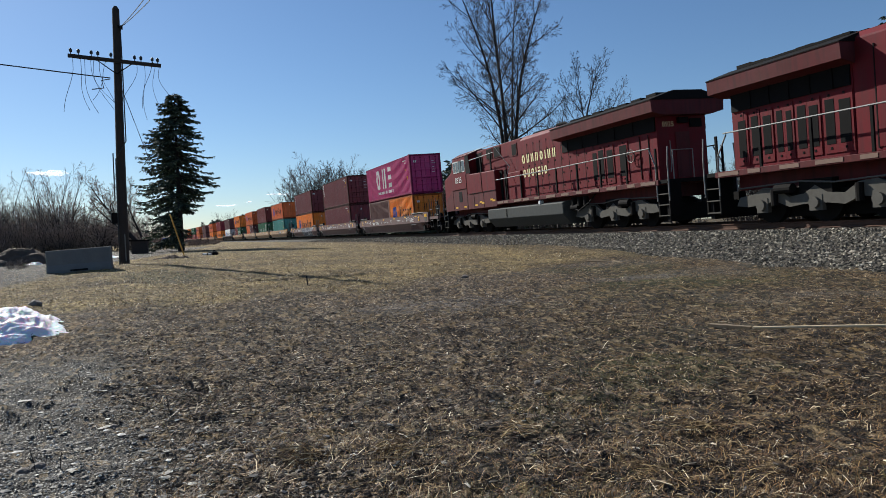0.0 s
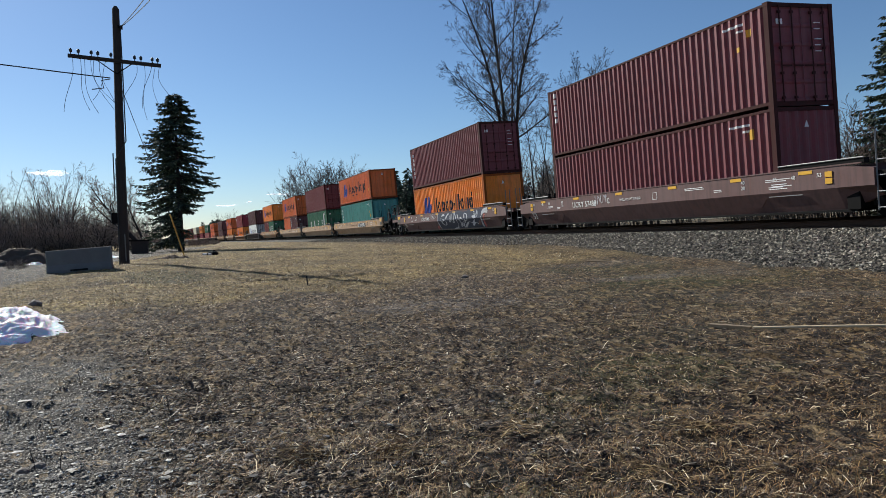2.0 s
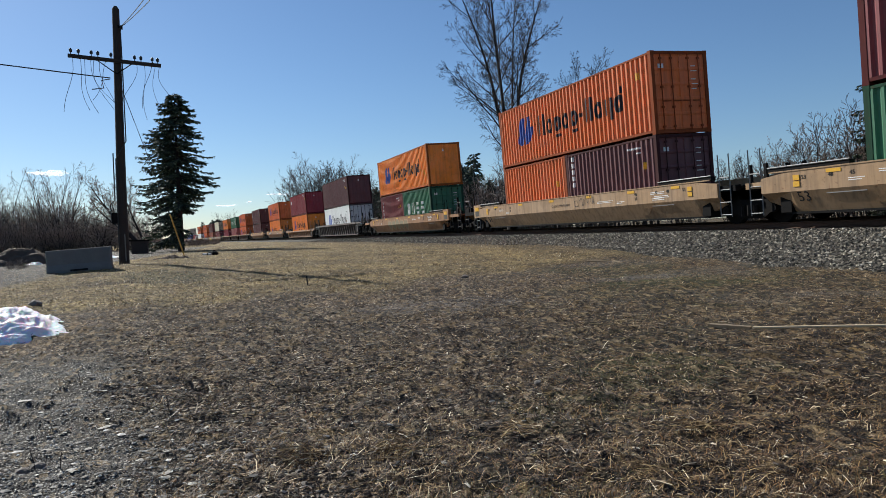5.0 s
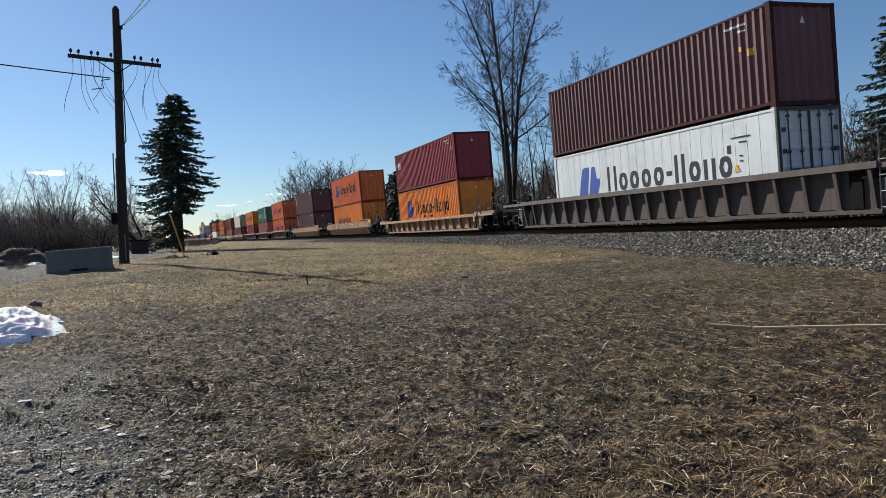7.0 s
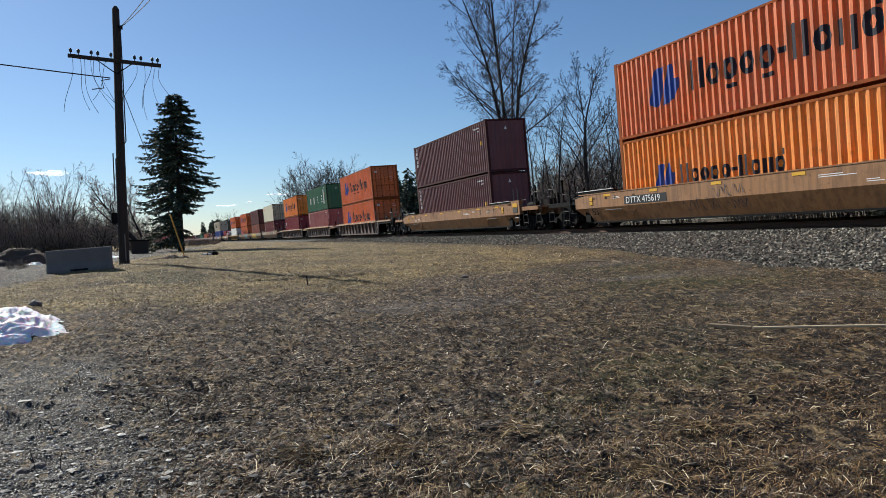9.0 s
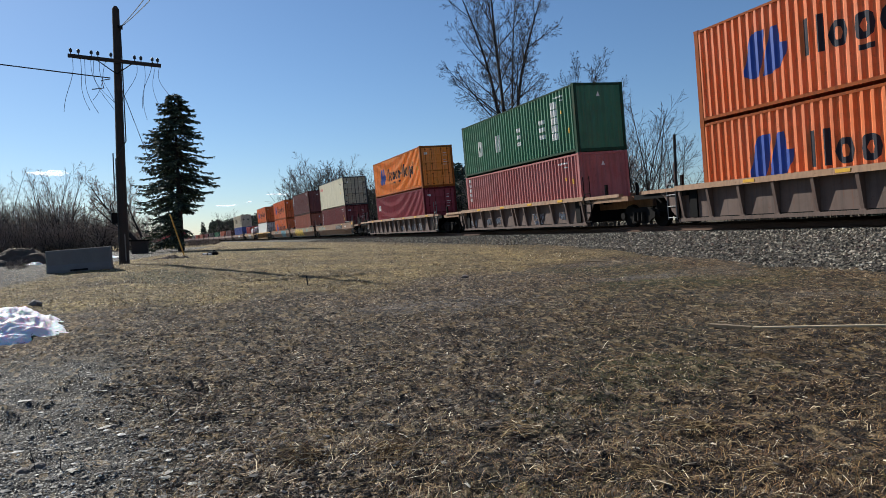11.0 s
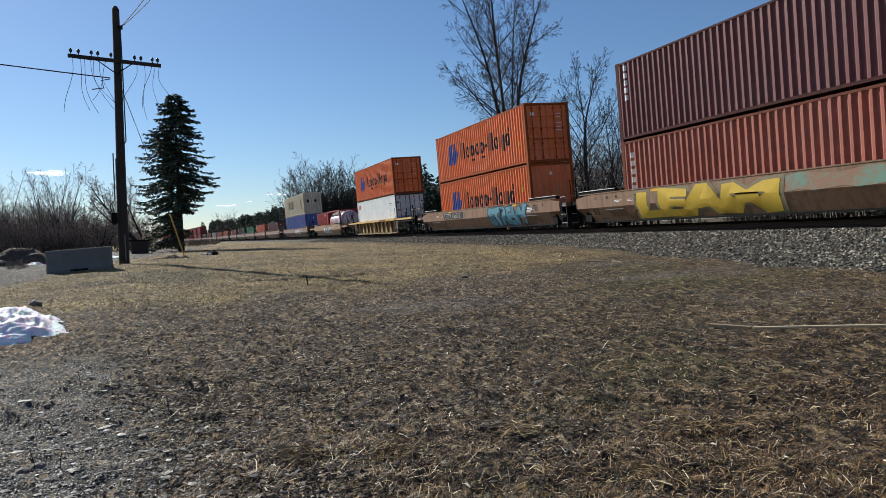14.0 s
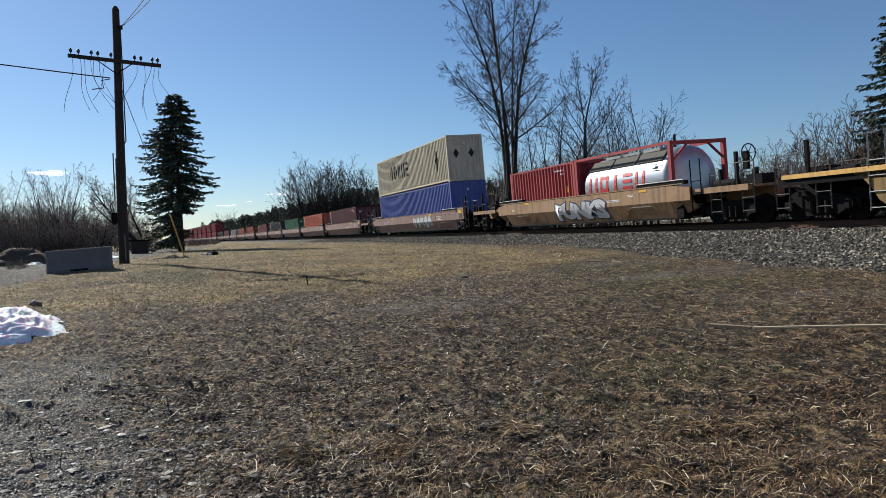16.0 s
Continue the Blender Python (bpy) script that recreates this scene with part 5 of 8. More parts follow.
def sprayed(car, word, x0, x1, z0, z1, fill, edge, label, seed):
    """Fat hand-sprayed letters over the crease of the side, with an outline behind them."""
    holder = None
    span = None
    for mat, fat, off in ((fill, 0.0, 0.012), (edge, 0.055, 0.006)):
        cu = bpy.data.curves.new("lettering", "FONT")
        cu.body, cu.size, cu.resolution_u, cu.offset, cu.space_character = word, 1.0, 3, 0.065 + fat, 0.86
        tmp = bpy.data.objects.new("tmp", cu)
        scene.collection.objects.link(tmp)
        bpy.context.view_layer.update()
        me = bpy.data.meshes.new_from_object(tmp.evaluated_get(bpy.context.evaluated_depsgraph_get()))
        bpy.data.objects.remove(tmp)
        bm = bmesh.new()
        bm.from_mesh(me)
        if span is None:
            xs, ys = [v.co.x for v in bm.verts], [v.co.y for v in bm.verts]
            span = (min(xs), max(xs), min(ys), max(ys))
        for v in bm.verts:
            u, w = (v.co.x - span[0]) / (span[1] - span[0]), (v.co.y - span[2]) / (span[3] - span[2])
            u += 0.012 * math.sin(w * 5 + seed) + 0.02 * (w - 0.5) * math.sin(u * 17 + seed)
            w = w * (0.94 + 0.06 * math.sin(u * 21 + seed)) + 0.03 * math.sin(u * 13 + 2 * seed)
            v.co = Vector((x0 + u * (x1 - x0), 0, z0 + w * (z1 - z0)))
        bmesh.ops.bisect_plane(bm, geom=bm.verts[:] + bm.edges[:] + bm.faces[:], plane_co=(0, 0, CREASE), plane_no=(0, 0, 1))
        for v in bm.verts:
            v.co = Vector(on_side(v.co.x, v.co.z, off))
        bm.to_mesh(me)
        bm.free()
        me.materials.clear()
        if holder is None:
            holder = part("graffiti", me, mat, car, label)
        else:
            part("outline", me, mat, holder, "dark outline of the sprayed letters")


def ribbon(car, pts, width, mat, label, off=0.014):
    """A sprayed line along points (x, z) of the side."""
    g = Geo()
    smooth = []
    for k in range(len(pts) - 1):
        p0, p1, p2, p3 = (Vector(pts[max(0, min(len(pts) - 1, k + d))]) for d in (-1, 0, 1, 2))
        for j in range(5):
            t = j / 5
            smooth.append(0.5 * (2 * p1 + (p2 - p0) * t + (2 * p0 - 5 * p1 + 4 * p2 - p3) * t * t + (3 * p1 - p0 - 3 * p2 + p3) * t ** 3))
    smooth.append(Vector(pts[-1]))
    for k, p in enumerate(smooth):
        d = (smooth[min(k + 1, len(smooth) - 1)] - smooth[max(k - 1, 0)]).normalized()
        n = Vector((-d.y, d.x)) * width / 2 * (0.6 + 0.4 * math.sin(k * 0.7))
        g.v += [on_side(p.x + n.x, p.y + n.y, off), on_side(p.x - n.x, p.y - n.y, off)]
    g.f += [(2 * k, 2 * k + 1, 2 * k + 3, 2 * k + 2) for k in range(len(smooth) - 1)]
    return part("graffiti", g, mat, car, label)


def field(car, lows, mat, label, off=0.006):
    """A sprayed patch: (x, low, high) along the side."""
    g = Geo()
    for x, lo, hi in lows:
        g.v += [on_side(x, lo, off), on_side(x, max(lo, min(hi, CREASE)), off), on_side(x, hi, off)]
    for k in range(len(lows) - 1):
        g.f += [(3 * k, 3 * k + 3, 3 * k + 4, 3 * k + 1), (3 * k + 1, 3 * k + 4, 3 * k + 5, 3 * k + 2)]
    return part("graffiti", g, mat, car, label)


def faded(name, rgb, under):
    m = Mat(name, 0.65)
    m.color(m.mix(m.ramp(m.noise(1.6, 6, 0.7), [(0.45, (0, 0, 0)), (0.6, (0.8,) * 3)]), lin(*under), lin(*rgb)))
    return m.m


sprayed(CARS[16], "STREW", 1.62, 6.1, 0.34, 1.36, GRAF_TEAL, GRAF_NAVY, "pale teal sprayed letters", 1.0)
sprayed(CARS[18], "PUNKS", -1.4, 2.5, 0.42, 1.2, GRAF_WHITE, GRAF_NAVY, "white sprayed letters", 2.0)
sprayed(CARS[15], "LEAM", -5.1, 1.2, 0.34, 1.36, GRAF_YELLOW, GRAF_OLIVE, "yellow sprayed letters", 3.0)
field(CARS[2], [(-0.9 + 0.44 * k, 0.30 if k % 3 else 0.27, 1.32 + 0.04 * math.sin(k * 1.7)) for k in range(17)], GRAF_NAVY, "dark blue sprayed field over the side")
for k, pts in enumerate(([(-0.9, 0.3), (-0.95, 0.8), (-0.75, 1.3)], [(0.4, 1.2), (-0.1, 1.15), (-0.3, 0.8), (0.1, 0.55), (0.5, 0.7), (0.3, 0.9), (-0.1, 0.85)], [(0.5, 0.95), (1.1, 1.25), (1.3, 0.85), (1.0, 0.75)],
                         [(1.6, 1.25), (1.45, 0.8), (1.75, 0.7), (1.95, 1.1), (1.9, 1.3)], [(2.1, 1.3), (2.3, 0.7), (2.0, 0.35), (1.3, 0.3)], [(2.5, 1.2), (2.7, 0.8), (3.0, 0.45), (3.3, 0.75), (3.0, 0.95), (2.8, 0.75)],
                         [(3.5, 0.6), (3.6, 1.15), (3.95, 1.1), (3.9, 0.8), (3.5, 0.75)], [(3.2, 0.35), (4.0, 0.65), (4.6, 0.6), (5.0, 0.8)], [(4.4, 0.45), (4.9, 0.6), (5.3, 0.5)], [(4.7, 0.95), (5.2, 1.0), (5.5, 1.25), (5.4, 0.95), (4.9, 0.9)], [(2.6, 0.4), (3.0, 0.65), (3.1, 0.35)])):
    ribbon(CARS[2], pts, 0.13, GRAF_WHITE, "white sprayed line")
ribbon(CARS[2], [(5.75, 0.32), (5.9, 0.8), (6.2, 1.15), (6.9, 1.36)], 0.22, GRAF_WHITE, "broad white sprayed band", 0.012)
ribbon(CARS[2], [(6.05, 0.32), (6.2, 0.75), (6.45, 1.05)], 0.22, GRAF_PINK, "dark red sprayed band", 0.010)
ribbon(CARS[2], [(-1.5, 0.34), (-1.2, 0.5), (-1.0, 0.34)], 0.2, GRAF_PINK, "dark red sprayed patch", 0.010)
TEAL_WORN = faded("worn teal spray over rusty paint", (98, 146, 130), (140, 108, 84))
field(CARS[15], [(1.5 + 0.42 * k, 0.87 + 0.05 * math.sin(k * 2.1), 1.3 + 0.05 * math.sin(k * 1.3)) for k in range(16)], TEAL_WORN, "worn teal sprayed patch")
field(CARS[14], [(-7.6 + 0.42 * k, 0.87 + 0.05 * math.sin(k * 1.1), 1.3 + 0.05 * math.sin(k * 2.3)) for k in range(11)], TEAL_WORN, "worn teal sprayed patch")
for car, ink in ((3, MARK_BLACK), (4, MARK_BLACK), (5, MARK_BLACK), (0, MARK_WHITE), (1, MARK_WHITE), (2, MARK_WHITE)):
    if car != 2:
        letters("WELL LD.LMT 118,000" if car < 2 else "LD LMT 117 700 PER UNIT", 0.13, -0.95, SIDE_Y - 0.016, 1.04, ink, CARS[car], "stencilled load limit")
    g = Geo()
    for a, b, c, d in ((0.95, 1.2, 1.205, 1.22), (0.95, 1.2, 0.98, 0.995), (0.95, 0.965, 0.98, 1.22), (1.185, 1.2, 0.98, 1.22)):
        g.box(a, b, SIDE_Y - 0.007, SIDE_Y - 0.001, c, d)
    if car != 2:
        part("data_box", g, ink, CARS[car], "small stencilled square")
field(CARS[9], [(5.2 + 0.42 * k, 0.95 + 0.03 * math.sin(k * 2.1), 1.25 + 0.03 * math.sin(k * 1.3)) for k in range(7)], faded("worn red spray over dull yellow", (150, 74, 62), (160, 118, 72)), "worn red sprayed patch")
rng_tag = random.Random(77)
for car, x, z, w, h, ink in ((3, -3.1, 1.05, 0.95, 0.36, MARK_BLACK), (3, -2.05, 1.05, 0.65, 0.3, MARK_BLACK), (4, 2.2, 0.95, 1.4, 0.4, MARK_BLACK), (5, 1.4, 1.0, 1.0, 0.36, MARK_BLACK), (2, -2.2, 1.0, 1.0, 0.34, GRAF_WHITE), (1, -2.6, 1.0, 0.9, 0.36, GRAF_WHITE), (0, 5.0, 1.0, 1.0, 0.34, GRAF_WHITE), (10, -3.0, 1.0, 1.2, 0.36, MARK_BLACK), (16, 6.5, 0.9, 0.6, 0.36, MARK_BLACK), (6, 5.0, 1.0, 1.4, 0.32, MARK_BLACK), (9, -2.6, 0.5, 1.6, 0.42, GRAF_NAVY), (9, -1.2, 0.9, 1.3, 0.34, GRAF_NAVY), (9, -0.6, 0.5, 0.8, 0.3, GRAF_NAVY)):
    pts = [(x + w * k / 13 + 0.06 * rng_tag.uniform(-1, 1), z + h * (0.5 + 0.5 * math.sin(k * 2.2 + rng_tag.random()))) for k in range(14)]
    ribbon(CARS[car], pts, 0.03, ink, "thin sprayed tag", 0.018)


def scribble(car, x, z, w, h, mat, seed):
    """A thin sprayed line that loops over the side panel."""
    rng = random.Random(seed)
    pts = [(x + w * k / 22 + 0.05 * rng.uniform(-1, 1), PANEL_Y - 0.012, z - 0.1 + h * (0.5 + 0.5 * math.sin(k * 1.9 + rng.random()))) for k in range(23)]
    part("graffiti", Geo().tube(pts, 0.012, 4), mat, car, "thin white sprayed scribble")


for car, x, z, w, h, sd in ((12, 1.9, 0.62, 1.0, 0.3, 1), (12, 2.0, 0.40, 0.7, 0.2, 2), (12, 4.3, 0.55, 0.5, 0.35, 3), (12, -2.2, 0.5, 0.5, 0.35, 4), (12, -3.4, 0.5, 0.5, 0.35, 5), (12, -5.6, 0.45, 0.7, 0.4, 6), (13, 0.6, 0.5, 0.7, 0.3, 7), (13, 2.4, 0.45, 0.9, 0.45, 8), (13, 3.7, 0.42, 0.9, 0.5, 9), (13, 4.9, 0.42, 0.9, 0.5, 10), (13, 5.2, 0.6, 0.6, 0.3, 11)):
    scribble(CARS[car], x, z, w, h, GRAF_WHITE, sd)
part("lettering", text_mesh("FORGIVE *", 0.26), GRAF_WHITE, CARS[13], "white hand-sprayed word", pose(-1.2, -1.528, 1.20, 90))

part("lettering", text_mesh("LIVELY UP YOURSELF", 0.205), MARK_BLACK, CARS[17], "black hand-written words", pose(2.0, -1.528, 1.21, 90))


# ---------------------------------------------------------------- locomotives
SILL_WORN = plain("worn sill paint", (118, 92, 78), 0.7)


def loco_wheel_geo():
    g = Geo()
    g.disc((0, 0, 0), 0.53, 0.13, 26)
    g.disc((0, 0.075, 0), 0.56, 0.03, 26)
    g.disc((0, -0.08, 0), 0.16, 0.06, 14)
    return g


def loco_truck(loco, x):
    bolster = Geo()
    bolster.box(-2.35, 2.35, -0.85, 0.85, 0.55, 0.85)
    bolster.box(-2.5, 2.5, -0.62, 0.62, 0.14, 0.95)
    bolster.box(-0.5, 0.5, -1.15, 1.15, 0.75, 1.15)
    t = part("truck", bolster, SOOT, loco, "dusty six-wheel locomotive truck", at=pose(x, 0, 0))
    prof = [(-2.75, 0.55), (-2.6, 0.8), (-2.1, 0.86), (-1.75, 1.02), (-1.25, 0.98), (-0.85, 0.72), (-0.35, 0.78), (0, 0.98), (0.35, 0.78), (0.85, 0.72), (1.25, 0.98), (1.75, 1.02), (2.1, 0.86), (2.6, 0.8), (2.75, 0.55), (2.3, 0.5), (1.3, 0.62), (0.85, 0.44), (0.35, 0.5), (-0.35, 0.5), (-0.85, 0.44), (-1.3, 0.62), (-2.3, 0.5)]
    for sy in (-1, 1):
        y0, y1 = sorted((sy * 1.16, sy * 1.02))
        part("side_frame", Geo().prism(prof, y0, y1, "y"), CRATE_GREY, t, "dusty grey cast side frame")
        for dx in (-1.78, 0.0, 1.78):
            w = part("wheel", cached(("wheel", "loco"), loco_wheel_geo), SOOT, t, "large steel wheel", at=pose(dx, sy * 0.755, 0.53, 0, 0, 0 if sy < 0 else 180))
            g = Geo()
            g.box(-0.2, 0.2, -0.42, -0.28, -0.22, 0.2)
            g.disc((0, -0.46, 0), 0.15, 0.1, 12)
            part("axle_box", g, CRATE_GREY, w, "dusty grey axle box")
        for dx in (-2.55, 0.9):
            g = Geo().tube([(dx - 0.28, sy * 1.25, 0.95), (dx + 0.28, sy * 1.25, 0.95)], 0.13, 12)
            part("brake_cylinder", g, SOOT, t, "dark brake cylinder")
        for dx in (-1.3, 1.3):
            g = Geo().tube([(dx, sy * 1.2, 0.5), (dx, sy * 1.2, 0.95)], 0.1, 10)
            part("spring", g, SOOT, t, "coil spring")
        g = Geo().tube([(-2.6, sy * 1.18, 1.08), (-0.6, sy * 1.18, 1.02), (0.4, sy * 1.18, 1.12), (2.6, sy * 1.18, 1.06)], 0.025, 5)
        part("pipe", g, STEEL, t, "thin brake pipe")


def build_loco(label, wing_from, slots, plain_doors):
    """wing_from: where the radiator wing begins; slots: (start, width) of the black door grilles."""
    loco = thing("diesel_locomotive", label, "locomotive", "locomotives at the head of the train")
    # frame and skirts
    g = Geo()
    g.box(-9.6, 10.35, -1.50, 1.50, 1.45, 1.63)
    g.box(-9.4, 10.0, -0.9, 0.9, 1.0, 1.47)
    part("frame", g, LOCO_DIRTY, loco, "grime-stained red-brown side sill", bevel=0.015)
    for k, x in enumerate((-2.5, -1.75, -0.6, 0.35, 1.5, 2.6, 3.9, 5.1, 6.0, 7.3, 8.6, 9.4)):
        for sy in (-1, 1):
            y0, y1 = sorted((sy * 1.5, sy * 1.512))
            part("sill_patch", Geo().box(x, x + (0.62, 0.45, 0.8)[k % 3], y0, y1, 1.49, 1.60), SILL_WORN, loco, "pale worn patch on the sill")
    # cab block with nose
    nose = [(-9.95, 1.40), (-9.98, 3.05), (-9.86, 3.33), (-8.71, 3.71), (-8.42, 4.40), (-8.25, 4.46), (-5.95, 4.56), (-5.95, 3.36), (-2.62, 3.28), (-2.60, 1.40)]
    part("cab", Geo().prism(nose, -1.50, 1.50, "y"), LOCO_RED, loco, "faded red cab with short nose", bevel=0.05)
    g = Geo().prism([(-1.35, 4.52), (-1.5, 4.42), (-1.52, 4.46), (-0.9, 4.74), (0.9, 4.74), (1.52, 4.46), (1.5, 4.42), (1.35, 4.52)], -8.5, -5.85)
    part("cab_roof", g, LOCO_DIRTY, loco, "grimy curved cab roof")
    for sy in (-1, 1):
        y = sy * 1.508
        for k, (a, b) in enumerate(((-8.30, -7.92), (-7.84, -7.46), (-7.40, -7.02), (-6.96, -6.54))):
            w = part("cab_window", Geo().box(a, b, y - 0.012, y + 0.012, 3.58, 4.26), MARK_WHITE if k != 2 else CRATE_GREY, loco, "side window with pale metal frame")
            part("pane", Geo().box(a + 0.045, b - 0.045, y - 0.02, y + 0.02, 3.63, 4.21), GLASS, w, "dark glass pane")
        # open walkway beside the cabinet behind the cab: its shade is a flat black plate
        part("cab_recess", Geo().prism([(-6.42, 3.44), (-6.42, 4.44), (-5.97, 4.44), (-5.75, 3.42)], min(y, y - sy * 0.02), max(y, y - sy * 0.02), "y"), BLACK, loco, "black plate drawn as the shade in the recess behind the cab")
        y0, y1 = sorted((y + sy * 0.004, y - sy * 0.03))
        part("lower_skirt", Geo().prism([(-9.94, 1.38), (-9.96, 2.0), (-8.62, 2.62), (-6.45, 2.6), (-6.45, 2.24), (-2.61, 2.24), (-2.61, 1.38)], y0, y1, "y"), LOCO_DIRTY, loco, "grimy brown lower body panel")
        part("vent", Geo().box(-7.68, -7.19, y - 0.015, y + 0.015, 1.85, 2.46), BLACK, loco, "black square vent")
        part("vent_ledge", Geo().box(-8.6, -6.5, y - 0.035, y + 0.035, 2.60, 2.635), LOCO_RED, loco)
        part("panel_ledge", Geo().box(-6.1, -2.62, y - 0.03, y + 0.03, 2.225, 2.25), BLACK, loco)
        for k, (x, z0, z1) in enumerate(((-8.62, 1.4, 2.6), (-6.46, 1.4, 3.4), (-5.5, 1.4, 2.22), (-4.2, 1.4, 2.22), (-4.35, 2.25, 3.3))):
            part("skirt_joint", Geo().box(x, x + 0.02, y - 0.014, y + 0.014, z0, z1), BLACK, loco)
        for x, z in ((-5.4, 1.52), (-4.75, 1.66), (-4.5, 1.6), (-3.35, 1.72), (-3.1, 1.66), (-8.3, 1.5), (-7.0, 1.5)):
            part("reflector", Geo().box(x, x + 0.34, y - 0.012, y + 0.012, z, z + 0.09), MARK_YELLOW, loco, "yellow reflective tape, half worn off")
        for x in (-2.5, -2.0):
            part("door_post", Geo().box(x, x + 0.22, sy * 1.22 - 0.03, sy * 1.22 + 0.03, 1.63, 3.2), BLACK, loco)
    letters("8925", 0.5, -8.12, -1.512, 2.98, MARK_WHITE, loco, "white fleet number")
    # inverter cabinet behind the cab
    part("inverter_cabinet", Geo().box(-5.95, -0.3, -1.02, 1.02, 3.0, 4.60), LOCO_RED, loco, "faded red equipment cabinet", bevel=0.03)
    for sy in (-1, 1):
        for a, b, z0, z1 in ((-5.85, -5.0, 3.3, 4.5), (-4.42, -3.66, 3.98, 4.55), (-3.47, -2.64, 3.95, 4.54), (-1.33, -0.77, 3.80, 4.42)):
            v = part("louvre", Geo().box(a, b, sy * 1.03 - 0.02, sy * 1.03 + 0.02, z0, z1), LOCO_DIRTY, loco, "framed black louvre")
            part("mesh", Geo().box(a + 0.05, b - 0.05, sy * 1.03 - 0.03, sy * 1.03 + 0.03, z0 + 0.05, z1 - 0.05), BLACK, v, "black louvre mesh")
    # engine hood
    g = Geo().prism([(-1.08, 1.63), (-1.08, 4.44), (-0.9, 4.62), (0.9, 4.62), (1.08, 4.44), (1.08, 1.63)], -0.35, wing_from + 0.1)
    g.box(-2.6, -0.3, -1.2, 1.2, 1.63, 3.0)
    part("hood", g, LOCO_RED, loco, "faded red engine hood", bevel=0.03)
    part("radiator_hood", Geo().box(wing_from + 0.1, 9.95, -1.08, 1.08, 1.63, 4.3), LOCO_RED, loco, "grimy red hood under the radiator", bevel=0.02)
    for sy in (-1, 1):
        yy = sy * 1.085
        for k in range(12):
            x = -0.2 + k * 0.62
            if x < plain_doors:
                part("hood_door", Geo().box(x, x + 0.58, yy - 0.016, yy + 0.016, 1.75, 4.1), LOCO_RED, loco)
                part("hinge_strip", Geo().box(x + 0.585, x + 0.615, yy - 0.02, yy + 0.02, 1.72, 4.2), BLACK, loco)
                for z in (1.95, 2.5, 3.1, 3.7):
                    part("latch", Geo().box(x + 0.06, x + 0.12, yy - 0.03, yy + 0.03, z, z + 0.07), BLACK, loco)
        for k, (x, w) in enumerate(slots):
            d = part("grille_door", Geo().box(x - 0.07, x + w + 0.07, yy - 0.02, yy + 0.02, 1.75, 3.28), LOCO_RED, loco, "red door with black grille")
            part("grille", Geo().box(x, x + w, yy - 0.028, yy + 0.028, 1.98, 3.12 if k % 2 else 3.06), BLACK, d, "black grille")
            for z in (1.84, 3.19):
                part("latch", Geo().box(x + w / 2 - 0.03, x + w / 2 + 0.03, yy - 0.03, yy + 0.03, z, z + 0.06), BLACK, d)
        for x in (8.95, 9.45):
            part("hinge_strip", Geo().box(x, x + 0.03, yy - 0.02, yy + 0.02, 1.75, 3.3), BLACK, loco)
    # radiator wings
    wing = [(-1.56, 3.97), (-1.585, 4.38), (1.585, 4.38), (1.56, 3.97), (1.1, 3.86), (-1.1, 3.86)]
    part("radiator_wing", Geo().prism(wing, wing_from, 10.36), LOCO_DIRTY, loco, "wide overhanging radiator housing, grimy red")
    roof = [(-1.60, 4.375), (-1.60, 4.40), (-0.6, 4.70), (0.6, 4.70), (1.60, 4.40), (1.60, 4.375)]
    part("radiator_roof", Geo().prism(roof, wing_from - 0.02, 10.38), SOOT, loco, "black radiator roof screens")
    rng = random.Random(4)
    for k in range(7):
        x = wing_from + 0.35 + k * (9.6 - wing_from) / 7
        part("roof_hatch", Geo().box(x, x + 0.55, -0.75, 0.75, 4.66, 4.72 + 0.05 * rng.random()), BLACK, loco)
    for sy in (-1, 1):
        y0, y1 = sorted((sy * 1.02, sy * 1.13))
        # black box and bars added as the wing's shadow on the hood
        part("intake_screen", Geo().box(wing_from + 0.15, 9.9, y0, y1, 3.36, 3.92), BLACK, loco, "black band in place of the shadow under the radiator wing")
        for k in range(5):
            x = wing_from + 0.6 + k * (9.2 - wing_from) / 5
            y0, y1 = sorted((sy * 1.1, sy * 1.16))
            part("screen_bar", Geo().box(x, x + 0.05, y0, y1, 3.36, 3.95), BLACK, loco)
    letters("8925", 0.26, 0, 0, 0, LOCO_CREAM, loco, "small cream fleet number").matrix_basis = Matrix(((0, 0, 1, 9.965), (1, 0, 0, -0.85), (0, 1, 0, 3.5), (0, 0, 0, 1)))
    part("number_box", Geo().box(9.94, 10.02, 0.35, 0.85, 3.45, 3.75), BLACK, loco, "dark number box")
    for y in (0.5, 0.72):
        part("rear_light", Geo().disc((10.0, y - 0.15, 3.93), 0.07, 0.14, 12, "x"), MARK_WHITE, loco, "small round light")
    part("end_door", Geo().box(9.94, 9.975, -0.3, 0.3, 1.7, 3.3), LOCO_DIRTY, loco)
    part("end_grab", Geo().tube([(10.0, -0.62, 1.9), (10.04, -0.62, 2.2), (10.04, -0.62, 3.0)], 0.018, 5), GALV, loco)
    # fleet name as plain shapes
    g = Geo()
    blocks(g, "OwwwOlww", -0.15, 3.30, 0.40, 1, "", -1.112, 0.22, 0.46)
    blocks(g, "OwOlelO", -0.12, 2.62, 0.38, 1, "", -1.112, 0.22, 0.40)
    part("logo", g, LOCO_CREAM, loco, "two rows of cream lettering shapes")
    g = Geo()
    for k in range(18):
        a0, a1 = k * math.pi / 9, (k + 1) * math.pi / 9
        g.tube([(8.55 + 0.23 * math.cos(a), -1.2, 2.65 + 0.23 * math.sin(a)) for a in (a0, a1)], 0.018, 5)
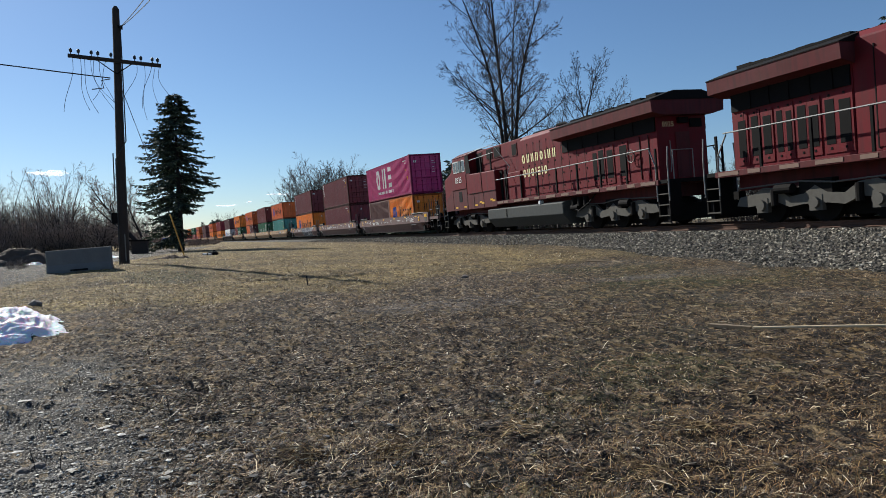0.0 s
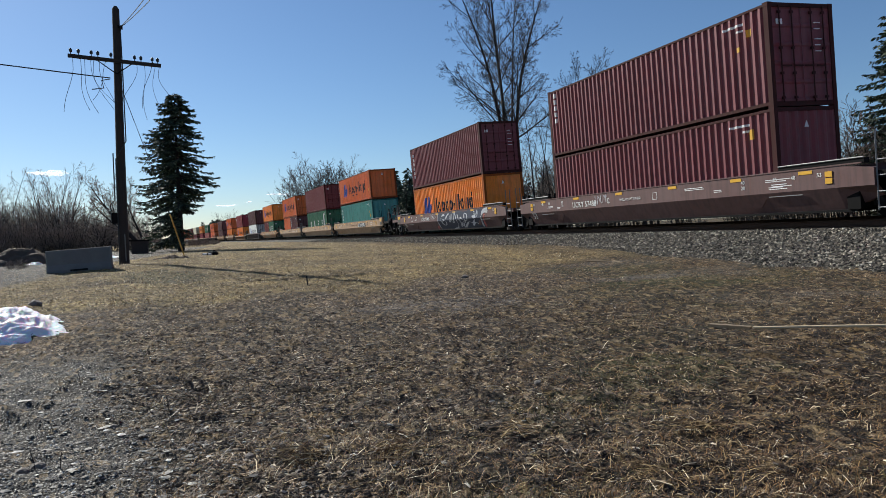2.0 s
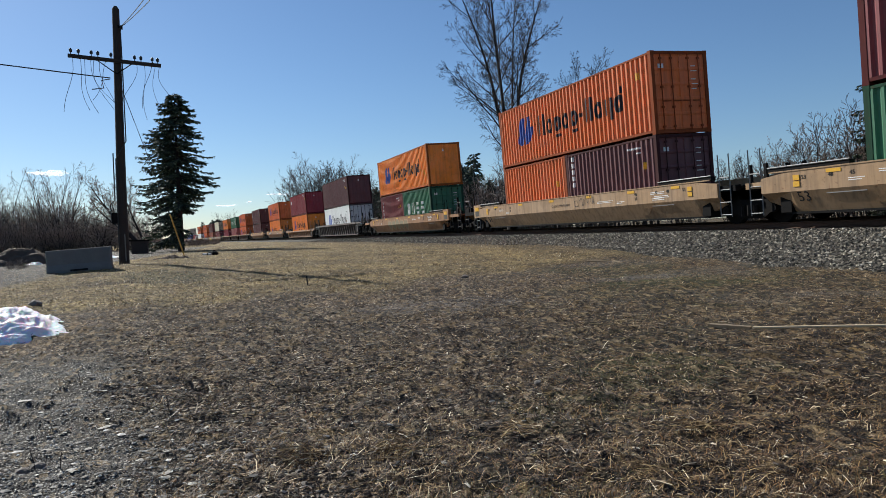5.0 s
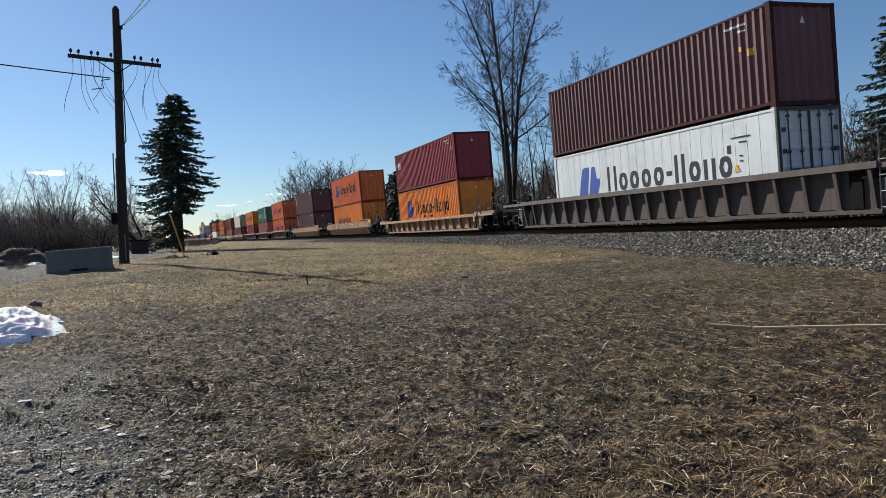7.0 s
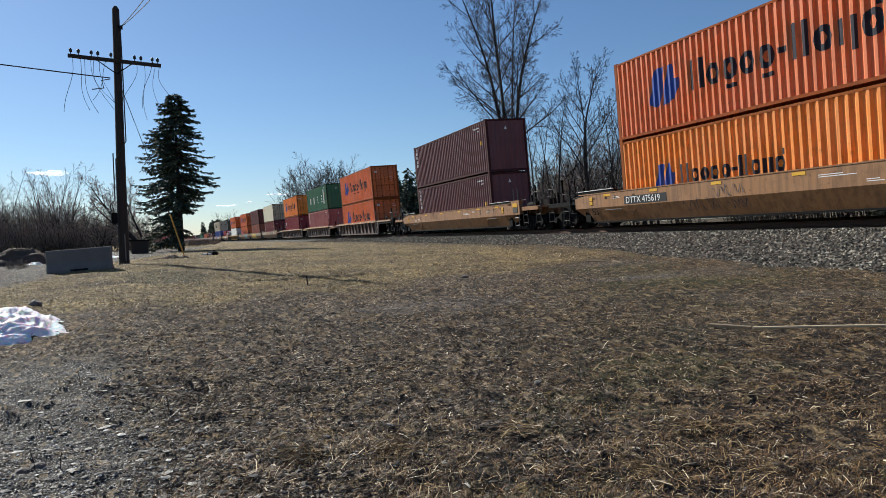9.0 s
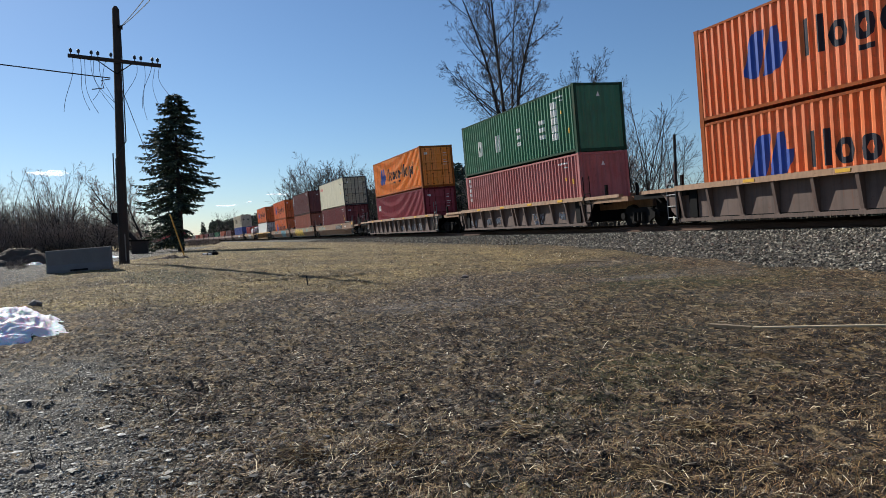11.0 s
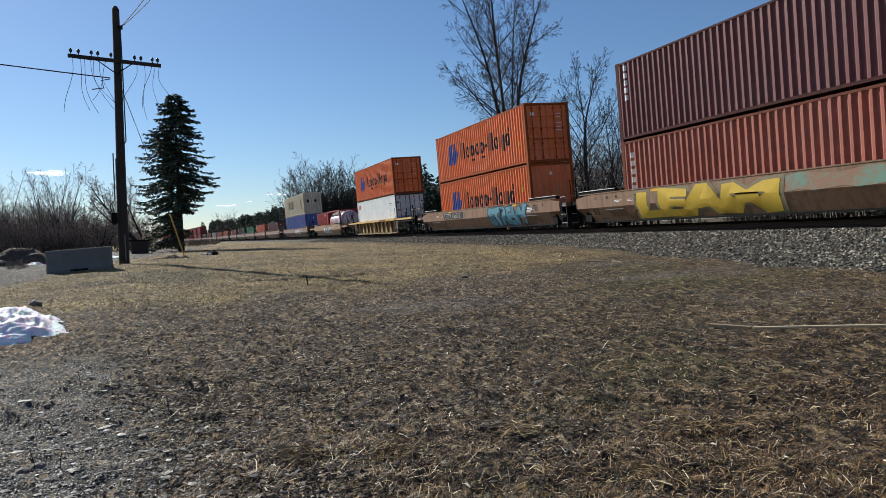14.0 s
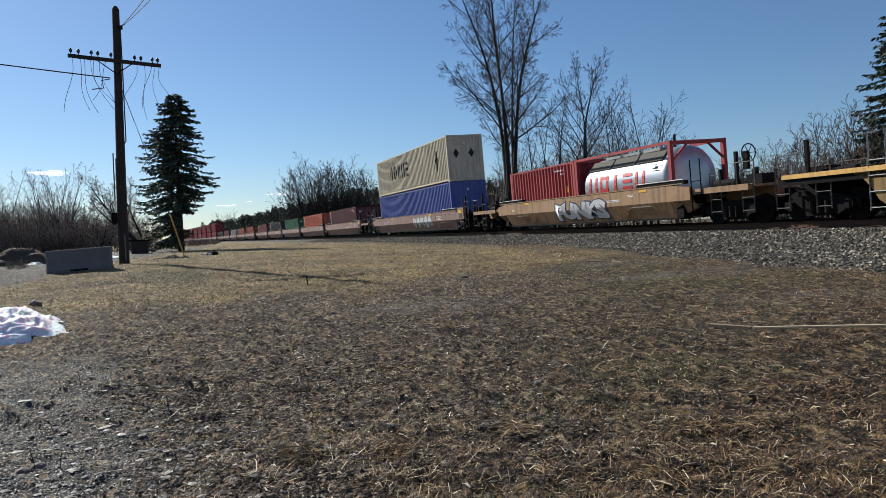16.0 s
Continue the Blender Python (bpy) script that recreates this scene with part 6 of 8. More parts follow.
    for a in (0.5, 2.6, 4.7):
        g.tube([(8.55, -1.18, 2.65), (8.55 + 0.22 * math.cos(a), -1.2, 2.65 + 0.22 * math.sin(a))], 0.014, 5)
    part("hand_brake_wheel", g, STEEL, loco, "round hand brake wheel")
    # roof fittings
    g = Geo().box(0.4, 1.9, -0.7, 0.7, 4.58, 4.72)
    part("exhaust_silencer", g, BLACK, loco)
    for k, x in enumerate((2.45, 2.7, 2.95)):
        g = Geo().tube([(x, -0.3, 4.76), (x - 0.15, -0.3, 4.78), (x - 0.4, -0.3, 4.80)], [0.03, 0.05, 0.1], 10)
        part("horn", g, BLACK, loco, "black air horn")
    part("horn_bracket", Geo().box(2.4, 3.0, -0.34, -0.26, 4.6, 4.76), BLACK, loco)
    # fuel tank
    tank = [(-1.5, 1.22), (-1.5, 0.72), (-1.12, 0.26), (1.12, 0.26), (1.5, 0.72), (1.5, 1.22), (1.3, 1.28), (-1.3, 1.28)]
    part("fuel_tank", Geo().prism(tank, -3.85, 3.95), TANK_GREY, loco, "dusty grey fuel tank with slanted lower side", bevel=0.03)
    g = Geo().box(-1.6, -1.5, -1.515, -1.5, 0.8, 1.18)
    part("sight_gauge", g, BLACK, loco)
    g = Geo().tube([(1.9, -1.5, 1.32), (1.9, -1.3, 1.32)], 0.09, 10)
    part("filler_cap", g, MARK_WHITE, loco, "white filler cap")
    for k in range(3):
        g = Geo().tube([(4.5 + k * 0.45, -1.25, 1.0), (4.5 + k * 0.45, -1.25, 1.38)], 0.12, 10)
        part("air_filter", g, SOOT, loco)
    g = Geo().tube([(4.4, -1.3, 0.95), (5.0, -1.36, 0.8), (5.8, -1.36, 1.1), (6.2, -1.3, 1.4)], 0.03, 5)
    part("hose", g, SOOT, loco, "sagging black hose")
    loco_truck(loco, -7.15)
    loco_truck(loco, 7.15)
    # rails and stanchions
    for sy in (-1, 1):
        g = Geo().tube([(-2.6, sy * 1.46, 2.74), (3.0, sy * 1.46, 2.72), (9.95, sy * 1.46, 2.76)], 0.024, 6)
        part("handrail", g, GALV, loco, "pale tubular walkway handrail")
        for k in range(8):
            x = -1.5 + k * 1.68
            part("stanchion", Geo().box(x - 0.035, x + 0.035, sy * 1.46 - 0.03, sy * 1.46 + 0.03, 1.5, 2.72), BLACK, loco, "black handrail stanchion")
        g = Geo().tube([(-6.4, sy * 1.46, 4.12), (-4.5, sy * 1.46, 4.16), (-2.7, sy * 1.46, 4.2)], 0.02, 5)
        part("grab_rail", g, GALV, loco)
        g = Geo().tube([(-6.45, sy * 1.48, 4.5), (-4.5, sy * 1.46, 4.58), (-2.7, sy * 1.44, 4.6), (-1.4, sy * 1.2, 3.3), (-1.4, sy * 1.46, 2.74)], 0.02, 5)
        part("grab_rail", g, GALV, loco)
        for x in (-4.4, -3.1):
            part("rail_post", Geo().box(x - 0.05, x + 0.05, sy * 1.44 - 0.03, sy * 1.44 + 0.03, 3.3, 4.2), BLACK, loco)
    # steps and end platforms
    for sx, xe in ((1, 10.85), (-1, -10.55)):
        g = Geo()
        g.box(min(xe, xe - sx * 0.6), max(xe, xe - sx * 0.6), -1.45, 1.45, 1.5, 1.62)
        for sy in (-1, 1):
            y0, y1 = sorted((sy * 1.46, sy * 0.95))
            xa, xb = sorted((xe - sx * 0.62, xe - sx * 0.56))
            g.box(xa, xb, y0, y1, 0.35, 1.55)
            xa, xb = sorted((xe - sx * 0.02, xe - sx * 0.08))
            g.box(xa, xb, y0, y1, 0.35, 1.55)
        part("end_platform", g, BLACK, loco, "black end platform and step wells")
        for sy in (-1, 1):
            for z in (0.38, 0.75, 1.12):
                y0, y1 = sorted((sy * 1.47, sy * 1.0))
                x0, x1 = sorted((xe - sx * 0.04, xe - sx * 0.6))
                part("step", Geo().box(x0, x1, y0, y1, z, z + 0.035), CRATE_GREY, loco, "worn steel step")
            for xo in (0.0, 0.62):
                g = Geo().tube([(xe - sx * xo, sy * 1.47, 0.9), (xe - sx * xo, sy * 1.47, 2.1), (xe - sx * (xo + 0.35 if xo else -0.0), sy * 1.42, 2.72)], 0.024, 6)
                part("grab_rail", g, GALV, loco, "pale bent grab rail")
        g = Geo().tube([(xe - sx * 0.03, -1.2, 1.6), (xe - sx * 0.03, -1.2, 2.6), (xe - sx * 0.03, -0.35, 2.6), (xe - sx * 0.03, -0.35, 1.6)], 0.022, 6)
        part("end_rail", g, GALV, loco)
        part("coupler", Geo().box(min(xe, xe + sx * 0.55), max(xe, xe + sx * 0.55), -0.15, 0.15, 0.75, 1.0), SOOT, loco)
        prof = [(-1.4, 0.2), (-1.4, 0.75), (1.4, 0.75), (1.4, 0.2)]
        part("pilot", Geo().prism(prof, xe - sx * 0.25, xe - sx * 0.1), BLACK, loco, "black pilot plate")
    g = Geo().box(9.95, 10.1, -0.2, 0.2, 3.6, 3.8)
    part("headlight", g, BLACK, loco)
    return loco


loco_a = build_loco("faded red diesel locomotive with cream lettering, cab trailing", 3.5, [(5.92, 0.28), (6.33, 0.34), (6.9, 0.38), (7.74, 0.44)], 5.6)
MOVERS.append((loco_a, 179.35, pose(0, 0, 0)))
loco_b = build_loco("faded red diesel locomotive running hood to hood, cab leading", 5.85, [(6.04, 0.31), (6.49, 0.26), (6.97, 0.26), (7.34, 0.26), (7.8, 0.17), (8.1, 0.19), (8.5, 0.27), (8.95, 0.25), (9.42, 0.28)], 5.2)
MOVERS.append((loco_b, 202.75, pose(0, 0, 0, 0, 0, 180)))


# ---------------------------------------------------------------- trees
BARK = plain("grey brown bark", (44, 39, 36), 0.9, 0, 0.35, 5.0, 0.5)
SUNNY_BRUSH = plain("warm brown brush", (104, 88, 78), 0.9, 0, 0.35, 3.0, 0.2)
TWIG = plain("dark winter twigs", (66, 56, 51), 0.9, 0, 0.3, 3.0, 0.2)
# paler than the other twigs: the veil of haze is mixed into this brown
BRUSH = plain("brown winter brush", (140, 125, 114), 0.9, 0, 0.35, 3.0, 0.2)


def needle_material():
    m = Mat("spruce needles", 0.75)
    # greens lightened to carry the haze in front of the spruce
    m.color(m.ramp(m.random(True), [(0.0, lin(30, 42, 32)), (0.6, lin(56, 70, 52)), (1.0, lin(96, 104, 76))]))
    return m.m


NEEDLE = needle_material()


def fast_tube(V, F, pts, r0, r1, sides):
    """Tapered tube, appended to plain lists."""
    i, n = len(V), len(pts)
    a = None
    for k, p in enumerate(pts):
        d = pts[min(k + 1, n - 1)] - pts[max(k - 1, 0)]
        if d.length < 1e-6:
            d = Vector((0, 0, 1))
        d.normalize()
        a = d.orthogonal().normalized() if a is None else (a - d * a.dot(d)).normalized()
        b = d.cross(a)
        r = r0 + (r1 - r0) * k / (n - 1)
        for s in range(sides):
            w = 6.2832 * s / sides
            V.append(p + (a * math.cos(w) + b * math.sin(w)) * r)
    for k in range(n - 1):
        for s in range(sides):
            q, t = i + k * sides + s, i + k * sides + (s + 1) % sides
            F.append((q, t, t + sides, q + sides))


def grow(out, p, d, L, r, level, rng, spec, bend=None):
    """One branch and, from it, its children. spec: per level (children, length, lowest place), angles at the foot and at the tip, least radius, pull upwards."""
    n, sides = spec["cut"][min(level, 4)]
    pts, dirs = [p.copy()], [d.copy()]
    d = d.copy()
    for k in range(n):
        d = d + Vector((rng.gauss(0, 1), rng.gauss(0, 1), rng.gauss(0, 0.5))) * spec["wander"] * (spec.get("sway", 0.6) if level == 0 else 1.0)
        d.z += spec["up"] * (1 if level else 0.25) * (1.5 * k / n)
        if bend:
            d += Vector(bend) * (k / n)
        d.normalize()
        p = p + d * (L / n)
        pts.append(p.copy())
        dirs.append(d.copy())
    tip = max(spec["thin"], r * 0.18)
    V, F = out[0 if level <= 1 else 1]
    fast_tube(V, F, pts, max(r, spec["thin"]), tip, sides)
    if level >= len(spec["levels"]):
        return
    count, ratio, low = spec["levels"][level]
    wide, narrow = spec["angles"]
    whorl = rng.random() * 6.283
    for c in range(count):
        u = low + (1 - low) * (c + rng.random()) / count
        f = u * n
        k = min(int(f), n - 1)
        q = pts[k].lerp(pts[k + 1], f - k)
        base = dirs[k]
        whorl += 2.4 + rng.gauss(0, 0.4)
        side = Matrix.Rotation(whorl, 3, base) @ base.orthogonal().normalized()
        a = radians((wide + (narrow - wide) * u if level == 0 else narrow + 8) + rng.gauss(0, 7))
        cd = (base * math.cos(a) + side * math.sin(a)).normalized()
        ln = L * ratio * (1.12 - 0.72 * u ** 1.4) * (0.7 + 0.6 * rng.random())
        grow(out, q, cd, ln, max(spec["thin"], r * (1 - 0.8 * u) * 0.5), level + 1, rng, spec)


def list_mesh(name, V, F, mat):
    me = bpy.data.meshes.new(name)
    me.from_pydata([tuple(v) for v in V], [], F)
    me.materials.append(mat)
    return me


def tree_meshes(stems, spec, seed, mat=None):
    """stems: (foot, direction, length, radius). Returns meshes of the limbs and of the twigs."""
    rng = random.Random(seed)
    out = (([], []), ([], []))
    for p, d, L, r, *bend in stems:
        grow(out, Vector(p), Vector(d).normalized(), L, r, 0, rng, spec, *bend)
    return list_mesh("trunk", *out[0], BARK), list_mesh("crown", *out[1], mat or TWIG)


def place_tree(meshes, x, y, label, turn=0.0, size=1.0, name="bare_tree", category="tree", group="", sink=0.1, mat=None):
    t = thing(name, label, category, group)
    t.matrix_basis = pose(x, y, float(ground_z(x, y)) - sink, 0, 0, turn) @ Matrix.Scale(size, 4)
    part("trunk", meshes[0], BARK, t)
    part("crown", meshes[1], mat or TWIG, t)
    return t


FULL_CUT, LEAN_CUT = ((11, 8), (7, 5), (4, 3), (2, 3), (1, 3)), ((6, 5), (4, 3), (2, 3), (1, 3), (1, 3))
BIG = {"cut": FULL_CUT, "levels": [(14, 0.27, 0.32), (9, 0.37, 0.18), (7, 0.42, 0.12), (5, 0.5, 0.15)], "angles": (62, 30), "thin": 0.0085, "sway": 0.35, "wander": 0.07, "up": 0.075}
MID = {"cut": FULL_CUT, "levels": [(11, 0.42, 0.28), (8, 0.42, 0.15), (6, 0.46, 0.12), (3, 0.5, 0.2)], "angles": (48, 26), "thin": 0.009, "wander": 0.075, "up": 0.07}
BUSH = {"cut": LEAN_CUT, "levels": [(8, 0.42, 0.15), (5, 0.45, 0.12), (3, 0.55, 0.15)], "angles": (38, 24), "thin": 0.009, "wander": 0.09, "up": 0.05}
ROADSIDE = {"cut": LEAN_CUT, "levels": [(10, 0.42, 0.12), (8, 0.46, 0.1)], "angles": (38, 26), "thin": 0.013, "wander": 0.1, "up": 0.05}
FAR_SPEC = {"cut": LEAN_CUT, "levels": [(8, 0.46, 0.12), (7, 0.5, 0.1)], "angles": (36, 30), "thin": 0.02, "wander": 0.1, "up": 0.05}
SCRUB = {"cut": ((3, 3), (2, 3), (1, 3), (1, 3), (1, 3)), "levels": [(6, 0.5, 0.1), (6, 0.55, 0.1)], "angles": (40, 36), "thin": 0.013, "wander": 0.12, "up": 0.04}
ACROSS = math.degrees(math.atan2(math.cos(YAW), math.sin(YAW)))  # local x of a tree across the view


def ring_stems(angles, spread, L, r, foot=0.25):
    """Stems that fan out from one stool and bend outwards."""
    return [((foot * math.cos(a), foot * math.sin(a), 0), (spread * math.cos(a), spread * math.sin(a), 1), L * (0.8 + 0.2 * math.sin(3 * a + 1)), r, (0.05 * math.cos(a), 0.05 * math.sin(a), 0)) for a in angles]


big_tree = tree_meshes([((-0.2, 0.1, 0), (0.05, 0.03, 1), 24.5, 0.25, (-0.068, 0.02, 0)), ((0.05, -0.2, 0), (0.03, -0.04, 1), 25.5, 0.25, (-0.012, -0.02, 0)), ((0.35, 0.1, 0), (0.03, 0.03, 1), 24.5, 0.27, (0.056, 0.02, 0)),
                        ((0.3, 0.3, 0), (0.0, 0.10, 1), 23.5, 0.18, (0.028, 0.02, 0)), ((-0.1, -0.1, 0), (0.0, -0.09, 1), 23.5, 0.19, (-0.035, -0.02, 0))], BIG, 5)
place_tree(big_tree, -57.6, 28.0, "tall bare deciduous tree with several stems behind the track", ACROSS)
mid_tree = tree_meshes([((0, 0, 0), (0.07, 0.0, 1), 15.2, 0.19, (0.025, 0, 0)), ((-0.2, 0.1, 0), (-0.02, 0.05, 1), 13.6, 0.13, (-0.004, 0, 0))], MID, 12)
place_tree(mid_tree, -48.4, 30.8, "bare deciduous tree with forked crown behind the track", ACROSS, 0.94)
slim_tree = tree_meshes([((0, 0, 0), (0.03, 0.02, 1), 12.0, 0.12), ((0.5, 0.3, 0), (0.1, 0.06, 1), 10.5, 0.09, (0.02, 0, 0)), ((-0.4, 0.4, 0), (-0.1, 0.06, 1), 10.5, 0.08, (-0.02, 0, 0))], BUSH, 13)
fan_tree = tree_meshes(ring_stems((0.3, 1.5, 2.6, 3.9, 5.2), 0.22, 9.0, 0.075), BUSH, 14)
bush_a = tree_meshes(ring_stems((0.1, 0.9, 1.8, 2.7, 3.5, 4.4, 5.5), 0.38, 5.5, 0.035, 0.4), BUSH, 15)
bush_b = tree_meshes(ring_stems((0.5, 1.6, 2.9, 4.0, 5.1), 0.26, 6.5, 0.04, 0.5), BUSH, 16)
bush_c = tree_meshes(ring_stems((0.1, 0.9, 1.8, 2.7, 3.5, 4.4, 5.5), 0.34, 6.0, 0.04, 0.5), ROADSIDE, 23)
bush_d = tree_meshes(ring_stems((0.4, 1.2, 2.2, 3.1, 4.2, 5.3), 0.2, 6.8, 0.045, 0.4), ROADSIDE, 24)
scrub_a = tree_meshes([((1.6 * math.cos(a * 2.4) * (a % 3) / 3, 1.6 * math.sin(a * 2.4) * (a % 3) / 3, 0), (0.35 * math.cos(a), 0.35 * math.sin(a), 1), 1.5 + 0.2 * (a % 4), 0.02) for a in range(11)], SCRUB, 18)
far_tree = tree_meshes([((0.3 * math.cos(a), 0.3 * math.sin(a), 0), (0.2 * math.cos(a), 0.2 * math.sin(a), 1), 9.0, 0.08) for a in (0.3, 1.5, 2.6, 3.9, 5.2)], FAR_SPEC, 19)
far_bush = tree_meshes([((0.5 * math.cos(a), 0.5 * math.sin(a), 0), (0.35 * math.cos(a), 0.35 * math.sin(a), 1), 6.0, 0.05) for a in (0.5, 1.6, 2.9, 4.0, 5.1, 0.0)], FAR_SPEC, 20)
rt = random.Random(21)
# beside and behind the big tree, along the far side of the track
for x, y, m, s in ((-53.8, 28.6, slim_tree, 0.95), (-51.6, 29.6, slim_tree, 0.98), (-46.0, 30.2, fan_tree, 0.95), (-43.5, 30.3, slim_tree, 0.82), (-42.4, 31.2, fan_tree, 1.12), (-40.4, 30.9, fan_tree, 1.08), (-38.6, 31.6, fan_tree, 0.82)):
    place_tree(m, x, y, "bare slender tree in the trackside thicket", rt.random() * 360, s, group="trackside thicket")
for k in range(18):
    x = -33.0 - k * 1.8 + rt.uniform(-0.6, 0.6)
    y = 30.0 + 3.2 * rt.random() + (2.0 if x > -36 else 0)
    s = rt.uniform(0.7, 1.0) * (0.7 if x > -39 else 0.78)
    place_tree(bush_a if k % 2 else bush_b, x, y, "leafless dark bush in the trackside thicket", rt.random() * 360, s, "bush", "bush", "trackside thicket", mat=TWIG)
for k in range(46):
    x = -18.5 - k * 0.42 + rt.uniform(-0.3, 0.3)
    place_tree((bush_b, bush_a, bush_b)[k % 3], x, 32.5 + 5.0 * rt.random(), "tall leafless brown bush in the trackside thicket", rt.random() * 360, (1.0, 1.1, 0.95)[k % 3] * rt.uniform(0.85, 1.1) * (1.0 if x > -25.5 else 1.05 if x > -29 else 0.78), "bush", "bush", "trackside thicket", mat=SUNNY_BRUSH)
# small thicket farther down the line
for x, y, m, s in ((-129, 18.0, fan_tree, 1.34), (-128.5, 20.0, fan_tree, 1.62), (-128, 22.5, fan_tree, 1.74), (-127.5, 24.5, fan_tree, 1.68), (-127, 27.5, slim_tree, 1.0), (-126, 29.5, slim_tree, 1.15), (-126, 31.5, slim_tree, 1.0), (-260, 9.5, fan_tree, 1.3), (-262, 12.0, fan_tree, 1.25), (-130, 18.6, far_tree, 1.2), (-130.5, 21.2, far_tree, 1.42), (-131, 23.4, far_tree, 1.5), (-130, 25.8, far_tree, 1.45), (-129, 28.4, far_tree, 1.35), (-128, 30.6, far_tree, 1.3), (-130, 19.0, bush_b, 1.5), (-127, 21.0, bush_a, 1.3), (-127, 28.5, bush_b, 1.5), (-129, 25.0, bush_b, 1.8)):
    place_tree(m, x, y, "bare tree in a thicket beside the line", rt.random() * 360, s, group="thicket down the line")
# brush and trees behind the barrier
for k in range(58):
    u = (k * 7 % 58) / 57
    y = -27 + 22.0 * u + rt.uniform(-0.6, 0.6)
    x = -70 - rt.uniform(-5, 9)
    place_tree((bush_c, bush_d, bush_c)[k % 3], x, y, "leafless bush in the roadside thicket", rt.random() * 360, rt.uniform(0.6, 0.85) * (0.72 if y > -10.5 else 1), "bush", "bush", "roadside thicket", mat=BRUSH)
for x, y, m, s in ((-74, -13.2, fan_tree, 0.95), (-73.5, -12.0, fan_tree, 0.92), (-75, -17.6, fan_tree, 0.88), (-78, -18.4, fan_tree, 0.8)):
    place_tree(m, x, y, "bare tree in the roadside thicket", rt.random() * 360, s, group="roadside thicket", mat=BRUSH)
for k in range(26):
    place_tree((far_bush, far_tree, far_tree)[k % 3], -105 - 50 * rt.random(), -62 + 2.2 * k + rt.uniform(-1, 1), "distant bare tree beyond the roadside", rt.random() * 360, (1.2, 0.8, 0.8)[k % 3] * rt.uniform(0.7, 0.95), group="far woods", mat=BRUSH)
# low scrub that closes the foot of the thicket and runs on towards the line
for k in range(70):
    u = k / 69
    y = -30 + 30.5 * u + rt.uniform(-0.5, 0.5)
    x = -66 - rt.uniform(-4, 6) - (8 if y > -4 else 0)
    place_tree(scrub_a, x, y, "low leafless scrub at the foot of the thicket", rt.random() * 360, rt.uniform(0.8, 1.25) * (0.38 if y > -4 else 0.7 if y > -6 else 1), "scrub", "bush", "roadside scrub", mat=BRUSH)
for k in range(26):
    place_tree(scrub_a, -88 - 2.2 * k, 0.5 + 0.09 * k + rt.uniform(-2.0, 1.6), "low leafless scrub beside the line", rt.random() * 360, rt.uniform(0.25, 0.45), "scrub", "bush", "roadside scrub", mat=BRUSH)
place_tree(scrub_a, -25.6, -5.4, "small dry bush beside the concrete barrier", 40, 0.2, "scrub", "bush", mat=BRUSH)
place_tree(scrub_a, -26.2, -5.9, "small dry bush beside the concrete barrier", 140, 0.18, "scrub", "bush", mat=BRUSH)
lean_tree = tree_meshes([((0, 0, 0), (-0.75, 0, 1), 6.4, 0.16, (0.05, 0, 0)), ((0.2, 0.1, 0), (-1.2, 0.1, 1), 5.6, 0.12, (0.05, 0, 0.03)), ((0, 0.2, 0), (-0.35, 0, 1), 6.0, 0.1)], MID, 17)
place_tree(lean_tree, -61.8, -4.0, "bare tree with leaning limbs beside the spruce", ACROSS, 1.08, mat=BRUSH)


def spruce_meshes(h, width, seed, bare_side=False, fine=1.0):
    rng = random.Random(seed)
    V, F = [], []
    fast_tube(V, F, [Vector((0, 0, z)) for z in np.linspace(0, h, 8)], 0.21 * h / 10, 0.02, 8)
    NV, NF = [], []
    n = int(h * 33 * min(1.0, 0.35 + 0.65 * fine))
    for k in range(n):
        u = (k + rng.random()) / n
        z = h * (0.05 + 0.945 * u)
        prof = (1 - u) ** 0.45 * (0.45 + 0.6 * rng.random() ** 0.8)
        if u < 0.25:
            prof *= 0.72
        L = max(0.25, width / 2 * prof)
        a = rng.random() * 6.283
        d = Vector((math.cos(a), math.sin(a), 0))
        if bare_side and d.y > 0.1 and u < 0.43:
            if u < 0.2 and rng.random() < 0.94:
                continue
            L *= 0.72 if u > 0.34 else 0.5
        pts = []
        m = 6
        droop = (0.28 + 0.3 * (1 - u)) * rng.uniform(0.7, 1.2)
        for j in range(m + 1):
            t = j / m
            pts.append(Vector((d.x * L * t, d.y * L * t, z + L * (0.08 * t - droop * t * t + 0.55 * droop * t ** 5))))
        fast_tube(V, F, pts, 0.028, 0.008, 3)
        side = Vector((-d.y, d.x, 0))
        sprays = int((14 + L * 34) * fine)
        for s in range(sprays):
            t = 0.12 + 0.88 * (s + rng.random()) / sprays
            f = t * m
            q = pts[min(int(f), m - 1)].lerp(pts[min(int(f) + 1, m)], f - int(f) if f < m else 1)
            sd = 1 if rng.random() < 0.5 else -1
            out_ = (d * rng.uniform(0.3, 0.9) + side * sd * rng.uniform(0.2, 1.0) + Vector((0, 0, rng.uniform(-0.85, 0.05)))).normalized()
            ln = rng.uniform(0.14, 0.4) * (1.15 - 0.4 * t) * (0.7 + 0.03 * h) / fine ** 0.5
            wv = out_.cross(Vector((rng.gauss(0, 1), rng.gauss(0, 1), rng.gauss(0, 1)))).normalized() * ln * 0.17
            i = len(NV)
            NV += [q, q + out_ * ln * 0.5 + wv, q + out_ * ln, q + out_ * ln * 0.5 - wv]
            NF.append((i, i + 1, i + 2, i + 3))
    return list_mesh("trunk", V, F, BARK), list_mesh("crown", NV, NF, NEEDLE)


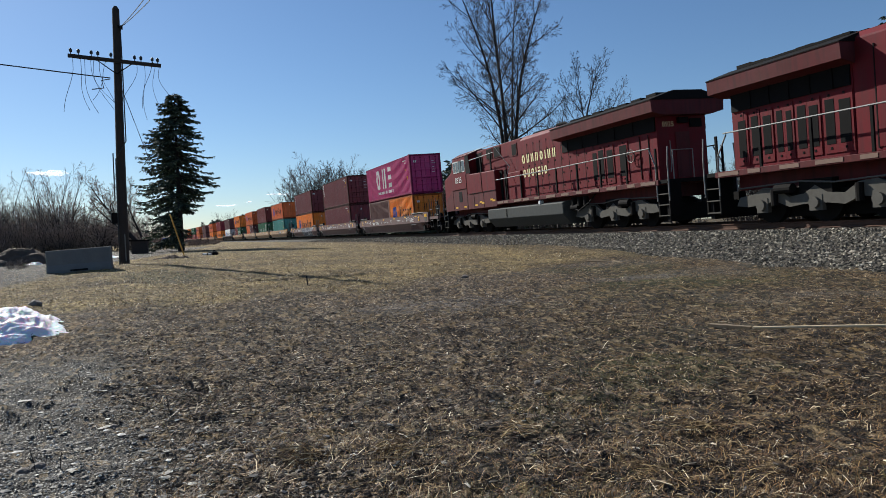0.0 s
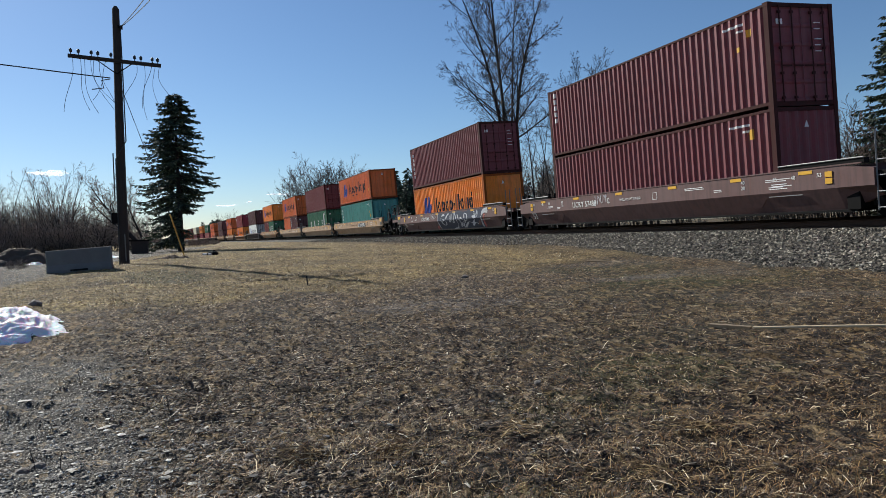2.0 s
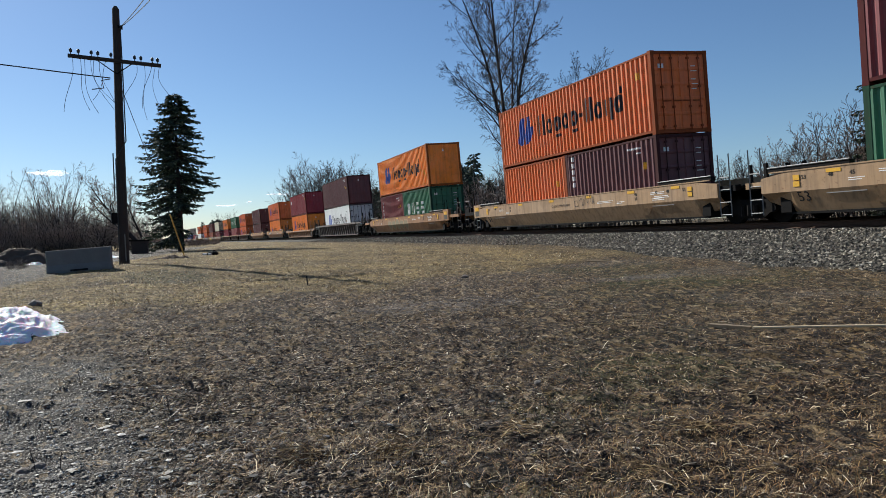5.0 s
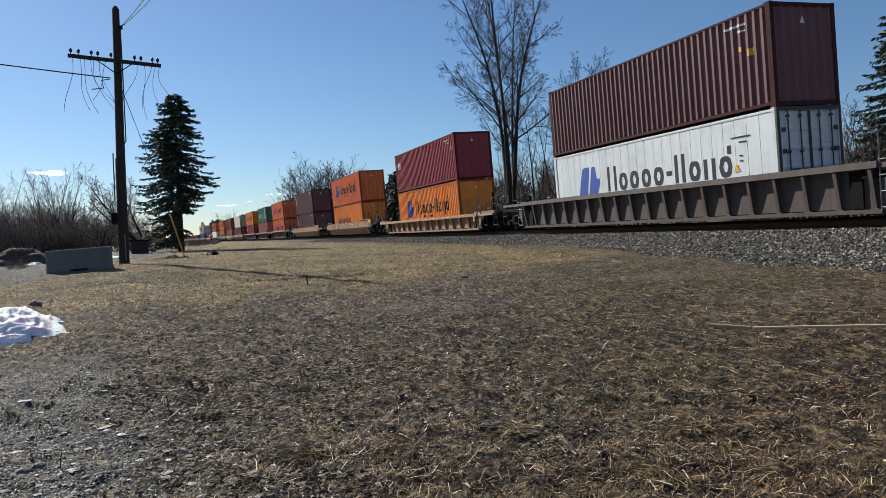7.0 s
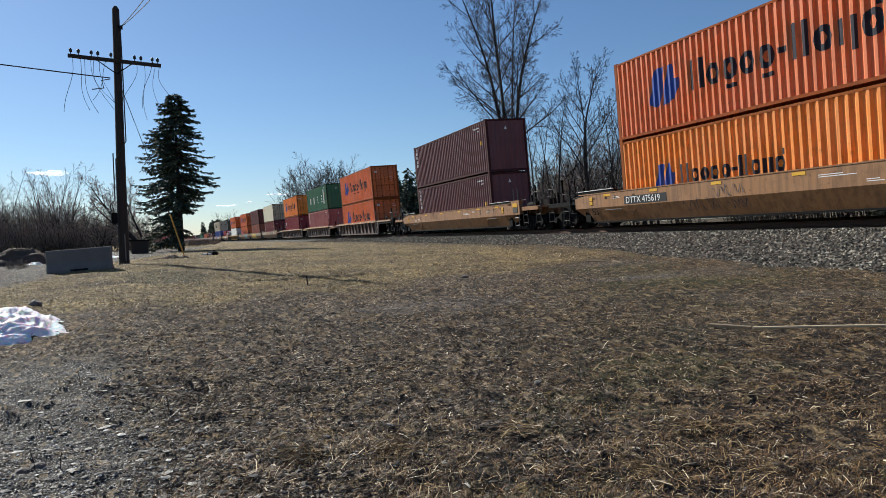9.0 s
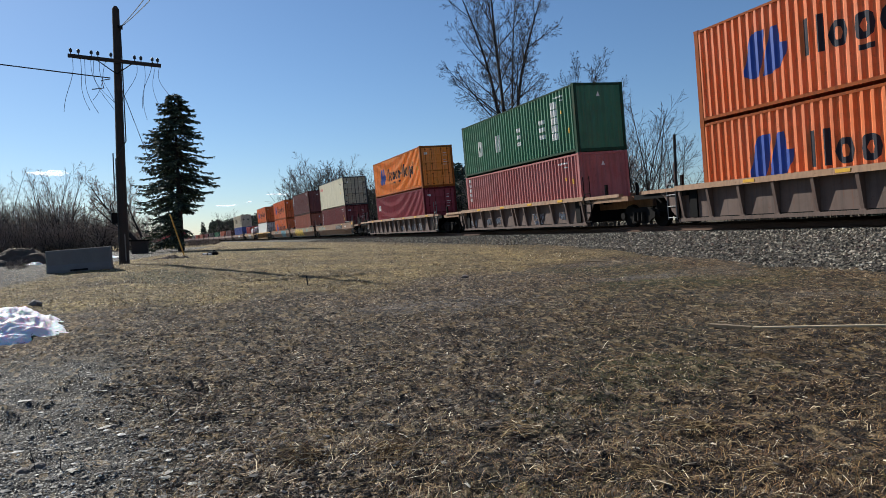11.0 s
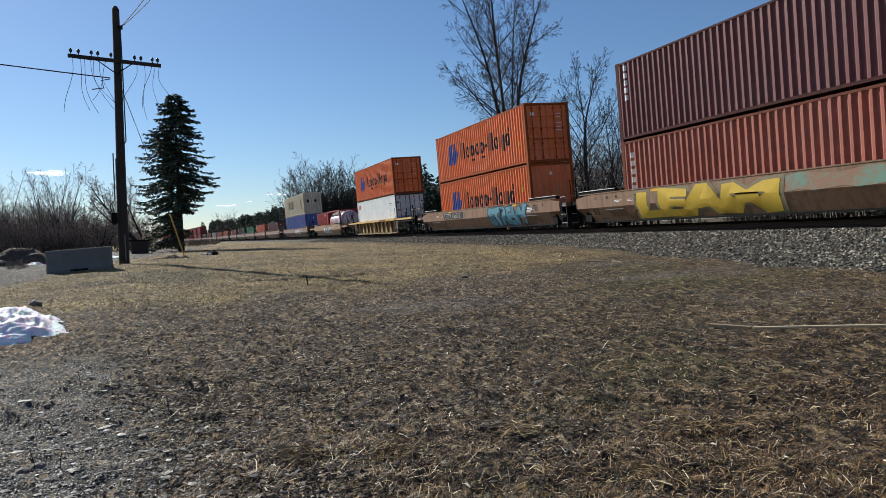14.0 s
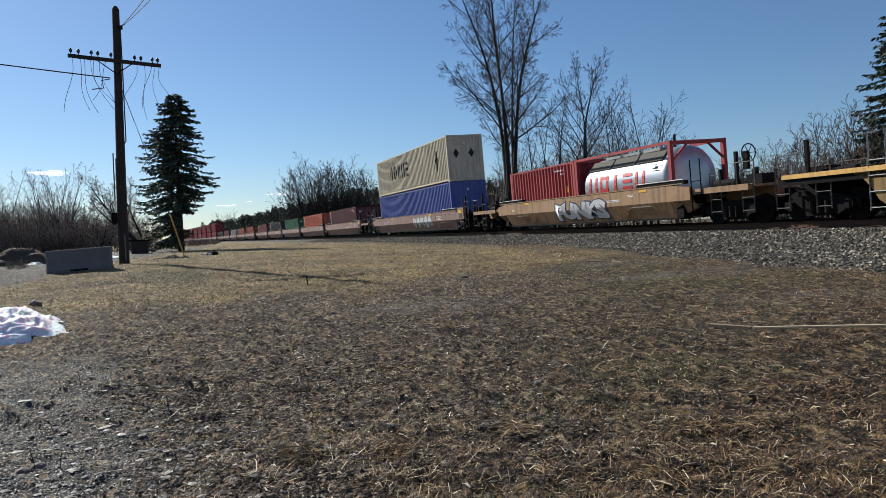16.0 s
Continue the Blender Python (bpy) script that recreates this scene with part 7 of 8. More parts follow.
spruce = spruce_meshes(10.3, 7.3, 31, True)
t = place_tree(spruce, -47.0, -0.95, "tall dark green spruce with drooping branches", name="spruce", category="tree", mat=NEEDLE)
t.matrix_basis = pose(-47.0, -0.95, float(ground_z(-47, -1)) - 0.1, -0.5, 0, 0)
spruce_2 = spruce_meshes(11.8, 6.9, 32)
place_tree(spruce_2, -24.05, 34.2, "dark green spruce beyond the track", name="spruce", category="tree", mat=NEEDLE)
# far woods that follow the line
far_spruce = spruce_meshes(10.0, 4.2, 33, False, 0.13)
for k in range(250):
    s = -62 - 1.7 * k - rt.uniform(0, 1.7)
    lat = 25 + 12 * rt.random()
    p = on_track(s, lat)
    if k % 6 != 1 and s < -104:
        place_tree(far_spruce, p.x, p.y, "distant dark conifer in the woods", rt.random() * 360, rt.uniform(1.15, 1.4), "spruce", "tree", "far woods", mat=NEEDLE)
    elif k % 3 != 2:
        place_tree((far_tree, far_bush)[k % 2], p.x, p.y, "distant bare tree in the woods", rt.random() * 360, (1.15, 1.5)[k % 2] * rt.uniform(0.8, 1.1), group="far woods", mat=BRUSH)
# a belt of young conifers behind the big tree
for k in range(46):
    u = (k + 0.8 * rt.random()) / 46
    place_tree(far_spruce, -106 + 9 * u - rt.uniform(0, 7), 33 + 26 * u, "young dark conifer behind the thicket", rt.random() * 360, rt.uniform(0.78, 0.98), "spruce", "tree", "conifer belt", mat=NEEDLE)


CONCRETE = plain("stained grey concrete", (108, 107, 104), 0.9, 0, 0.3, 2.5, 0.4)
# ---------------------------------------------------------------- telegraph pole
POLE_WOOD = plain("weathered dark pole timber", (50, 43, 39), 0.9, 0, 0.35, 4.0, 0.5)
WIRE = plain("black line wire", (40, 40, 42), 0.6, 0.2)
INSULATOR = plain("dark glass insulator", (40, 44, 46), 0.6)
PX, PY = -24.94, -2.31
PZ = float(ground_z(PX, PY))


def build_pole():
    pole = thing("telegraph_pole", "old dark wooden telegraph pole with crossarm and broken wires", "utility pole")
    shaft = part("shaft", Geo().tube([(PX, PY, PZ - 0.3), (PX, PY + 0.05, 3.0), (PX, PY + 0.13, 6.5), (PX, PY + 0.18, 9.0), (PX, PY + 0.18, 9.1)], [0.165, 0.15, 0.125, 0.11, 0.05], 14), POLE_WOOD, pole)
    ya, za, yb, zb = -3.60, 7.36, -0.82, 7.14

    def arm(u, dz=0.0, dx=0.0):
        return (PX + 0.16 + dx, ya + (yb - ya) * u, za + (zb - za) * u + dz)
    g = Geo()
    a, b = Vector(arm(0)), Vector(arm(1))
    up = Vector((0, (za - zb) / (yb - ya) * 0.055, 0.055))
    g.v += [tuple(p + s * up + Vector((o, 0, 0))) for p in (a, b) for s in (-1, 1) for o in (-0.05, 0.05)]
    g.f += [(0, 1, 3, 2), (4, 6, 7, 5), (0, 4, 5, 1), (2, 3, 7, 6), (0, 2, 6, 4), (1, 5, 7, 3)]
    part("crossarm", g, POLE_WOOD, pole, "dark wooden crossarm, slightly tilted")
    for u in (0.3, 0.68):
        g = Geo().tube([arm(u, -0.04), (PX + 0.15, PY + 0.12, 6.82)], 0.018, 5)
        part("brace", g, SOOT, pole, "flat iron brace")
    for u in (0.03, 0.11, 0.245, 0.315, 0.455, 0.71, 0.78, 0.905, 0.965):
        x, y, z = arm(u, 0.06)
        g = Geo().tube([(x, y, z - 0.02), (x, y, z + 0.06), (x, y, z + 0.075), (x, y, z + 0.15), (x, y, z + 0.19)], [0.015, 0.015, 0.045, 0.05, 0.02], 9)
        part("insulator", g, INSULATOR, pole, "dark glass insulator on a pin")
    rng = random.Random(5)
    for u, dy, drop in ((0.03, -0.22, 1.85), (0.10, 0.3, 1.75), (0.14, 0.42, 1.85), (0.21, 0.75, 1.55), (0.25, 0.55, 1.75), (0.34, 0.3, 1.5), (0.42, -0.55, 1.35), (0.72, -0.45, 1.4), (0.79, 0.1, 1.9), (0.87, -0.3, 1.5), (0.91, 0.12, 1.5), (0.97, 0.3, 1.15)):
        x, y, z = arm(u, 0.02)
        pts = []
        for k in range(9):
            t = k / 8
            pts.append((x + 0.1 * math.sin(t * 3), y + dy * (t ** 1.6) + 0.08 * math.sin(t * 5 + u * 9), z - drop * t))
        part("loose_wire", Geo().tube(pts, 0.008, 4), WIRE, pole, "thin broken wire hanging down")
    g = Geo().tube([(PX + 0.15, PY - 0.12, PZ + 0.1), (PX + 0.17, PY - 0.06, 4.0), (PX + 0.16, PY + 0.28, 4.6), (PX + 0.14, PY + 0.30, 7.0), (PX + 0.12, PY + 0.3, 8.4)], 0.02, 5)
    part("riser_cable", g, WIRE, pole, "black cable running up the pole")
    g = Geo().tube([(PX + 0.1, PY - 0.17, 1.8), (PX + 0.1, PY - 0.3, 2.0), (PX + 0.1, PY - 0.3, 2.5), (PX + 0.1, PY - 0.16, 2.65), (PX + 0.1, PY - 0.14, 4.2)], 0.02, 5)
    part("conduit", g, WIRE, pole, "bent conduit loop")
    part("meter_box", Geo().box(PX + 0.02, PX + 0.16, PY - 0.28, PY - 0.1, 1.86, 2.24), SOOT, pole, "small dark meter box", bevel=0.015)
    part("marker_strip", Geo().box(PX + 0.155, PX + 0.165, PY + 0.06, PY + 0.095, PZ + 0.1, PZ + 1.0), CONCRETE, pole, "pale strip near the foot")
    part("bracket", Geo().box(PX - 0.05, PX + 0.1, PY + 0.1, PY + 0.36, 8.35, 8.45), SOOT, pole)
    for dy, dz in ((0, 0), (0.12, 0.03)):
        pts = []
        a, b = Vector((PX + 0.1, PY + 0.33 + dy * 0.2, 8.42)), Vector((-4.0, 1.6 + dy * 4, 5.6 + dz))
        for k in range(13):
            t = k / 12
            pts.append(tuple(a.lerp(b, t) - Vector((0, 0, 1.2 * t * (1 - t)))))
        part("service_wire", Geo().tube(pts, 0.011, 4), WIRE, pole, "black service wire leading overhead")
    pts = []
    a, b = Vector((PX + 0.05, PY - 0.1, 6.70)), Vector((PX + 9.0, PY - 16.0, 6.9))
    for k in range(13):
        t = k / 12
        pts.append(tuple(a.lerp(b, t) - Vector((0, 0, 0.6 * t * (1 - t)))))
    part("span_cable", Geo().tube(pts, 0.02, 5), WIRE, pole, "thick black cable leading away")
    g = Geo().tube([(PX + 0.08, PY - 0.1, 6.66), (PX + 0.1, PY - 0.35, 6.6), (PX + 0.1, PY - 0.3, 6.35), (PX + 0.1, PY - 0.65, 6.3)], 0.018, 5)
    part("cable_tail", g, WIRE, pole)
    part("guy_wire", Geo().tube([(PX, PY + 0.2, 6.45), (-28.05, -0.88, 2.2), (-28.9, -0.45, 0.52)], 0.012, 4), WIRE, pole, "steel guy wire to the ground anchor")
    part("guy_guard", Geo().tube([(-28.0, -0.90, 2.24), (-28.9, -0.45, 0.45)], 0.028, 8), plain("faded yellow plastic", (186, 152, 78), 0.6), pole, "faded yellow plastic guy guard")


build_pole()

# ---------------------------------------------------------------- things on the grass


def build_barrier():
    b = thing("concrete_barrier", "grey concrete road barrier with a flared foot", "barrier")
    prof = [(-0.23, -0.12), (-0.22, 0.05), (-0.17, 0.2), (-0.14, 0.62), (0.14, 0.62), (0.17, 0.2), (0.22, 0.05), (0.23, -0.12)]
    part("block", Geo().prism(prof, 0, 1.66), CONCRETE, b, bevel=0.02)
    part("lifting_slot", Geo().box(0.6, 1.05, -0.232, -0.21, 0.0, 0.05), BLACK, b)
    x, y = -21.75, -3.98
    b.matrix_basis = pose(x, y, float(ground_z(-21.8, -3.4)) - 0.02, 0, -2.2, math.degrees(math.atan2(1.6, 0.05)))


build_barrier()


def mound(name, label, category, x, y, rx, ry, h, mat, seed, turn=0.0, n=40, rough=0.12, kind="", lump=0.54, shelf=2.2, around=48):
    """A low heap with an uneven surface and a thin edge."""
    V, F = [], []
    for i in range(n + 1):
        r = i / n
        for j in range(around):
            a = 6.2832 * j / around
            edge = 1 + 0.16 * math.sin(3 * a + seed) + 0.09 * math.sin(7 * a + 2 * seed)
            px, py = r * rx * edge * math.cos(a), r * ry * edge * math.sin(a)
            f = max(0.0, 1 - r ** shelf)
            q = Vector((px * 1.7 + seed, py * 1.7, seed))
            z = h * f * (0.72 + lump * noise.noise(q)) + rough * h * noise.noise(q * 4) * min(1, 3 * f) + 0.4 * rough * h * noise.noise(q * 11) * min(1, 3 * f)
            V.append((px, py, z - 0.03))
    for i in range(n):
        for j in range(around):
            k = (j + 1) % around
            F.append((i * around + j, (i + 1) * around + j, (i + 1) * around + k, i * around + k))
    me = list_mesh(name, V, F, mat)
    me.shade_smooth()
    ob = new(name, me)
    tagged(ob, label, category, kind=kind)
    ob.matrix_basis = pose(x, y, float(ground_z(x, y)), 0, 0, turn)
    return ob


m = Mat("old granular snow", 0.7)
m.color(m.mix(m.ramp(m.noise(9.0, 6, 0.7), [(0.58, (0, 0, 0)), (0.78, (0.5,) * 3)]), lin(246, 248, 250), lin(150, 148, 146)))
m.bump(m.noise(16.0, 3, 0.6), 0.7, 0.04)
m.b.inputs["Subsurface Weight"].default_value, m.b.inputs["Subsurface Scale"].default_value = 0.5, 0.08
SNOW = m.m
DIRT = plain("dark heaped soil", (82, 68, 56), 0.95, 0, 0.4, 5.0, 0.8)
mound("snow_bank", "melting bank of old white snow with dirty specks", "snow", -9.85, -3.25, 2.2, 1.5, 0.56, SNOW, 2.0, 0, n=110, rough=0.14, lump=0.35, shelf=2.6, around=160)
mound("soil_mound", "dark heap of soil and brush", "soil heap", -31.5, -7.0, 1.5, 2.0, 0.75, DIRT, 4.0, 0, 40, 0.16)
mound("soil_mound", "low dark clods of soil by the guy anchor", "soil heap", -28.6, -1.0, 0.4, 0.8, 0.16, DIRT, 5.0, 30, 16, 0.5)
for x, y, rx, ry, s in ((-30.4, -6.0, 0.4, 0.35, 6.0), (-38.0, -4.2, 0.5, 0.9, 7.0), (-29.5, -3.6, 0.25, 0.4, 8.0)):
    mound("snow_patch", "thin patch of leftover snow", "snow", x, y, rx, ry, 0.14, SNOW, s, 0, 14, 0.4)

PLANK = plain("weathered brown plank", (122, 106, 84), 0.85, 0, 0.25, 8.0, 0.4)


def stick(name, label, pts, r, mat, category="stick", flat=None):
    g = Geo()
    if flat:
        a, b = Vector(pts[0]), Vector(pts[-1])
        d = (b - a).normalized()
        s = Vector((-d.y, d.x, 0)) * flat[0] / 2
        u = Vector((0, 0, flat[1]))
        q = [a - s, a + s, b + s * 0.8, b - s * 0.8]
        g.v += [tuple(v) for v in q] + [tuple(v + u) for v in q]
        g.f += [(3, 2, 1, 0), (4, 5, 6, 7), (0, 1, 5, 4), (1, 2, 6, 5), (2, 3, 7, 6), (3, 0, 4, 7)]
    else:
        g.tube(pts, r, 6)
    me = g.mesh(name)
    me.materials.append(mat)
    ob = new(name, me)
    tagged(ob, label, category)
    return ob


def on_ground(x, y, dz=0.0):
    return (x, y, float(surface(np.array(x), np.array(y))) + dz)


stick("wooden_plank", "short weathered plank lying in the grass", [on_ground(-5.62, 4.96, 0.02), on_ground(-5.22, 5.12, 0.02)], 0, PLANK, "plank", (0.08, 0.03))
stick("wooden_pole", "long thin weathered pole lying in the grass", [(-5.15, 5.07, 0.06), (-4.1, 6.75, 0.07)], 0.014, plain("bleached bare wood", (205, 182, 146), 0.8, 0, 0.25, 8.0, 0.4), "pole")
stick("stake", "thin dark stake standing in the grass", [on_ground(-13.7, 2.07, -0.1), on_ground(-13.72, 2.05, 0.2)], 0.015, POLE_WOOD, "stake")
stick("wooden_post", "weathered wooden post beyond the track", [(-38.7, 31.7, -0.5), (-38.7, 31.65, 7.1)], 0.1, POLE_WOOD, "post")
stick("fallen_branch", "pale fallen branch at the edge of the ballast", [on_ground(-14.9, 9.3, 0.05), on_ground(-14.2, 9.6, 0.06), on_ground(-13.6, 9.5, 0.05)], 0.016, PLANK, "branch")


def build_shed():
    s = thing("small_shed", "low dark weathered wooden hut by the trees", "shed")
    z = float(ground_z(-44, -3.2)) - 0.05
    part("wall", Geo().box(-44.8, -43.9, -3.65, -2.75, z, z + 0.8), POLE_WOOD, s)
    part("roof", Geo().prism([(-3.75, z + 0.8), (-2.65, z + 0.8), (-2.65, z + 0.87), (-3.75, z + 0.92)], -44.9, -43.8), SOOT, s, "flat dark roof")


build_shed()


def build_scrap():
    s = thing("scrap_pile", "small dark pile of scrap with white pieces", "scrap")
    x, y, z = on_ground(-30.7, 0.5)
    for dy, r, squash in ((-0.16, 0.15, 0.5), (0.05, 0.17, 0.62), (0.22, 0.16, 0.95)):
        bm = bmesh.new()
        bmesh.ops.create_icosphere(bm, subdivisions=2, radius=r, matrix=Matrix.Translation((x, y + dy, z + r * squash * 0.5)) @ Matrix.Diagonal((1.1, 1, squash, 1)))
        for v in bm.verts:
            v.co += Vector((0.3, 1, 1)) * 0.06 * noise.noise(v.co * 9.0)
        me = bpy.data.meshes.new("lump")
        bm.to_mesh(me)
        bm.free()
        part("lump", me, BLACK, s)
    part("tin", Geo().tube([(x + 0.15, y - 0.28, z + 0.05), (x + 0.15, y - 0.12, z + 0.05)], 0.055, 10), MARK_WHITE, s, "white tin")
    part("tin", Geo().tube([(x + 0.2, y - 0.06, z + 0.04), (x + 0.2, y + 0.08, z + 0.05)], 0.05, 10), MARK_WHITE, s, "white tin")


build_scrap()
ROCK = plain("dark field stone", (112, 104, 96), 0.9, 0, 0.3, 12.0, 0.6)
for x, y, r in ((-4.86, -0.57, 0.028), (-4.1, -0.85, 0.04), (-3.98, -0.9, 0.035), (-13.5, -2.7, 0.11), (-9.6, 5.1, 0.04), (-13.0, 5.2, 0.08), (-4.4, 2.3, 0.03), (-6.2, 0.4, 0.03), (-3.6, 0.2, 0.025), (-5.5, -0.9, 0.03)):
    bm = bmesh.new()
    bmesh.ops.create_icosphere(bm, subdivisions=2, radius=r)
    for v in bm.verts:
        v.co *= 1 + 0.35 * noise.noise(v.co * (1.6 / r) + Vector((x, y, 0)))
        v.co.z *= 0.6
    me = bpy.data.meshes.new("rock")
    bm.to_mesh(me)
    bm.free()
    me.materials.append(ROCK)
    ob = new("rock", me)
    tagged(ob, "dark stone lying on the soil", "rock", "stones on the ground")
    ob.location = on_ground(x, y, r * 0.3)

# ---------------------------------------------------------------- straw, stubble and gravel


def litter_material(name, stops, rough=0.85):
    m = Mat(name, rough)
    m.color(m.ramp(m.random(True), [(p, lin(*c)) for p, c in stops]))
    return m.m


def wedge(n, r0, r1, seed, half=37.0, power=1.0):
    """Random places in front of the camera, even in the logarithm of the distance."""
    rng = np.random.RandomState(seed)
    r = r0 * (r1 / r0) ** (rng.rand(n) ** power)
    a = math.atan2(math.sin(YAW), -math.cos(YAW)) + np.radians(rng.uniform(-half, half, n))
    return r * np.cos(a), r * np.sin(a), r, rng


def blades(name, label, n, r0, r1, seed, length, width, tilt, mat, keep=None, lift=0.0):
    x, y, r, rng = wedge(n, r0, r1, seed)
    if keep is not None:
        k = keep(x, y, rng)
        x, y, r = x[k], y[k], r[k]
    n = len(x)
    z = surface(x, y) + lift
    L = length[0] + (length[1] - length[0]) * rng.rand(n) ** 2
    W = (width + 0.0002 * r) * (0.6 + 0.8 * rng.rand(n))
    az = rng.rand(n) * 6.283
    el = np.radians(tilt[0] + (tilt[1] - tilt[0]) * rng.rand(n))
    d = np.stack([np.cos(az) * np.cos(el), np.sin(az) * np.cos(el), np.sin(el)], -1)
    s = np.stack([-np.sin(az), np.cos(az), 0.5 * (rng.rand(n) - 0.5)], -1) * W[:, None] / 2
    p = np.stack([x, y, z], -1)
    bend = np.stack([0.15 * L * (rng.rand(n) - 0.5), 0.15 * L * (rng.rand(n) - 0.5), -0.1 * L], -1)
    mid = p + d * (L * 0.55)[:, None]
    tip = p + d * L[:, None] + bend
    V = np.stack([p - s, p + s, mid + s * 0.9, mid - s * 0.9, tip], 1)
    i = np.arange(n)[:, None] * 5
    quads = (i + np.array([[0, 1, 2, 3]])).tolist()
    tris = (i + np.array([[3, 2, 4]])).tolist()
    me = bpy.data.meshes.new(name)
    me.from_pydata(V.reshape(-1, 3).tolist(), [], quads + tris)
    me.materials.append(mat)
    ob = new(name, me)
    tagged(ob, label, "grass", kind="stuff")


STUBBLE = litter_material("mown stubble", [(0.0, (16, 8, 3)), (0.45, (62, 39, 17)), (0.75, (112, 76, 35)), (0.93, (172, 134, 78)), (1.0, (228, 208, 168))], 0.6)
DRY = litter_material("dry straw", [(0.0, (44, 31, 17)), (0.5, (116, 89, 52)), (0.85, (196, 170, 120)), (1.0, (246, 234, 204))], 0.55)
MOSSY = litter_material("tired green grass", [(0.0, (24, 26, 10)), (0.6, (70, 70, 32)), (1.0, (150, 138, 84))], 0.6)
CHIP = litter_material("broken stalks and bark chips", [(0.0, (28, 21, 14)), (0.4, (76, 60, 43)), (0.72, (122, 102, 77)), (0.92, (180, 158, 126)), (1.0, (236, 226, 206))], 0.75)


MATTED = litter_material("matted dead stalks", [(0.0, (33, 25, 15)), (0.45, (76, 60, 40)), (0.8, (116, 95, 64)), (0.95, (160, 132, 94)), (1.0, (212, 192, 156))], 0.7)


def lane_here(x, y):
    return y - (-0.42 + 0.10 * (x + 4) + 0.25 * fbm(x, y, 0.35, 2, 9))


def off_lane(x, y, rng):
    k = (lane_here(x, y) > 0.1) | (x < -7.9)
    return k & (np.hypot(x, y - TRACK_D + RADIUS) - RADIUS < -5.2)


def thick(x, y, rng):
    return off_lane(x, y, rng) & (fbm(x, y, 0.7, 3, 31) + 0.3 * (rng.rand(len(x)) - 0.5) > -0.02)


def greenish(x, y, rng):
    return off_lane(x, y, rng) & ((fbm(x, y, 0.3, 3, 33) + 0.25 * (rng.rand(len(x)) - 0.5) > 0.25) | (mossy(x, y) > 0.2 + 0.8 * rng.rand(len(x))))


def meadow_here(x, y, rng):
    on_road = smoothstep(-3.3, -4.1, y + 0.12 * (x + 20)) * smoothstep(-13, -15, x) > 0.3 + 0.6 * rng.rand(len(x))
    return off_lane(x, y, rng) & (verge(x, y) < 0.3 - 0.8 * rng.rand(len(x))) & ~on_road


def grassy(x, y, rng):
    return off_lane(x, y, rng) & (churned(x, y) < 0.3 + 0.9 * rng.rand(len(x))) & (muddy(x, y) < 0.2 + 0.9 * rng.rand(len(x)))


def thin_straw(x, y, rng):
    return thick(x, y, rng) & (churned(x, y) < 0.15 + 1.1 * rng.rand(len(x)))


def on_churned(x, y, rng):
    return (lane_here(x, y) > -0.25 + 0.4 * rng.rand(len(x))) & (churned(x, y) > 0.1 + 0.9 * rng.rand(len(x)))


def tufted(x, y, rng):
    return thick(x, y, rng) & (fbm(x, y, 0.9, 2, 36) > 0.3)


blades("stubble", "short broken brown stubble over the soil", 120000, 2.2, 26, 41, (0.012, 0.08), 0.0024, (0, 40), STUBBLE, grassy, 0.002)
blades("straw_litter", "pale mown straw lying in thin swaths", 42000, 2.2, 20, 42, (0.015, 0.13), 0.0021, (0, 22), DRY, thin_straw, 0.008)
blades("long_straw", "long pale straw stalks in loose tufts", 3500, 2.3, 12, 49, (0.05, 0.18), 0.003, (0, 30), DRY, tufted, 0.012)
blades("standing_grass", "short upright dry grass blades", 110000, 2.2, 24, 43, (0.015, 0.06), 0.0017, (25, 80), STUBBLE, thin_straw)
blades("green_grass", "patches of tired green grass", 60000, 2.2, 26, 44, (0.015, 0.07), 0.0022, (15, 80), MOSSY, greenish)
blades("meadow_grass", "dry yellow grass of the open strip", 60000, 9, 60, 45, (0.03, 0.11), 0.004, (5, 70), DRY, meadow_here)
blades("trackside_weeds", "tall dead weeds along the ballast", 14000, 14, 110, 46, (0.15, 0.6), 0.004, (45, 88), litter_material("dead weeds", [(0.0, (84, 70, 52)), (1.0, (160, 140, 104))]),
       lambda x, y, rng: (np.abs(np.hypot(x, y - TRACK_D + RADIUS) - RADIUS + 6.2 - 2.0 * smoothstep(-15, -30, x)) < 0.9 + 0.8 * rng.rand(len(x))) & (x < -22) & (fbm(x, y, 0.15, 2, 8) > -0.2))

blades("far_weeds", "dead weeds on the far side of the track", 30000, 16, 110, 47, (0.2, 0.8), 0.006, (50, 88), STUBBLE,
       lambda x, y, rng: np.abs(np.hypot(x, y - TRACK_D + RADIUS) - RADIUS - 6.0) < 2.2)


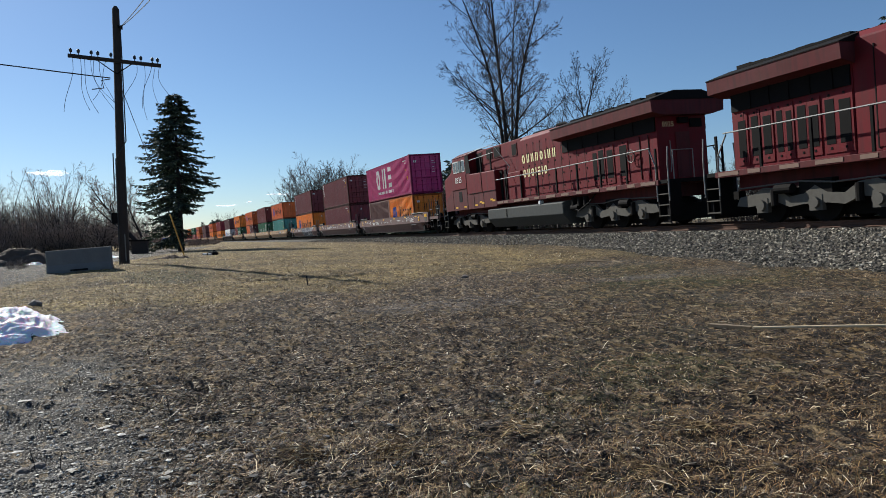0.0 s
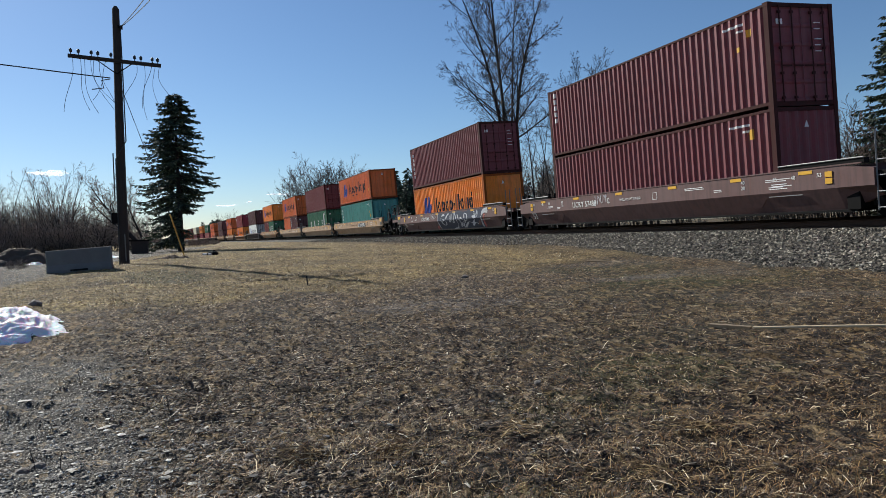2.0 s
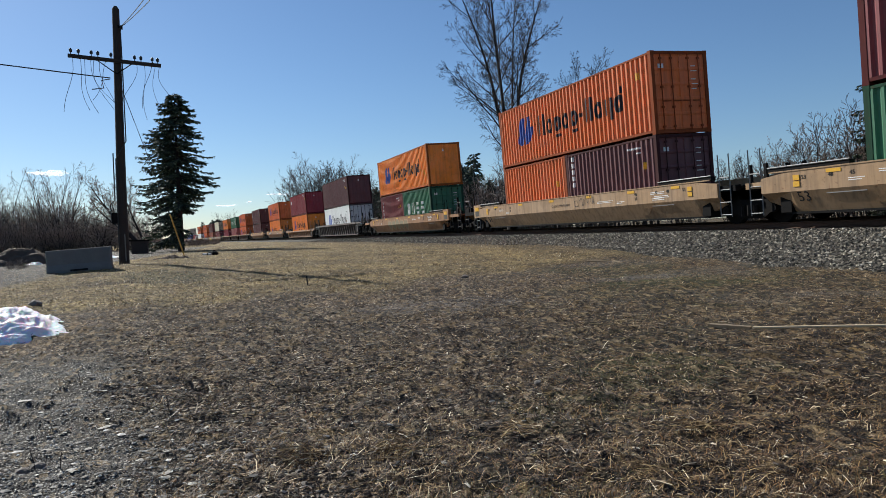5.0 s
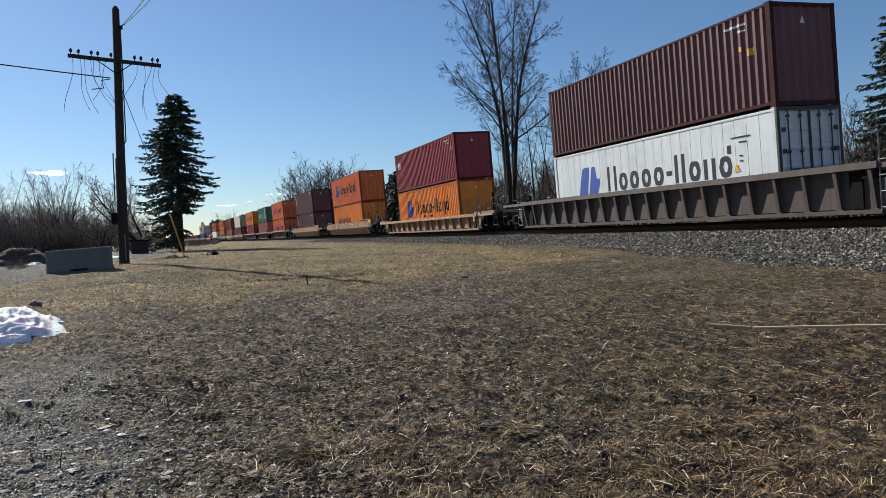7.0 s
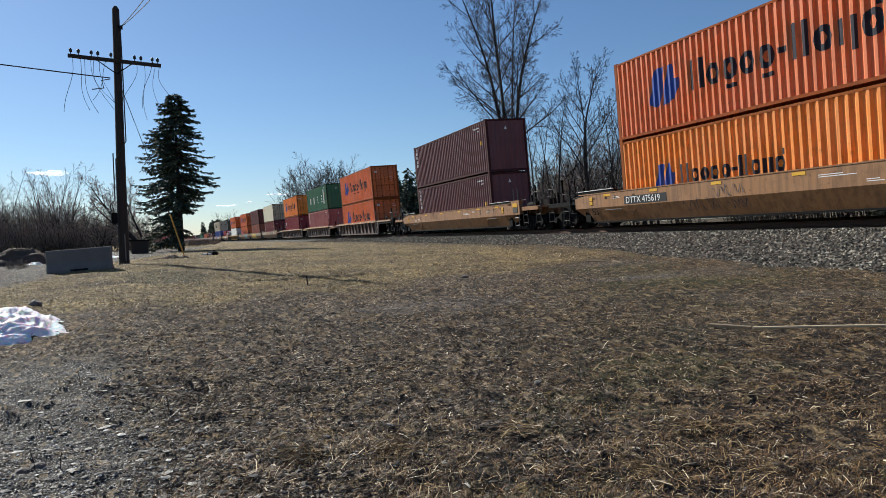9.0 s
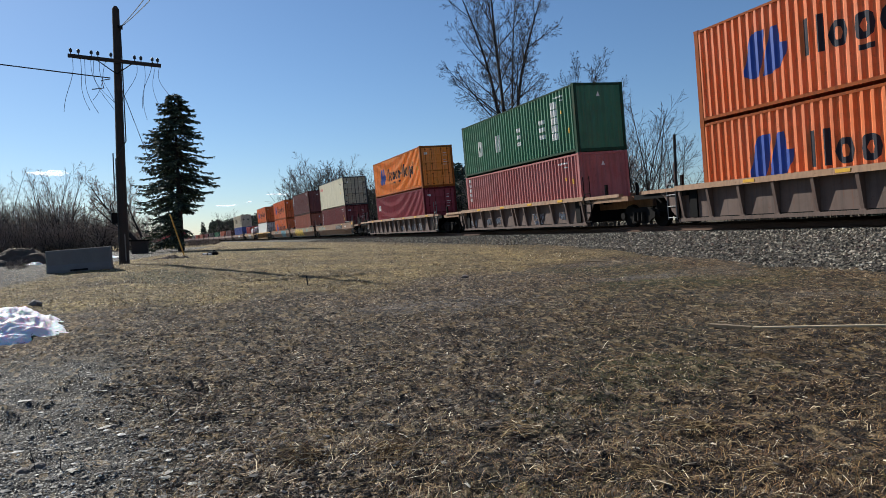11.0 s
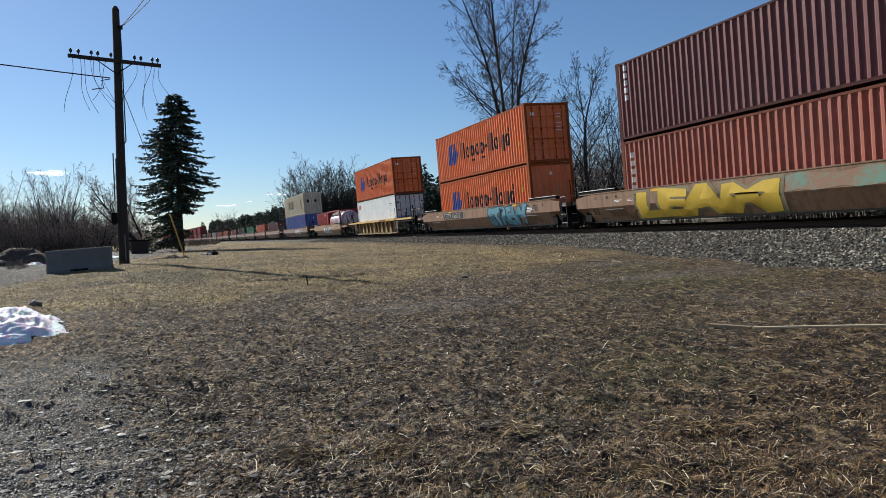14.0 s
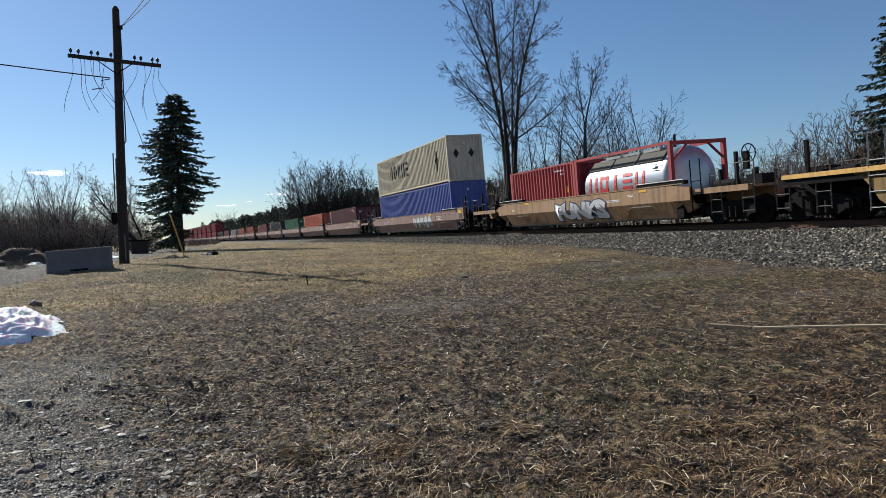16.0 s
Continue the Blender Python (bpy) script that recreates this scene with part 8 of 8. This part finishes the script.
def gravel_bits(name, label, n, r0, r1, seed, size, keep, mat, flat=0.5):
    x, y, r, rng = wedge(n, r0, r1, seed)
    k = keep(x, y, rng)
    x, y = x[k], y[k]
    n = len(x)
    z = surface(x, y)
    base = np.array([(1, 0, 0), (-1, 0, 0), (0, 1, 0), (0, -1, 0), (0, 0, 1), (0, 0, -1)], float)
    tri = np.array([(0, 2, 4), (2, 1, 4), (1, 3, 4), (3, 0, 4), (2, 0, 5), (1, 2, 5), (3, 1, 5), (0, 3, 5)])
    s = size[0] + (size[1] - size[0]) * rng.rand(n) ** 3
    shape = base[None] * (0.6 + 0.8 * rng.rand(n, 6, 1)) * s[:, None, None]
    a = rng.rand(n) * 6.283
    c, q = np.cos(a)[:, None], np.sin(a)[:, None]
    V = np.stack([shape[:, :, 0] * c - shape[:, :, 1] * q, shape[:, :, 0] * q + shape[:, :, 1] * c, shape[:, :, 2] * flat], -1)
    V += np.stack([x, y, z + s * 0.15], -1)[:, None, :]
    F = (tri[None] + (np.arange(n) * 6)[:, None, None]).reshape(-1, 3)
    me = bpy.data.meshes.new(name)
    me.from_pydata(V.reshape(-1, 3).tolist(), [], F.tolist())
    me.materials.append(mat)
    ob = new(name, me)
    tagged(ob, label, "gravel", kind="stuff")


def chips(name, label, n, r0, r1, seed, length, keep, mat, wide=(0.09, 0.3)):
    """Flat ridged splinters that lie about at a slight tilt."""
    x, y, r, rng = wedge(n, r0, r1, seed)
    k = keep(x, y, rng)
    x, y = x[k], y[k]
    n = len(x)
    L = length[0] + (length[1] - length[0]) * rng.rand(n) ** 2.5
    W = L * (wide[0] + wide[1] * rng.rand(n) ** 2) + 0.002
    H = 0.35 * W + 0.002
    az, el, ro = rng.rand(n) * 6.283, rng.normal(0, 0.16, n), rng.normal(0, 0.3, n)
    d = np.stack([np.cos(az) * np.cos(el), np.sin(az) * np.cos(el), np.sin(el)], -1)
    s0 = np.stack([-np.sin(az), np.cos(az), np.zeros(n)], -1)
    u0 = np.cross(d, s0)
    s = s0 * np.cos(ro)[:, None] + u0 * np.sin(ro)[:, None]
    u = np.cross(d, s)
    c = np.stack([x, y, surface(x, y) + 0.004 + 0.25 * L * np.abs(np.sin(el)) + 0.2 * W * np.abs(np.sin(ro))], -1)
    d, s, u = d * L[:, None] / 2, s * W[:, None] / 2, u * H[:, None]
    V = np.stack([c - d - s, c - d + s, c + d + s * 0.7, c + d - s * 0.7, c - d * 0.7 + u + s * 0.3, c + d * 0.8 + u], 1)
    i = np.arange(n)[:, None] * 6
    F = (i + np.array([[0, 3, 5, 4]])).tolist() + (i + np.array([[2, 1, 4, 5]])).tolist() + (i + np.array([[0, 4, 1]])).tolist() + (i + np.array([[3, 2, 5]])).tolist()
    me = bpy.data.meshes.new(name)
    me.from_pydata(V.reshape(-1, 3).tolist(), [], F)
    me.materials.append(mat)
    ob = new(name, me)
    tagged(ob, label, "litter", kind="stuff")


chips("bark_chips", "broken stalks and bark chips on the churned soil", 95000, 2.2, 18, 55, (0.006, 0.045), on_churned, CHIP)
chips("scattered_chips", "broken stalks and chips among the stubble", 18000, 2.2, 18, 56, (0.006, 0.04), grassy, CHIP)
GRIT = litter_material("grey gravel bits", [(0.0, (44, 40, 36)), (0.5, (122, 116, 106)), (0.88, (184, 177, 164)), (1.0, (236, 230, 218))])
gravel_bits("gravel", "loose grey gravel on the lane", 110000, 2.2, 9.5, 51, (0.002, 0.012), lambda x, y, rng: (lane_here(x, y) < 0.5 * rng.rand(len(x))) & (x > -8.1), GRIT)
gravel_bits("flat_chips", "flat slate chips scattered over the lane edge", 5000, 2.3, 9, 53, (0.01, 0.032), lambda x, y, rng: (lane_here(x, y) < 1.0 * rng.rand(len(x))) & (x > -8.1), GRIT, 0.22)
chips("matted_stalks", "matted broken stalks lying over the soil", 34000, 4.5, 24, 57, (0.015, 0.09), grassy, MATTED, (0.04, 0.06))
chips("matted_chips", "dark and pale splinters over the churned soil", 26000, 5.0, 18, 58, (0.015, 0.08), on_churned, MATTED, (0.08, 0.16))
gravel_bits("clods", "small dark clods and chips in the stubble", 20000, 2.2, 18, 52, (0.004, 0.016), off_lane, litter_material("soil clods", [(0.0, (34, 26, 18)), (0.8, (80, 64, 46)), (1.0, (150, 134, 108))]), 0.7)


# ---------------------------------------------------------------- tufts and stalks
def straw_tuft(x, y, r, n, seed):
    """A loose handful of pale mown stalks, half matted together."""
    rng = random.Random(seed)
    V, F = [], []
    z0 = float(surface(np.array(x), np.array(y)))
    lie = rng.random() * 6.283
    for k in range(n):
        a, d = rng.random() * 6.283, r * rng.random() ** 0.6
        p = Vector((x + d * math.cos(a), y + d * math.sin(a), z0 + 0.004 + 0.035 * rng.random() * (1 - d / r)))
        t = lie + rng.gauss(0, 0.9)
        e = rng.uniform(-0.05, 0.35)
        step = Vector((math.cos(t) * math.cos(e), math.sin(t) * math.cos(e), math.sin(e))) * rng.uniform(0.05, 0.16)
        sag = Vector((0, 0, -0.02))
        fast_tube(V, F, [p - step * 0.5 + sag * 0.2, p, p + step * 0.5 + sag * 0.5], 0.0022, 0.0014, 3)
    me = list_mesh("straw_tuft", V, F, DRY)
    ob = new("straw_tuft", me)
    tagged(ob, "matted tuft of pale straw on the soil", "straw", "straw tufts", "stuff")


for k, (x, y, r, n) in enumerate(((-3.5, 0.44, 0.13, 240), (-3.36, 0.88, 0.18, 260), (-3.62, 0.98, 0.14, 90), (-3.91, 0.95, 0.12, 60), (-3.38, 1.57, 0.16, 80), (-4.53, 3.12, 0.2, 60), (-2.5, 1.9, 0.14, 70), (-4.4, 2.0, 0.16, 60), (-3.0, 2.5, 0.16, 70), (-5.6, 1.5, 0.2, 50))):
    straw_tuft(x, y, r, n, 300 + k)
rs = random.Random(99)
for x, y, h in ((-6.08, -0.93, 0.16), (-4.84, -0.23, 0.13), (-3.98, -0.84, 0.12), (-3.87, -0.71, 0.1), (-3.81, 1.47, 0.12), (-9.99, 1.2, 0.22), (-6.15, 2.06, 0.15), (-7.4, 0.6, 0.18), (-5.2, 0.3, 0.12), (-8.6, 2.8, 0.2), (-11.5, 0.2, 0.25)):
    x0, y0, z0 = on_ground(x, y, -0.02)
    dx, dy = rs.uniform(-0.03, 0.03), rs.uniform(-0.03, 0.03)
    stick("weed_stalk", "thin dead weed stalk standing in the soil", [(x0, y0, z0), (x0 + dx * 0.4, y0 + dy * 0.4, z0 + h * 0.6), (x0 + dx, y0 + dy, z0 + h)], 0.0022, POLE_WOOD, "weed")


# ---------------------------------------------------------------- clouds
def cloud(x, y, z, w, h, seed, n):
    """A small far cloud: flattened puffs melted into one mesh."""
    rng = random.Random(seed)
    bm = bmesh.new()
    for k in range(n):
        u = (k + 0.5) / n
        r = h * (0.35 + 0.65 * math.sin(u * math.pi)) * rng.uniform(0.7, 1.1)
        m = Matrix.Translation((rng.uniform(-20, 20), (u - 0.5) * w, rng.uniform(-0.2, 0.2) * h)) @ Matrix.Diagonal((1.5, w / n / h * 1.6, 0.55, 1))
        bmesh.ops.create_icosphere(bm, subdivisions=2, radius=r, matrix=m)
    for v in bm.verts:
        v.co += Vector((0, 0, 1)) * noise.noise(v.co * 0.03) * h * 0.35
    me = bpy.data.meshes.new("cloud")
    bm.to_mesh(me)
    bm.free()
    me.materials.append(CLOUD)
    me.shade_smooth()
    ob = new("cloud", me)
    ob.location = (x, y, z)
    tagged(ob, "small white fair-weather cloud low in the sky", "cloud", "clouds", "structure")


mc = Mat("white cloud", 1.0)
tr = mc.n.new("ShaderNodeBsdfTransparent")
mx = mc.n.new("ShaderNodeMixShader")
# a glow of its own replaces sunlight scattered inside the cloud
mc.b.inputs["Emission Color"].default_value, mc.b.inputs["Emission Strength"].default_value = (0.9, 0.95, 1.0, 1.0), 0.55
mc.color((0.95, 0.96, 1.0, 1.0))
wisp = mc.n.new("ShaderNodeTexNoise")
wisp.inputs["Scale"].default_value, wisp.inputs["Detail"].default_value = 0.05, 3.0
thin = mc.n.new("ShaderNodeMapRange")
thin.inputs["From Min"].default_value, thin.inputs["From Max"].default_value = 0.35, 0.62
thin.inputs["To Min"].default_value, thin.inputs["To Max"].default_value = 0.3, 0.95
pos = mc.n.new("ShaderNodeTexCoord")
mc.l.new(pos.outputs["Object"], wisp.inputs["Vector"])
mc.l.new(wisp.outputs[0], thin.inputs["Value"])
mc.l.new(thin.outputs[0], mx.inputs[0])
mc.l.new(mc.b.outputs[0], mx.inputs[1])
mc.l.new(tr.outputs[0], mx.inputs[2])
mc.l.new(mx.outputs[0], mc.n["Material Output"].inputs["Surface"])
CLOUD = mc.m
cloud(-2954, -521, 290, 141, 17, 1, 9)
cloud(-2997, 125, 147, 85, 6, 2, 6)
cloud(-2992, 218, 159, 30, 5, 3, 4)
cloud(-2981, 341, 189, 101, 6, 4, 6)


# ---------------------------------------------------------------- what moves
def motions():
    for ob, xc, m in MOVERS:
        walk(ob, [(float(t), track_pose(xc + run(t)) @ m) for t in range(17)])


motions()
